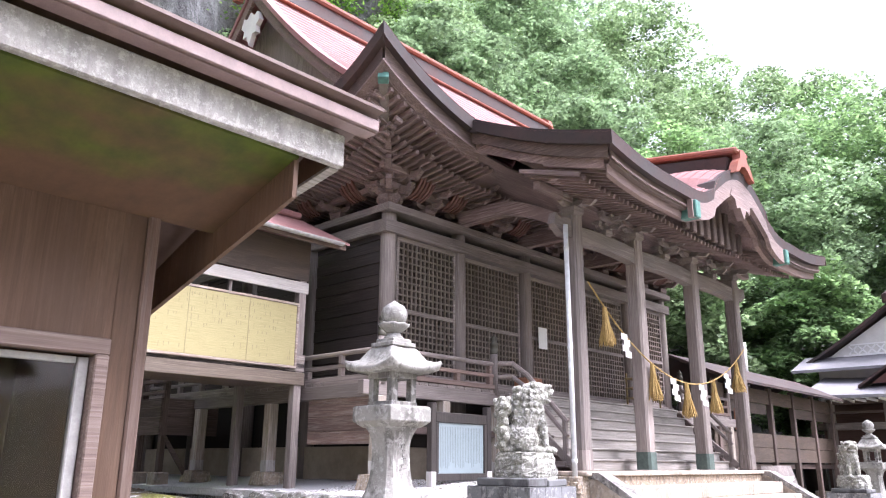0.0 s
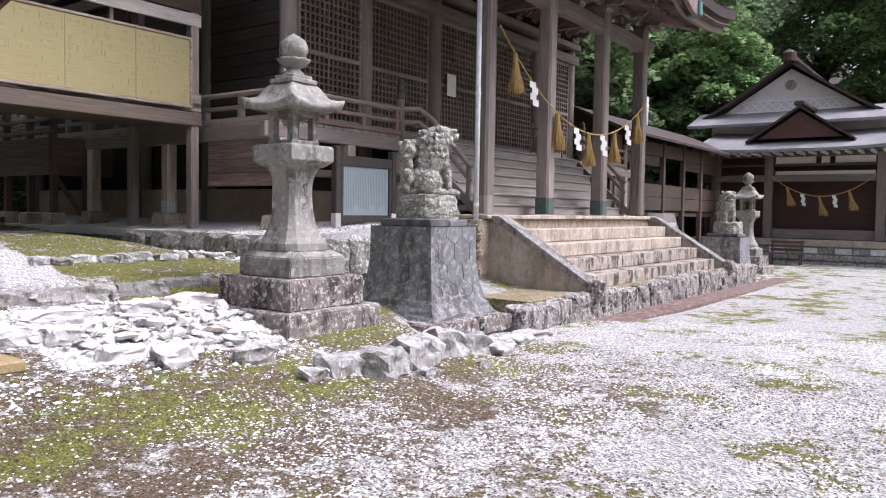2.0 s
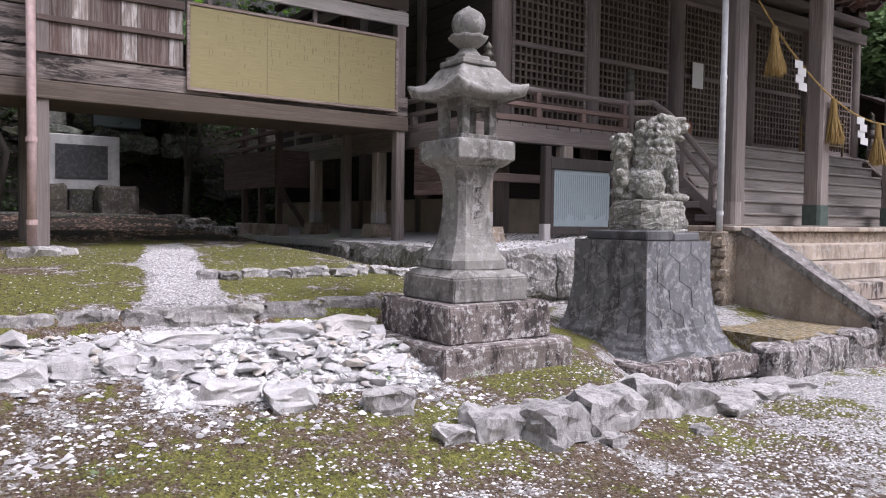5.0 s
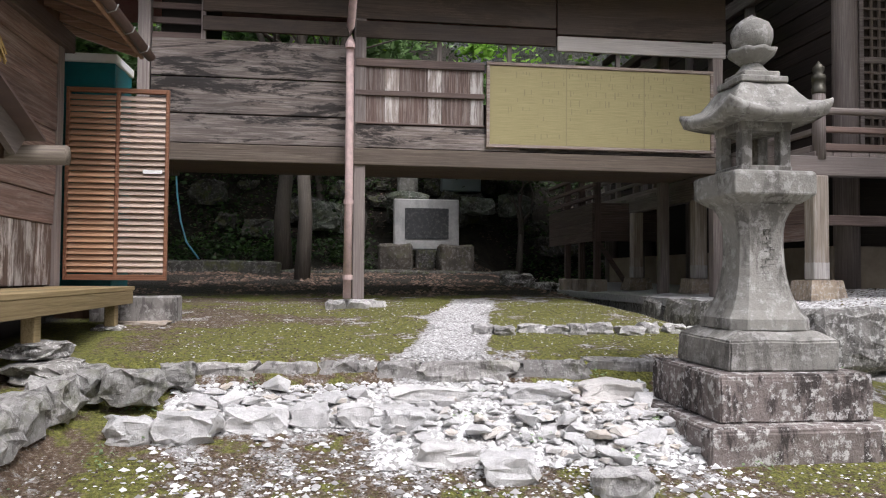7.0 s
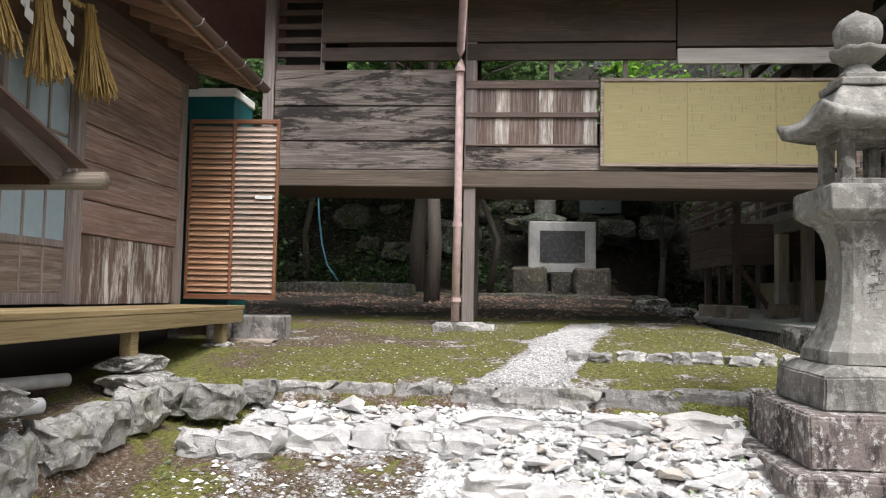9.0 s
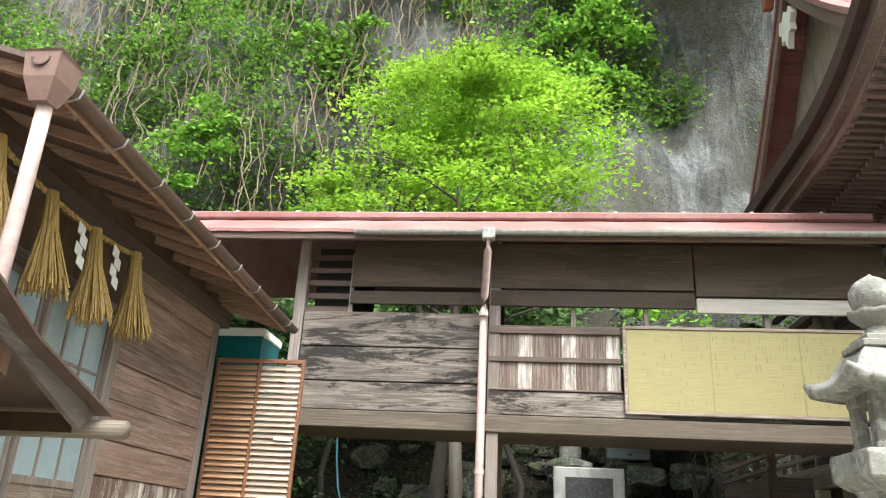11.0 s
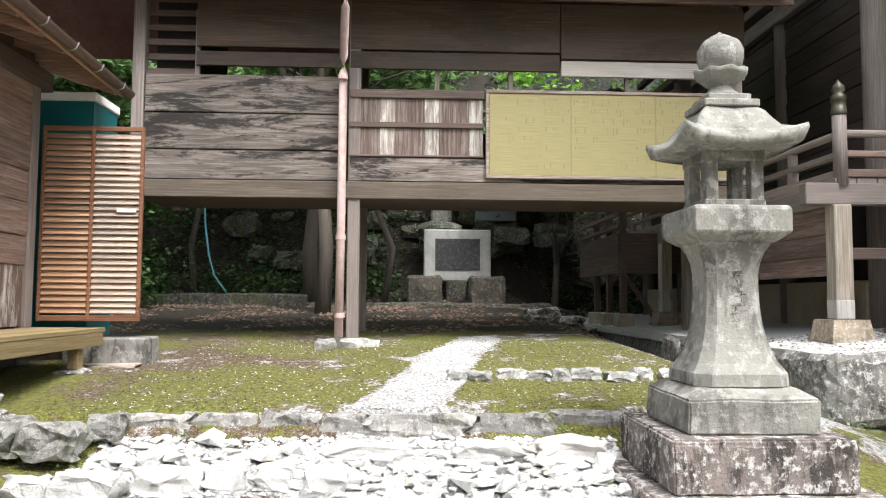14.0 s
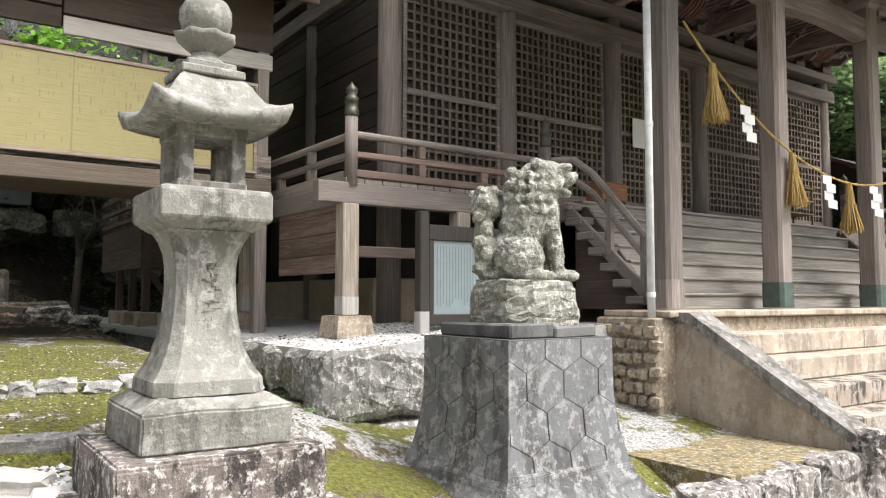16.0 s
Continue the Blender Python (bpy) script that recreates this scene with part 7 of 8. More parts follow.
def stones():
    rng = random.Random(21)

    def gz(x, y):
        return float(ground_z(x, y))
    # rough edge of the terrace before the lantern
    k = 0
    spots = [(-4.75, 5.15, 0.24, 0.22, 0.17), (-4.6, 5.55, 0.3, 0.28, 0.21), (-4.62, 6.05, 0.28, 0.34, 0.24), (-4.7, 6.6, 0.3, 0.32, 0.22), (-4.62, 7.05, 0.22, 0.22, 0.2), (-4.85, 7.35, 0.22, 0.26, 0.16), (-4.7, 7.75, 0.2, 0.24, 0.12), (-4.95, 8.1, 0.26, 0.24, 0.1), (-5.0, 8.65, 0.3, 0.22, 0.1), (-5.1, 9.2, 0.34, 0.24, 0.1), (-5.35, 4.72, 0.2, 0.2, 0.15), (-4.75, 4.85, 0.16, 0.14, 0.09), (-4.35, 5.9, 0.1, 0.09, 0.06), (-4.25, 6.7, 0.08, 0.08, 0.06)]
    for x, y, a, b, c in spots:
        bm = B()
        rock(bm, (x, y, gz(x, y) + c * 0.2), a * 0.85, b * 1.1, c * 0.95, k + 60, 3, rng.uniform(-0.4, 0.4))
        single("edge_stone", bm, edge_stone, "rough grey white stone edging the mossy terrace", "stone", (x, y, gz(x, y)), "stones edging the terrace")
        k += 1
    # kerb at the top of the rubble
    y = 1.75
    while y < 5.7:
        w = rng.uniform(0.38, 0.75)
        bm = B()
        rock(bm, (-7.36 + 0.05 * math.sin(y * 2), y + w / 2, 0.46), 0.13, w * 0.63, 0.13, k + 60, 3)
        single("kerb_stone", bm, kerb_top_mat, "grey block in the kerb above the rubble", "stone", (-7.2, y + w / 2, 0.4), "kerb stones")
        y += w
        k += 1
    for x, y, a, b, c in ((-6.85, 1.5, 0.22, 0.3, 0.2), (-6.95, 1.12, 0.3, 0.26, 0.2), (-6.5, 1.08, 0.28, 0.24, 0.22), (-6.1, 1.02, 0.3, 0.24, 0.22), (-5.65, 0.98, 0.3, 0.26, 0.24), (-5.2, 0.95, 0.28, 0.26, 0.26), (-4.85, 1.05, 0.26, 0.26, 0.24), (-7.2, 1.75, 0.2, 0.2, 0.15)):
        bm = B()
        rock(bm, (x, y + 0.08, gz(x, 0.9) - 0.05), a * 0.8, b * 0.8, c * 0.8, k + 80, 3)
        single("kerb_stone", bm, corner_mat, "pale rough block turning the kerb towards the booth", "stone", (x, y, 0.3), "kerb stones")
        k += 1
    # second small row on the moss
    for i in range(12):
        x, y = -8.72 + 0.06 * math.sin(2.3 * i), 4.5 + 0.255 * i + rng.uniform(-0.04, 0.04)
        bm = B()
        rock(bm, (x, y, gz(x, y) + 0.03), rng.uniform(0.1, 0.16), rng.uniform(0.1, 0.19), rng.uniform(0.06, 0.1), k + 90, 3)
        single("row_stone", bm, edge_stone, "small pale stone in a row on the moss", "stone", (x, y, gz(x, y)), "stones in a row on the moss")
        k += 1
    # rubble
    t = thing("rubble_pile", (-6.4, 3.9, 0.2), "heap of broken white stones and chips", "rubble")
    for i in range(460):
        y = rng.uniform(1.9, 5.45)
        u = rng.random()
        lo, hi = (-7.2, -6.4 if y < 3.3 else -5.75)
        x = lo + (hi - lo) * u
        s = rng.uniform(0.03, 0.075) * (1.4 if rng.random() < 0.1 else 0.85)
        if x > -6.1 and y < 3.5:
            continue
        bm = B()
        shard(bm, (x, y, gz(x, y) + s * 0.4 + 0.03 * math.sin(3 * u)), s * rng.uniform(0.9, 1.5), s * rng.uniform(0.8, 1.4), s * rng.uniform(0.35, 0.65), i + 200, rng.choice((9, 12, 15)), rng.uniform(0, 6))
        part("broken_stone", bm, rubble_stone, t)
    for x, y, a, b, c in ((-6.95, 3.75, 0.2, 0.45, 0.1), (-6.5, 3.5, 0.22, 0.32, 0.09), (-6.28, 1.72, 0.16, 0.2, 0.14), (-6.25, 2.08, 0.17, 0.3, 0.17), (-6.4, 2.5, 0.15, 0.28, 0.14), (-6.48, 2.88, 0.14, 0.2, 0.13), (-6.46, 3.2, 0.13, 0.18, 0.13), (-6.35, 3.5, 0.15, 0.2, 0.13), (-5.85, 3.75, 0.16, 0.26, 0.12), (-5.65, 4.1, 0.2, 0.22, 0.14), (-6.9, 4.6, 0.2, 0.35, 0.12), (-6.9, 5.2, 0.25, 0.35, 0.14)):
        bm = B()
        rock(bm, (x, y, gz(x, y) + c * 0.35), a * 0.85, b * 0.9, c * 0.85, k + 120, 3)
        part("large_stone", bm, rubble_stone, t)
        k += 1


stones()


def chips():
    """Loose gravel and chips, too many to count."""
    rng = np.random.default_rng(3)

    def scatter(name, n, xs, ys, size, material, label, keep, level=None):
        x, y = rng.uniform(*xs, n), rng.uniform(*ys, n)
        k = keep(x, y, rng.random(n))
        x, y = x[k], y[k]
        n = len(x)
        z = ground_z(x, y) + np.array([ground_bump(a, b) for a, b in zip(x, y)]) + 0.002 if level is None else level(x, y)
        s = size * rng.uniform(0.35, 1.0, n) ** 1.5
        a = rng.uniform(0, 6.28, n)
        ring = np.array([[1, 0, 0], [0.3, 0.8, 0.25], [-0.8, 0.55, 0], [-0.75, -0.6, 0.1], [0.35, -0.85, 0], [0.05, 0, 0.75]])
        p = ring[None] * s[:, None, None] * rng.uniform(0.7, 1.25, (n, 6, 1))
        c, d = np.cos(a)[:, None], np.sin(a)[:, None]
        v = np.stack([p[..., 0] * c - p[..., 1] * d + x[:, None], p[..., 0] * d + p[..., 1] * c + y[:, None], p[..., 2] * 0.8 + z[:, None]], -1)
        f = np.array([[0, 1, 5], [1, 2, 5], [2, 3, 5], [3, 4, 5], [4, 0, 5]])[None] + 6 * np.arange(n)[:, None, None]
        ob = new(name, array_mesh(name, v.reshape(-1, 3), f.reshape(-1, 3), material))
        tagged(ob, label, "gravel", kind="stuff")

    patchy = lambda x, y, s: np.array([noise.noise(Vector((a * 0.9, b * 0.9, 2))) for a, b in zip(x, y)]) * 0.5 + 0.5 > s
    scatter("gravel_chips", 95000, (-6.0, 0.4), (0.5, 13), 0.0175, chip_mat, "loose white gravel chips on the yard", lambda x, y, r: (patchy(x, y, 0.46) & (r < 0.4 + 0.6 * np.clip((x + 5.5) / 3.0, 0, 1))) | (r < 0.22))
    scatter("dark_chips", 45000, (-6.0, 0.4), (0.3, 9), 0.014, litter_mat, "dark leaf litter and grit on the yard", lambda x, y, r: patchy(x + 9, y, 0.35) & (r > 0.25 * (x + 6) / 6))
    scatter("rubble_chips", 24000, (-7.2, -5.2), (1.8, 5.6), 0.04, chip_mat, "white stone chips among the rubble", lambda x, y, r: (x < -6.4 + 0.65 * (y > 3.3)) | (r < 0.05))
    scatter("path_chips", 60000, (-11.8, -7.2), (3.0, 7.2), 0.013, chip_mat, "white gravel path across the moss", lambda x, y, r: np.abs(y - (3.9 + 0.22 * (-7.3 - x)) - 0.04 * np.sin(x * 2)) < 0.3 + 0.05 * np.sin(x * 5))
    scatter("slope_litter", 30000, (-25, -12.5), (-4, 12), 0.06, brown_leaf, "fallen brown leaves under the corridor and on the slope", lambda x, y, r: patchy(x, y, 0.45) & ((x < -19) | ((r < 0.45) & (x < -13.2))))
    scatter("moss_litter", 7000, (-11.4, -7.3), (1.2, 7.6), 0.017, litter_mat, "fallen leaves and grit on the moss", lambda x, y, r: (r < 0.8) & (np.abs(y - (3.9 + 0.22 * (-7.3 - x)) - 0.04 * np.sin(x * 2)) > 0.35))
    on_platform = lambda x, y: 0.955 + 0.16 * smooth01((y - 7.85) * 40 / 15.9, 0, 6)
    scatter("platform_chips", 9000, (-10.6, -8.2), (7.95, 12.2), 0.026, chip_mat, "loose white gravel on the hall's platform", lambda x, y, r: r < 0.9, on_platform)
    scatter("platform_litter", 900, (-10.6, -8.2), (7.95, 12.2), 0.03, litter_mat, "fallen leaves and twigs on the platform", lambda x, y, r: r < 0.9, on_platform)
    scatter("moss_chips", 5200, (-12, -7.3), (1.5, 7.6), 0.014, chip_mat, "scattered white chips on the moss", lambda x, y, r: r < 0.55)


def chip_material(name, a, b, c):
    n = Nodes(name, 0.9)
    src = n.n.new("ShaderNodeNewGeometry").outputs["Random Per Island"]
    return n.done(n.ramp(src, [(0.0, a), (0.5, b), (1.0, c)]))


brown_leaf = chip_material("fallen_brown_leaves", (0.05, 0.035, 0.026), (0.14, 0.092, 0.066), (0.27, 0.19, 0.145))
chip_mat = chip_material("white_chips", (0.22, 0.21, 0.20), (0.56, 0.555, 0.545), (0.78, 0.775, 0.765))
litter_mat = chip_material("leaf_litter", (0.035, 0.024, 0.016), (0.085, 0.06, 0.035), (0.14, 0.12, 0.05))
chips()

# ---- monument and hillside behind the corridor ----


pale_granite = stone("pale_granite", (0.52, 0.515, 0.5), 0.2, 0.15, 1.5, relief=0.3)
flank_mat = stone("brown_grey_block", (0.095, 0.082, 0.066), 0.15, 0.4, 1.0, moss=0.3)
boulder_pale = stone("pale_lichened_boulder", (0.15, 0.17, 0.135), 0.3, 0.5, 1.0, moss=0.5, relief=0.9)


def monument():
    X = -21.3
    t = thing("stone_monument", (X, 5.5, 1.0), "pale framed stone monument with a dark inscribed panel", "monument")
    bm = B()
    box(bm, X - 0.2, X, 4.45, 6.22, 1.93, 3.3, 0.03)
    part("slab", bm, pale_granite, t)
    bm = B()
    box(bm, X + 0.001, X + 0.02, 4.75, 5.93, 2.22, 3.05)
    part("inscribed_panel", bm, black_stone, t, "dark inscribed panel")
    bm = B()
    box(bm, X - 0.18, X + 0.02, 5.05, 5.6, 1.25, 1.93, 0.02)
    part("foot", bm, hill_rock, t)
    for k, (y0, y1) in enumerate(((4.02, 4.9), (5.6, 6.5))):
        bm = B()
        box(bm, X + 0.1, X + 0.75, y0, y1, 1.2, 2.05, 0.06)
        bmesh.ops.subdivide_edges(bm, edges=[e for e in bm.edges if e.calc_length() > 0.3], cuts=4, use_grid_fill=True)
        rough(bm, 0.06, 0.35, k)
        part("flank_stone", bm, flank_mat, t, "squat brown-grey flank stone")
    t = thing("upper_monument", (-23.5, 7.0, 2.8), "pale grey inscribed slab among boulders on the slope", "monument")
    bm = B()
    box(bm, -23.6, -23.35, 6.0, 7.2, 3.75, 4.9, 0.03)
    part("slab", bm, notice, t)
    bm = B()
    rock(bm, (-23.45, 6.6, 3.2), 0.5, 0.95, 0.62, 77, 3)
    part("foot", bm, hill_rock, t, "mossy boulder foot")
    bm = B()
    box(bm, -23.7, -23.35, 4.7, 5.3, 2.7, 4.7, 0.05)
    single("stone_post", bm, granite, "squared pale stone post on the slope", "stone", (-23.5, 5, 2.8))
    for k, (x, y, z, a, b, c) in enumerate(((-22.6, 4.9, 3.3, 0.5, 0.75, 0.38), (-22.4, 6.9, 3.25, 0.4, 0.6, 0.3), (-22.8, 8.1, 3.3, 0.5, 0.6, 0.4), (-23.0, 2.6, 2.9, 0.5, 0.7, 0.5))):
        bm = B()
        rock(bm, (x, y, z), a, b, c, k + 640, 3)
        single("boulder", bm, boulder_pale, "pale lichened boulder above the monument", "boulder", (x, y, z), "boulders above the monument")
    rng = random.Random(31)
    for k in range(80):
        x, y = rng.uniform(-26.5, -21.9), rng.uniform(-3, 12)
        r = rng.uniform(0.12, 0.75) ** 1.3
        bm = B()
        rock(bm, (x, y, float(ground_z(x, y)) + r * 0.2), r, r * rng.uniform(0.7, 1.3), r * 0.65, k + 300, 3)
        single("boulder", bm, hill_rock, "mossy boulder on the slope, darkened for shade", "boulder", (x, y, float(ground_z(x, y))), "boulders on the slope")
    # low retaining kerb before the slope
    bm = B()
    box(bm, -20.2, -19.9, -3, 1.6, 0.6, 1.56, 0.04)
    box(bm, -20.2, -19.9, 1.61, 7.6, 0.6, 1.36, 0.04)
    bmesh.ops.subdivide_edges(bm, edges=[e for e in bm.edges if e.calc_length() > 2], cuts=30)
    rough(bm, 0.05, 0.4)
    single("slope_kerb", bm, hill_rock, "low mossy stone kerb before the slope", "kerb", (-20, 3, 0.6), kind="structure")
    for k, (x, y) in enumerate(((-17.2, 6.9), (-16.6, 7.3), (-17.0, 7.8), (-16.2, 6.6), (-16.4, 8.2))):
        bm = B()
        rock(bm, (x, y, float(ground_z(x, y)) + 0.06), 0.5, 0.35, 0.18, k + 500, 3)
        single("path_stone", bm, wall_stone, "flat pale stone beside the path", "stone", (x, y, 0.8), "flat stones beside the path")


monument()


def back_porch():
    """The low wooden stair landing behind the corridor."""
    t = thing("back_landing", (-15.5, 8.6, 1.0), "grey wooden landing with a slatted rail behind the corridor", "landing")
    for k in range(4):
        bm = B()
        box(bm, -18.5, -15.4, 7.95, 8.01, 1.95 + 0.19 * k, 2.135 + 0.19 * k, 0.005)
        part("plank", bm, brown_x, t)
        bm = B()
        box(bm, -15.45, -15.4, 8.01, 9.3, 1.952 + 0.19 * k, 2.137 + 0.19 * k, 0.005)
        part("plank", bm, brown_y, t)
    for z in (2.82, 3.06, 3.3):
        bm = B()
        beam(bm, (-18.5, 7.96, z), (-15.3, 7.96, z), 0.07, 0.07, 0.006)
        part("rail", bm, brown_x, t)
    for x in (-15.45, -16.4, -17.4):
        bm = B()
        box(bm, x - 0.06, x + 0.06, 8.0, 8.12, 1.2, 3.3, 0.006)
        part("post", bm, brown_z, t)
        bm = B()
        box(bm, x - 0.16, x + 0.16, 7.9, 8.22, 0.9, 1.2, 0.02)
        part("post_stone", bm, concrete, t)
    bm = B()
    beam(bm, (-15.4, 8.05, 1.95), (-15.35, 8.6, 1.15), 0.05, 0.09)
    part("brace", bm, brown_y, t)


back_porch()


def make_leaves(name, centres, size, material, seed, tilt=0.8):
    v, f = leaf_cards(np.random.default_rng(seed), centres, size, tilt)
    return array_mesh(name, v, f, material)


def limb(bm, rng, p, d, r, depth, ends):
    """A branching, tapering limb."""
    pts, rad = [p.copy()], [r]
    L = r * rng.uniform(16, 22)
    for k in range(4):
        d = (d + Vector((rng.gauss(0, 0.16), rng.gauss(0, 0.16), rng.gauss(0.05, 0.1)))).normalized()
        p = p + d * L / 4
        pts.append(p.copy())
        rad.append(r * (1 - 0.14 * (k + 1)))
    tube(bm, pts, rad, 6)
    if depth == 0:
        ends.append(p)
        return
    for k in range(rng.choice((2, 3))):
        nd = (d + Vector((rng.gauss(0, 0.55), rng.gauss(0, 0.55), rng.gauss(0.1, 0.3)))).normalized()
        limb(bm, rng, p, nd, rad[-1] * rng.uniform(0.6, 0.78), depth - 1, ends)


def tree(at, height, spread, material, seed, label, leaves=9000, size=0.22, clumps=70, droop=0.35, trunk=True, name="tree", bottom=0.3):
    rng, nr = random.Random(seed), np.random.default_rng(seed)
    t = thing(name, at, label, "tree", "trees on the hillside" if name == "tree" else "")
    if trunk:
        bm = B()
        ends = []
        d = Vector((rng.gauss(0, 0.06), rng.gauss(0, 0.06), 1)).normalized()
        r = height * 0.016
        base = Vector(at) - Vector((0, 0, 0.4))
        tube(bm, [base, base + d * height * 0.2, base + d * height * 0.42], [r * 1.5, r, r * 0.8], 9)
        for k in range(5):
            nd = (d + Vector((rng.gauss(0, 0.6), rng.gauss(0, 0.6), 0.2))).normalized()
            limb(bm, rng, base + d * height * rng.uniform(0.3, 0.42), nd, r * 0.62, 2, ends)
        part("trunk", bm, bark, t, smooth=True)
    # crown: uneven clumps inside a lobed outline
    c = Vector(at) + Vector((0, 0, height * (0.5 + bottom / 2)))
    hz = height * (1 - bottom) / 2
    cen = []
    while len(cen) < clumps:
        p = nr.normal(size=3)
        p /= np.linalg.norm(p)
        lobe = 0.78 + 0.42 * noise.noise(Vector(p * 1.7) + Vector((seed * 3.1, 0, 0)))
        p *= lobe * nr.uniform(0.45, 1.0) ** 0.5
        cen.append(np.array([c.x + p[0] * spread, c.y + p[1] * spread, c.z + p[2] * hz]))
    cen = np.array(cen)
    per = leaves // clumps
    rad = spread * nr.uniform(0.13, 0.27, clumps)
    q = nr.normal(size=(clumps, per, 3))
    q /= np.linalg.norm(q, axis=2)[..., None]
    q *= nr.uniform(0.72, 1.0, (clumps, per, 1))
    q[..., 2] = np.abs(q[..., 2]) * 0.62 * np.where(nr.random((clumps, per)) < 0.85, 1, -0.5)
    q[..., 2] -= droop * (q[..., 0] ** 2 + q[..., 1] ** 2) * 0.4
    pts = (cen[:, None] + q * rad[:, None, None]).reshape(-1, 3)
    me = make_leaves("crown", pts, size, material, seed + 1, 0.55)
    me.transform(Matrix.Translation(-Vector(at)))
    cr = new("crown", me)
    cr.parent = t
    return t


def forest():
    spots = [(-14, 44, 17, 6.0, 0), (-9, 52, 19, 7.0, 1), (-19, 38, 16, 6.0, 1), (-24, 35, 17, 6, 0), (-4, 50, 17, 6.5, 1), (-24, 47, 19, 7.0, 0), (-31, 41, 19, 7.0, 0), (-15, 58, 21, 8.0, 1), (-30, 56, 20, 8.0, 0), (1, 56, 20, 7.5, 1), (-38, 47, 20, 7.5, 0), (-31, 31, 15, 6, 0), (8, 56, 19, 7.5, 1), (-17, 33.5, 10, 4.2, 0), (-12.5, 40, 11, 4.5, 1), (-27, 27, 14, 5.5, 0), (5, 47, 12, 5.5, 1), (-38, 36, 18, 7, 0), (-40, 60, 22, 9, 0), (-22, 66, 22, 9, 0), (-7, 66, 23, 9, 0), (6, 68, 21, 9, 0), (-46, 50, 18, 8, 0), (-33, 23, 12, 5, 0), (-36, 18, 13, 5.5, 0)]
    for k, (x, y, h, s, dark) in enumerate(spots):
        z = float(ground_z(x, y))
        tree((x, y, z), h * (1.3 if y > 40 else 1.1), s * 1.1, leaf_dark if dark else (leaf_pale if k % 3 == 0 else leaf_tree), 40 + k, "tall broadleaf tree with dense dark green leaves" if dark else "tall broadleaf tree with fresh green leaves", 33000 if y < 50 else 26000, 0.30 if y < 50 else 0.36, 165, bottom=0.15)


forest()
# mostly unseen crowns, added to keep sky light off the slope
for k, (x, y, h, sp) in enumerate(((-22.5, -3.5, 6.2, 3.6), (-23.5, 2.5, 6.0, 3.8), (-22.0, 8.0, 6.0, 3.6), (-18.5, -4.5, 6.5, 3.0))):
    tree((x, y, float(ground_z(x, y))), h, sp, leaf_dark, 240 + k, "low evergreen tree shading the slope behind the corridor", 9000, 0.3, 70, name="understorey_tree", bottom=0.55)
for k, (x, y) in enumerate(((19, -7), (17, 3), (20, 13), (24, 24))):
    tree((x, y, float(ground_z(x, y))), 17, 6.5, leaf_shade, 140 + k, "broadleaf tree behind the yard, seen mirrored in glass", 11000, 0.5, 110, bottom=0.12)


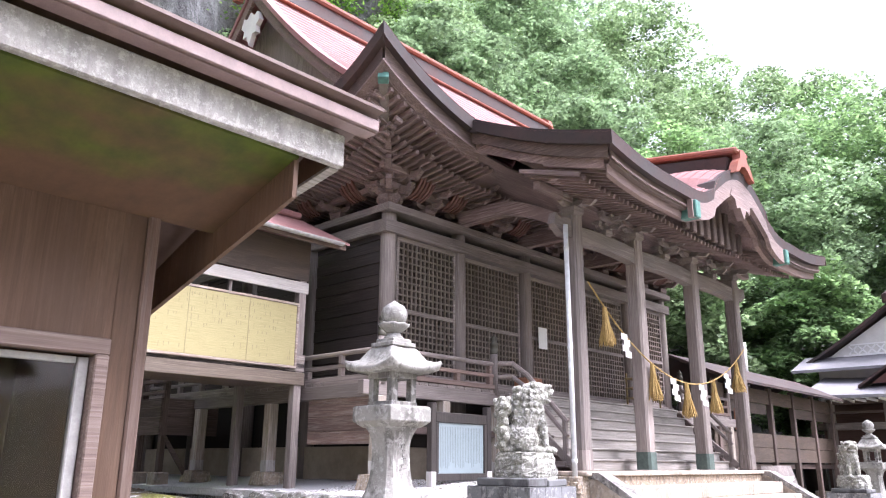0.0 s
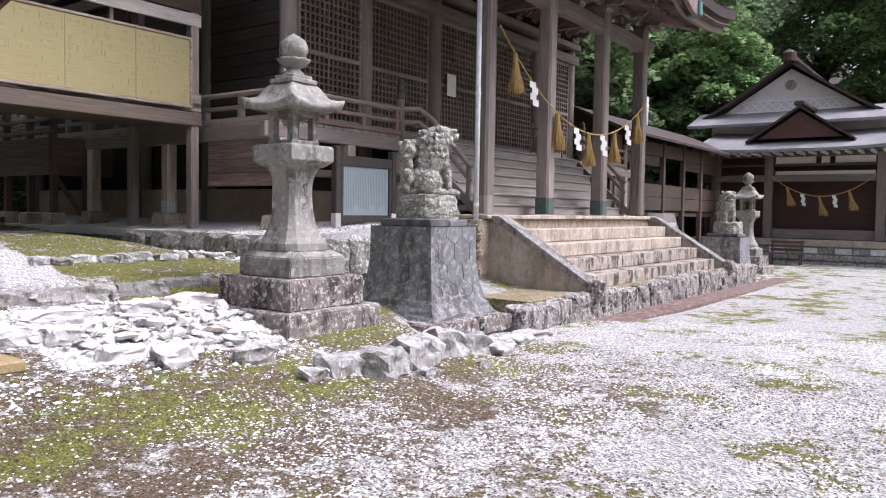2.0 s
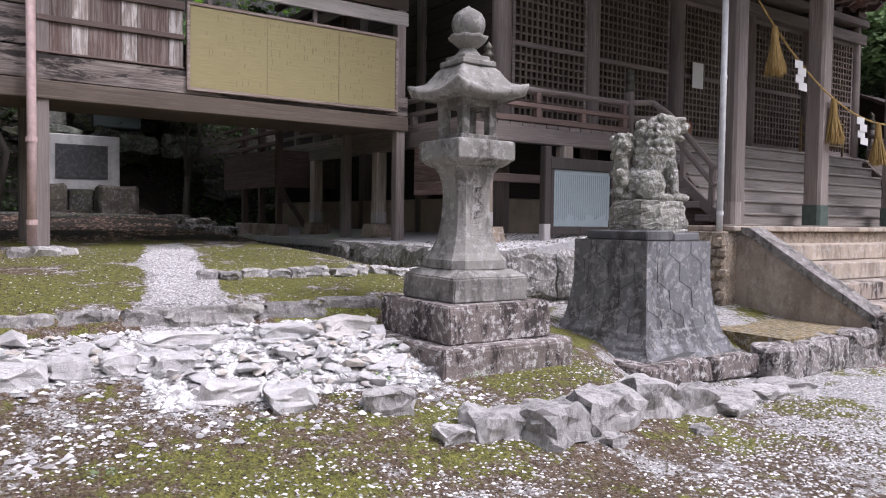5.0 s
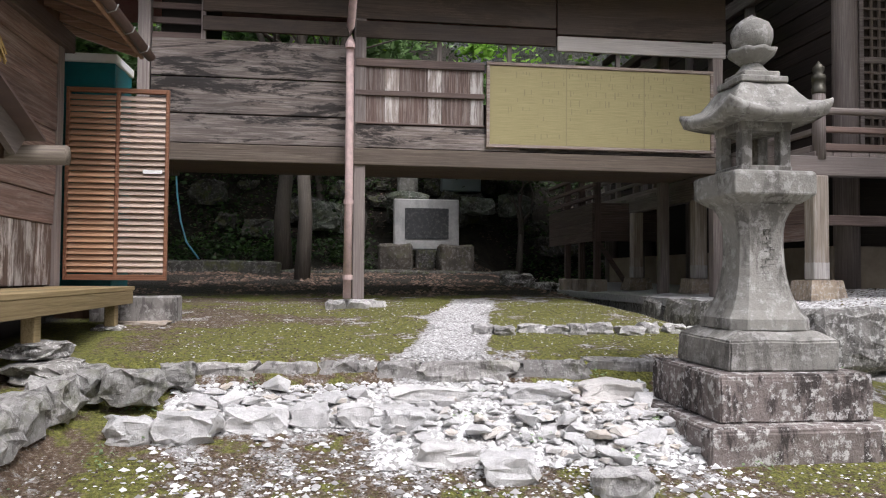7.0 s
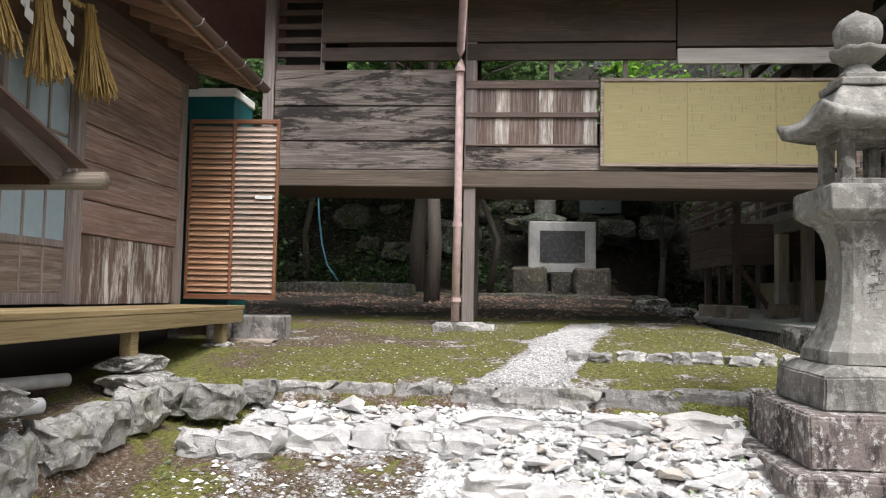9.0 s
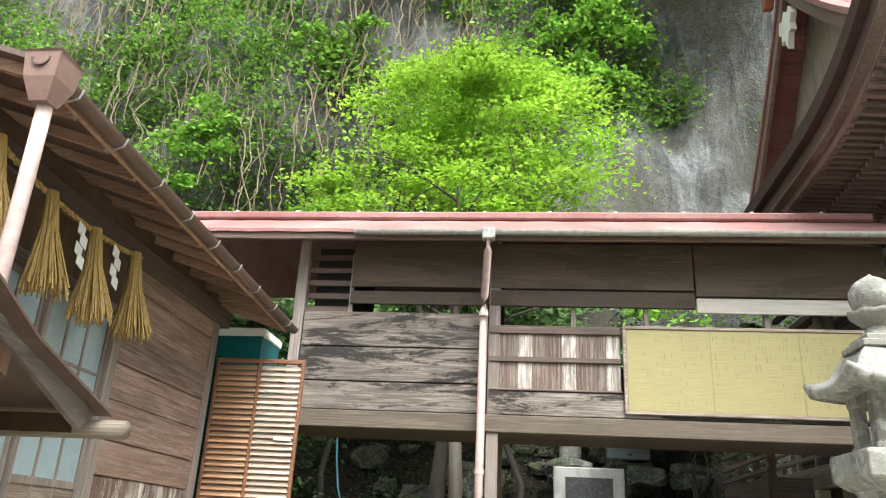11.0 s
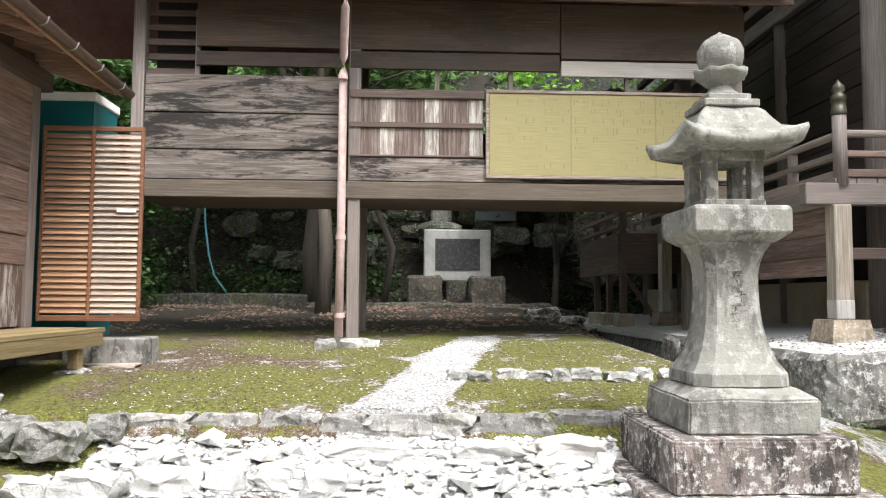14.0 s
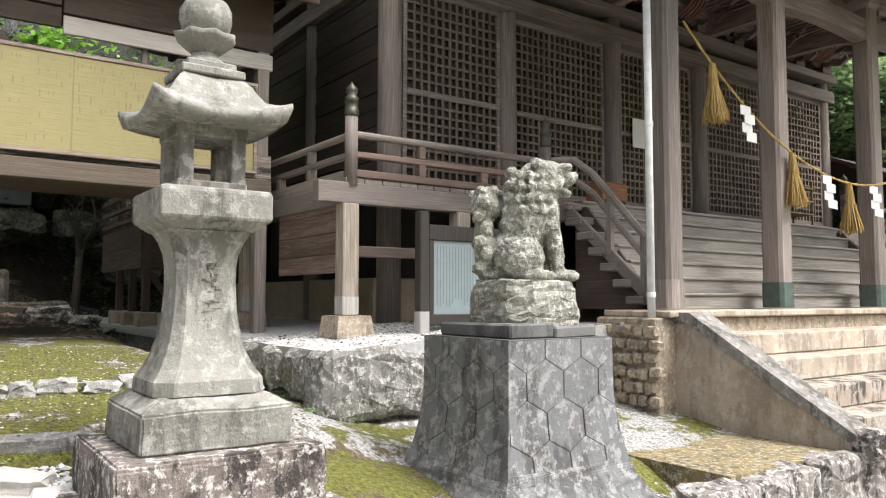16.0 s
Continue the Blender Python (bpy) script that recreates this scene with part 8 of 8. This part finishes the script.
def cliff():
    """A steep rock face behind the buildings, with ledges."""
    ny, nz = 130, 90
    P = np.zeros((ny, nz, 3))
    for i in range(ny):
        y = -45 + 105 * i / (ny - 1)
        for j in range(nz):
            z = 4.0 + 38 * j / (nz - 1)
            v = Vector((0, y * 0.11, z * 0.07))
            d = 3.2 * noise.noise(v) + 1.4 * noise.noise(Vector((3, y * 0.35, z * 0.2))) + 0.5 * noise.noise(Vector((5, y * 1.1, z * 0.45)))
            x = -29.2 - 0.06 * z + d - 0.006 * max(0, y - 14) ** 2 - 0.004 * max(0, -10 - y) ** 2
            P[i, j] = (x, y, z)
    idx = np.arange(ny * nz).reshape(ny, nz)
    f = np.stack([idx[:-1, :-1], idx[1:, :-1], idx[1:, 1:], idx[:-1, 1:]], -1).reshape(-1, 4)
    ob = new("cliff", array_mesh("cliff", P.reshape(-1, 3), f, cliff_rock, True))
    tagged(ob, "steep grey rock cliff overgrown with vines and shrubs", "cliff", kind="structure")
    # shrubs and creepers that cling to it
    rng = np.random.default_rng(9)
    pts, dry = [], []
    for k in range(3800):
        i, j = rng.integers(0, ny - 1), int(nz * rng.random() ** 0.85) % nz
        y, z = P[i, j, 1], P[i, j, 2]
        dens = noise.noise(Vector((y * 0.13, z * 0.11, 9))) + 0.35 * noise.noise(Vector((y * 0.5, z * 0.4, 3)))
        if dens < -0.3 + (0.42 if 6.5 < y < 14 and z < 19 else 0) + (0.16 if y < 1.5 else 0) + (0.18 if y > 5 and z < 27 else 0):
            continue
        r = rng.uniform(0.5, 1.7)
        n = int(85 * r)
        q = rng.normal(size=(n, 3)) * np.array([0.35, 0.6, 0.5]) * r
        q[:, 2] -= 0.25 * q[:, 0] ** 2
        pts.append(P[i, j] + q + np.array([0.35 * r, 0, 0]))
    pts = np.concatenate(pts)
    ob = new("cliff_shrubs", make_leaves("cliff_shrubs", pts, 0.26, leaf_cliff, 5, 1.0))
    tagged(ob, "green shrubs and creepers clinging to the cliff", "shrubs", kind="stuff")
    pts = []
    for k in range(420):
        i, j = rng.integers(int(ny * 0.3), int(ny * 0.52)), rng.integers(int(nz * 0.12), int(nz * 0.7))
        y, z = P[i, j, 1], P[i, j, 2]
        if noise.noise(Vector((y * 0.22, z * 0.2, 21))) < (0.06 if y > -4 else 0.3):
            continue
        r = rng.uniform(0.5, 1.2)
        q = rng.normal(size=(130, 3)) * np.array([0.3, 0.75, 0.3]) * r
        q[:, 2] -= 0.3 * q[:, 1] ** 2
        pts.append(P[i, j] + q + np.array([1.3, 0, 0]))
    ob = new("cliff_sprays", make_leaves("cliff_sprays", np.concatenate(pts), 0.3, leaf_spray, 15, 0.7))
    tagged(ob, "bright sunlit leaf sprays hanging from the cliff", "shrubs", kind="stuff")
    # hanging vines
    bm = B()
    r2 = random.Random(6)
    for k in range(900):
        i, j = r2.randrange(int(ny * 0.12), int(ny * 0.48)), r2.randrange(int(nz * 0.2), int(nz * 0.75))
        p = Vector(P[i, j]) + Vector((0.9, 0, 0))
        line = [p]
        for s in range(6):
            p = p + Vector((r2.gauss(0.02, 0.1), r2.gauss(0, 0.2), -r2.uniform(0.35, 0.9)))
            line.append(p)
        tube(bm, line, r2.uniform(0.012, 0.034), 4)
    single("hanging_vines", bm, vine_mat, "dry tangled vines hanging down the cliff", "vines", (-26, 0, 10), kind="stuff")


cliff()


def maple():
    at = Vector((-17.6, 2.2, 0.85))
    t = thing("maple_tree", at, "bright yellow-green maple with layered sprays of leaves", "tree")
    rng, nr = random.Random(77), np.random.default_rng(77)
    bm = B()
    tips = []
    for k in range(5):
        a = k * 1.26
        d = Vector((0.3 * math.cos(a), 0.42 * math.sin(a), 1)).normalized()
        p = at + Vector((0, 0, 3.2))
        tube(bm, [p, p + d * 2.2, p + d * 4.6 + Vector((0, 0, 0.3))], [0.11, 0.075, 0.04], 7)
        for m in range(9):
            q = p + d * rng.uniform(1.6, 4.6)
            e = q + Vector((rng.gauss(0, 1.0), rng.gauss(0, 1.5), rng.uniform(0.3, 1.7)))
            tube(bm, [q, q.lerp(e, 0.5) + Vector((0, 0, 0.2)), e], [0.035, 0.025, 0.012], 5)
            tips.append(e)
    tube(bm, [at - Vector((0, 0, 0.4)), at + Vector((0.05, 0.1, 1.6)), at + Vector((0, 0, 3.3))], [0.2, 0.15, 0.13], 9)
    part("trunk", bm, bark, t, smooth=True)
    sprays = []
    for k in range(88):
        u = nr.uniform(-1, 1)
        a = nr.uniform(0, 2 * np.pi)
        v = nr.uniform(0, 1) ** 0.5
        z = 7.1 + 6.0 * (0.5 + 0.5 * u)
        w = 3.9 * math.sqrt(max(0.05, 1 - max(u, -0.35 + 0.2 * u) ** 2)) * (0.85 + 0.25 * nr.random())
        sprays.append((at.x + 0.62 * w * v * math.cos(a), at.y + w * v * math.sin(a), z - 0.3 * v))
    pts = []
    for c in sprays:
        n = 330
        r = nr.uniform(0.55, 1.15)
        q = nr.normal(size=(n, 3)) * np.array([0.55, 0.6, 0.045]) * r
        q[:, 2] -= 0.13 * (q[:, 0] ** 2 + q[:, 1] ** 2)
        pts.append(np.array(c) + q)
    me = make_leaves("crown", np.concatenate(pts), 0.14, leaf_maple, 3, 0.3)
    me.transform(Matrix.Translation(-at))
    cr = new("crown", me)
    cr.parent = t


maple()


def undergrowth():
    rng = np.random.default_rng(14)
    pts = []
    for k in range(480):
        x, y = rng.uniform(-29, -21.0), rng.uniform(-5, 12)
        if abs(y - 6.1) < 2.0 and x > -23.7:
            continue
        z = float(ground_z(x, y))
        n = rng.integers(40, 130)
        q = rng.normal(size=(n, 3)) * np.array([0.3, 0.35, 0.2]) + np.array([0, 0, 0.3])
        pts.append(np.array([x, y, z]) + q)
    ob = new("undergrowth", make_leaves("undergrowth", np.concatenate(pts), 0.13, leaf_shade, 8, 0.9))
    tagged(ob, "low green plants on the shaded slope", "plants", kind="stuff")
    pts = []
    for k in range(130):
        x, y = rng.uniform(-20.5, -16.0), rng.uniform(-7.5, -1.6)
        z = 0.9 + rng.uniform(0, 1) ** 0.7 * 4.6
        pts.append(np.array([x, y, z]) + rng.normal(size=(110, 3)) * np.array([0.4, 0.4, 0.3]))
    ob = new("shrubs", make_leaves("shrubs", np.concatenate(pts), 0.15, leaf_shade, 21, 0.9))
    tagged(ob, "dense green shrubs behind the end of the corridor", "shrubs", kind="stuff")
    pts = []
    for k in range(60):
        x, y = rng.uniform(-7.3, -4.5), rng.uniform(1.2, 8)
        if rng.random() < 0.4:
            x, y = rng.uniform(-9.5, -8), rng.uniform(7.6, 8.2)
        z = float(ground_z(x, y))
        q = rng.normal(size=(14, 3)) * np.array([0.05, 0.05, 0.015]) + np.array([0, 0, 0.03])
        pts.append(np.array([x, y, z]) + q)
    ob = new("small_weeds", make_leaves("small_weeds", np.concatenate(pts), 0.035, leaf_tree, 12, 0.5))
    tagged(ob, "tiny green weeds between the stones", "weeds", kind="stuff")
    for k, (y, x, lean) in enumerate(((1.6, -20.9, 0.05), (3.4, -20.6, -0.25), (-1.5, -21.5, 0.1))):
        bm = B()
        z = float(ground_z(x, y))
        tube(bm, [(x, y, z - 0.2), (x + 0.1, y - lean, z + 1.4), (x, y + lean * 2, z + 3.2), (x - 0.2, y + lean * 4, z + 6.5)], [0.26, 0.2, 0.17, 0.12] if k == 0 else [0.1, 0.08, 0.07, 0.05], 9)
        single("bare_tree", bm, bark, "mossy bare leaning tree in the shade behind the corridor", "bare tree", (x, y, z), "bare trees behind the corridor", smooth=True)
    bm = B()
    tube(bm, [(-19.9, -0.95, 4.6), (-19.9, -0.86, 3.2), (-19.85, -0.75, 2.5), (-19.8, -0.6, 2.0), (-19.75, -0.3, 1.6)], 0.022, 8)
    single("garden_hose", bm, blue_hose, "blue plastic hose hanging behind the corridor", "hose", (-19.2, -1.2, 0.9), smooth=True)


undergrowth()

# ---- the building at the far side of the yard ----


def far_building():
    t = thing("far_hall", (-7, 36, -0.5), "low wooden hall with a white gable and grey metal roofs", "building")
    Y = 33.0
    # platform of stone with a pale coping
    bm = B()
    box(bm, -10.5, -2.1, Y, Y + 11, -0.6, 0.38)
    part("platform", bm, wall_stone, t)
    for k in range(14):
        bm = B()
        box(bm, -10.5 + 0.6 * k + 0.01, -10.5 + 0.6 * (k + 1) - 0.01, Y - 0.07, Y + 0.2, -0.08, 0.16, 0.02)
        part("facing_block", bm, rubble_stone if k % 2 else wall_stone, t)
    for z0, z1, o in ((0.2, 0.46, 0.12), (-0.34, -0.12, 0.1), (-0.62, -0.4, 0.1)):
        bm = B()
        box(bm, -10.6, -2.0, Y - o, Y + 0.3, z0, z1, 0.02)
        part("coping", bm, concrete if z0 > 0 else wall_stone, t)
    # posts and dark front
    for x in (-9.9, -7.75, -3.68):
        bm = B()
        box(bm, x - 0.16, x + 0.16, Y + 0.5, Y + 0.82, 0.46, 3.9, 0.02)
        part("post", bm, wood_z, t)
    bm = B()
    box(bm, -10.5, -3.6, Y + 1.6, Y + 1.7, 0.46, 3.9)
    part("back_wall", bm, dark_front, t)
    bm = B()
    box(bm, -7.7, -3.8, Y + 0.9, Y + 1.5, 0.46, 0.85, 0.02)
    part("step_board", bm, wood_x, t)
    for z0, z1, m in ((2.78, 3.05, wood_x), (3.42, 3.5, brown_x), (3.78, 3.98, brown_x)):
        bm = B()
        box(bm, -10.4, -3.4, Y + 0.55, Y + 0.8, z0, z1, 0.01)
        part("lintel", bm, m, t)
    for x0, x1, z0, z1 in ((-7.5, -6.0, 3.5, 3.78), (-5.8, -5.5, 3.5, 3.78), (-5.3, -3.9, 3.5, 3.78), (-7.5, -3.9, 3.05, 3.2)):
        bm = B()
        box(bm, x0, x1, Y + 0.62, Y + 0.7, z0, z1)
        part("plaster_panel", bm, plaster, t)
    # right wing with a white panel
    bm = B()
    box(bm, -3.5, 1.5, Y + 1.0, Y + 8, -0.1, 3.6)
    part("wing_wall", bm, mud_plaster, t)
    bm = B()
    box(bm, -3.2, -2.0, Y + 0.93, Y + 0.99, 1.5, 3.0, 0.01)
    part("white_panel", bm, plaster, t)
    bm = B()
    box(bm, -3.3, -1.8, Y + 0.9, Y + 0.98, 0.46, 1.48, 0.01)
    part("wainscot", bm, brown_board, t)
    for x in (-1.75, -0.4, 1.3):
        bm = B()
        box(bm, x - 0.08, x + 0.08, Y + 0.85, Y + 1.0, -0.1, 3.5, 0.01)
        part("post", bm, brown_z, t)
    bm = B()
    box(bm, -1.6, -0.5, Y + 0.92, Y + 0.98, 0.9, 2.7)
    part("window_pane", bm, frost_mat, t)

    def gable(cx, half, z0, z1, y0, y1, m, ov=0.3):
        bm = B()
        for s in (-1, 1):
            g = [[(cx + s * half * (1 - u), y, z0 + (z1 - z0) * u ** 1.12) for y in (y0 - ov, (y0 + y1) / 2, y1)] for u in [k / 8 for k in range(9)]]
            sheet(bm, g, 0.12)
        part("roof", bm, m, t)
    # lower pent roof and its small gable
    bm = B()
    sheet(bm, [[(x, Y - 0.9 + 3.2 * u, 4.0 + 0.95 * u + 0.12 * abs((x + 6.7) / 3.7) ** 3) for x in [-10.4 + 7.4 * k / 20 for k in range(21)]] for u in (0, 0.3, 0.6, 1)], 0.12)
    part("pent_roof", bm, roof_slate, t, "blue-grey metal pent roof")
    k = -10.2
    while k < -3.1:
        bm = B()
        box(bm, k - 0.04, k + 0.04, Y - 0.8, Y + 0.7, 3.82, 3.92)
        part("rafter_end", bm, plaster, t)
        k += 0.42
    bm = B()
    loft(bm, [[(-8.1, y, 4.5), (-5.0, y, 4.5), (-6.55, y, 5.55)] for y in (Y + 0.1, Y + 0.2)])
    part("small_gable", bm, red_gable, t, "dark red latticed small gable")
    bm = B()
    for s in (-1, 1):
        sheet(bm, [[(-6.55 + s * 2.0 * (1 - u), y, 4.42 + 1.35 * u) for y in (Y - 0.1, Y + 2.5)] for u in (0, 0.5, 1)], 0.1)
    part("small_gable_roof", bm, roof_edge, t)
    bm = B()
    box(bm, -6.75, -6.35, Y - 0.12, Y + 2.5, 5.75, 5.95, 0.05)
    part("small_ridge", bm, roof_edge, t)
    # upper storey: white gable, lattice band, main roof
    bm = B()
    box(bm, -10.6, -3.0, Y + 2.2, Y + 9, 3.9, 5.6)
    part("upper_wall", bm, plaster, t)
    bm = B()
    sheet(bm, [[(x, Y + 1.2 + 2.0 * u, 5.3 + 0.75 * u) for x in (-11.4, -7, -2.3)] for u in (0, 0.5, 1)], 0.12)
    part("skirt_roof", bm, roof_slate, t)
    bm = B()
    loft(bm, [[(-10.3, y, 5.95), (-4.7, y, 5.95), (-7.5, y, 7.75)] for y in (Y + 2.9, Y + 3.0)])
    part("white_gable", bm, plaster, t, "white plastered gable")
    bm = B()
    for k in range(11):
        x = -9.3 + 0.36 * k
        for s in (-1, 1):
            beam(bm, (x - s * 0.16, Y + 2.88, 6.02), (x + s * 0.16, Y + 2.88, 6.36), 0.03, 0.06)
    box(bm, -9.7, -5.3, Y + 2.85, Y + 2.9, 5.93, 6.01)
    box(bm, -9.4, -5.6, Y + 2.85, Y + 2.9, 6.38, 6.44)
    part("gable_lattice", bm, paper, t, "white crossed gable lattice")
    bm = B()
    lathe(bm, (0, 0), [(0.22, 0), (0.22, 0.08), (0.12, 0.12)], 14)
    bm.transform(Matrix.Translation((-7.5, Y + 2.9, 7.05)) @ Matrix.Rotation(radians(90), 4, "X"))
    part("gable_crest", bm, granite, t)
    gable(-7.5, 3.6, 5.75, 8.05, Y + 2.6, Y + 11, roof_edge)
    bm = B()
    box(bm, -7.75, -7.25, Y + 2.2, Y + 11, 8.0, 8.25, 0.06)
    lathe(bm, (-7.5, Y + 2.3), [(0.3, 7.95), (0.3, 8.3), (0.1, 8.45)], 12)
    part("ridge", bm, roof_edge, t)
    # right wing roofs
    for z, y0, x0, x1 in ((3.5, Y - 0.1, -3.1, 2.2), (5.2, Y + 2.0, -2.9, 3.5)):
        bm = B()
        sheet(bm, [[(x, y0 + 2.6 * u, z + 0.9 * u) for x in (x0, (x0 + x1) / 2, x1)] for u in (0, 0.5, 1)], 0.12)
        part("wing_roof", bm, roof_slate, t)
    bm = B()
    box(bm, -2.9, 3.0, Y + 3.2, Y + 9, 3.9, 5.6)
    part("wing_upper_wall", bm, plaster, t)
    bm = B()
    for k in range(7):
        box(bm, -2.8 + 0.8 * k, -2.68 + 0.8 * k, Y + 3.12, Y + 3.19, 3.9, 5.6)
    part("wing_posts", bm, brown_z, t)
    f = lambda x: sag(x, -7.6, 3.0, -3.8, 3.05, 0.85)
    rope("straw rope with tassels before the far hall", [(-7.6 + 3.8 * k / 16, Y + 0.4, f(-7.6 + 3.8 * k / 16)) for k in range(17)], [((x, Y + 0.38, f(x)), (0.2, 0)) for x in (-7.0, -5.8, -4.75)], [(x, Y + 0.35, f(x)) for x in (-6.4, -5.25)], 0.75, (0, -1, 0))
    t = thing("garden_bench", (-6.6, 31.6, -0.5), "dark brown slatted wooden bench", "bench")
    for k in range(3):
        bm = B()
        box(bm, -7.2, -6.0, 31.5 + 0.14 * k, 31.61 + 0.14 * k, -0.09, -0.05, 0.005)
        part("seat_slat", bm, brown_x, t)
        bm = B()
        box(bm, -7.2, -6.0, 31.96, 31.99, 0.02 + 0.15 * k, 0.12 + 0.15 * k, 0.005)
        part("back_slat", bm, brown_x, t)
    for x in (-7.15, -6.1):
        for y in (31.52, 31.9):
            bm = B()
            box(bm, x, x + 0.06, y, y + 0.06, -0.5, 0.45 if y > 31.8 else -0.09, 0.004)
            part("leg", bm, brown_z, t)


dark_front = wood("dark_red_boards", "x", (0.03, 0.015, 0.012), (0.065, 0.03, 0.024), (0.11, 0.06, 0.05), 0.4)
red_gable = wood("dark_red_gable", "x", (0.05, 0.02, 0.016), (0.10, 0.04, 0.033), (0.16, 0.08, 0.065), 0.4)
far_building()


def right_corridor():
    t = thing("east_corridor", (-9.5, 26, 0.3), "dark weathered wooden corridor running to the far hall", "corridor")
    X = -9.6
    for z0, z1, y0, y1 in ((1.5, 1.95, 21.9, 33), (1.96, 2.4, 21.9, 33), (3.35, 3.8, 21.9, 33), (3.0, 3.34, 23, 26), (3.0, 3.34, 28.5, 33)):
        bm = B()
        box(bm, X - 0.04, X, y0, y1, z0 + 0.004, z1 - 0.004, 0.005)
        part("plank", bm, brown_plank, t)
    bm = B()
    box(bm, X - 0.02, X + 0.02, 23.4, 24.6, 2.45, 3.1, 0.01)
    part("red_panel", bm, louver_wood, t)
    y = 22.2
    while y < 33:
        bm = B()
        box(bm, X - 0.1, X + 0.06, y - 0.09, y + 0.09, -0.3, 3.9, 0.01)
        part("post", bm, brown_z, t)
        y += 2.1
    bm = B()
    box(bm, X - 2.4, X - 2.3, 21.9, 33, 1.5, 2.6)
    part("back_wall", bm, brown_plank, t)
    bm = B()
    box(bm, X - 2.3, X - 0.1, 21.9, 33, 1.3, 1.45)
    part("floor", bm, brown_y, t)
    bm = B()
    sheet(bm, [[(X + 0.7 - 1.95 * u, y, 3.85 + 0.85 * u) for y in (21.6, 27, 32.9)] for u in (0, 0.5, 1)], 0.08)
    sheet(bm, [[(X - 3.2 + 1.95 * u, y, 3.85 + 0.85 * u) for y in (21.6, 27, 32.9)] for u in (0, 0.5, 1)], 0.08)
    part("roof", bm, roof_edge, t)
    k = 22
    while k < 33:
        bm = B()
        beam(bm, (X + 0.65, k, 3.8), (X - 0.9, k, 4.47), 0.06, 0.08)
        part("rafter", bm, brown_x, t)
        k += 0.5
    bm = B()
    rod(bm, (-11.5, 29.5, 3.9), (-11.5, 29.5, 6.0), 0.1, 0.1, 12)
    single("flue_pipe", bm, gutter_grey, "pale metal flue pipe above the corridor roof", "pipe", (-11.5, 29.5, 3.9), smooth=True)
    for k in range(6):
        bm = B()
        beam(bm, (-9.2 + 0.08 * k, 24.6 + 0.4 * k, -0.4), (-9.5, 25.1 + 0.4 * k, 1.4), 0.22, 0.03)
        single("leaning_board", bm, wood_z, "old grey board leaning under the corridor", "board", (-9.3, 25 + 0.4 * k, -0.45), "boards leaning under the corridor")


right_corridor()
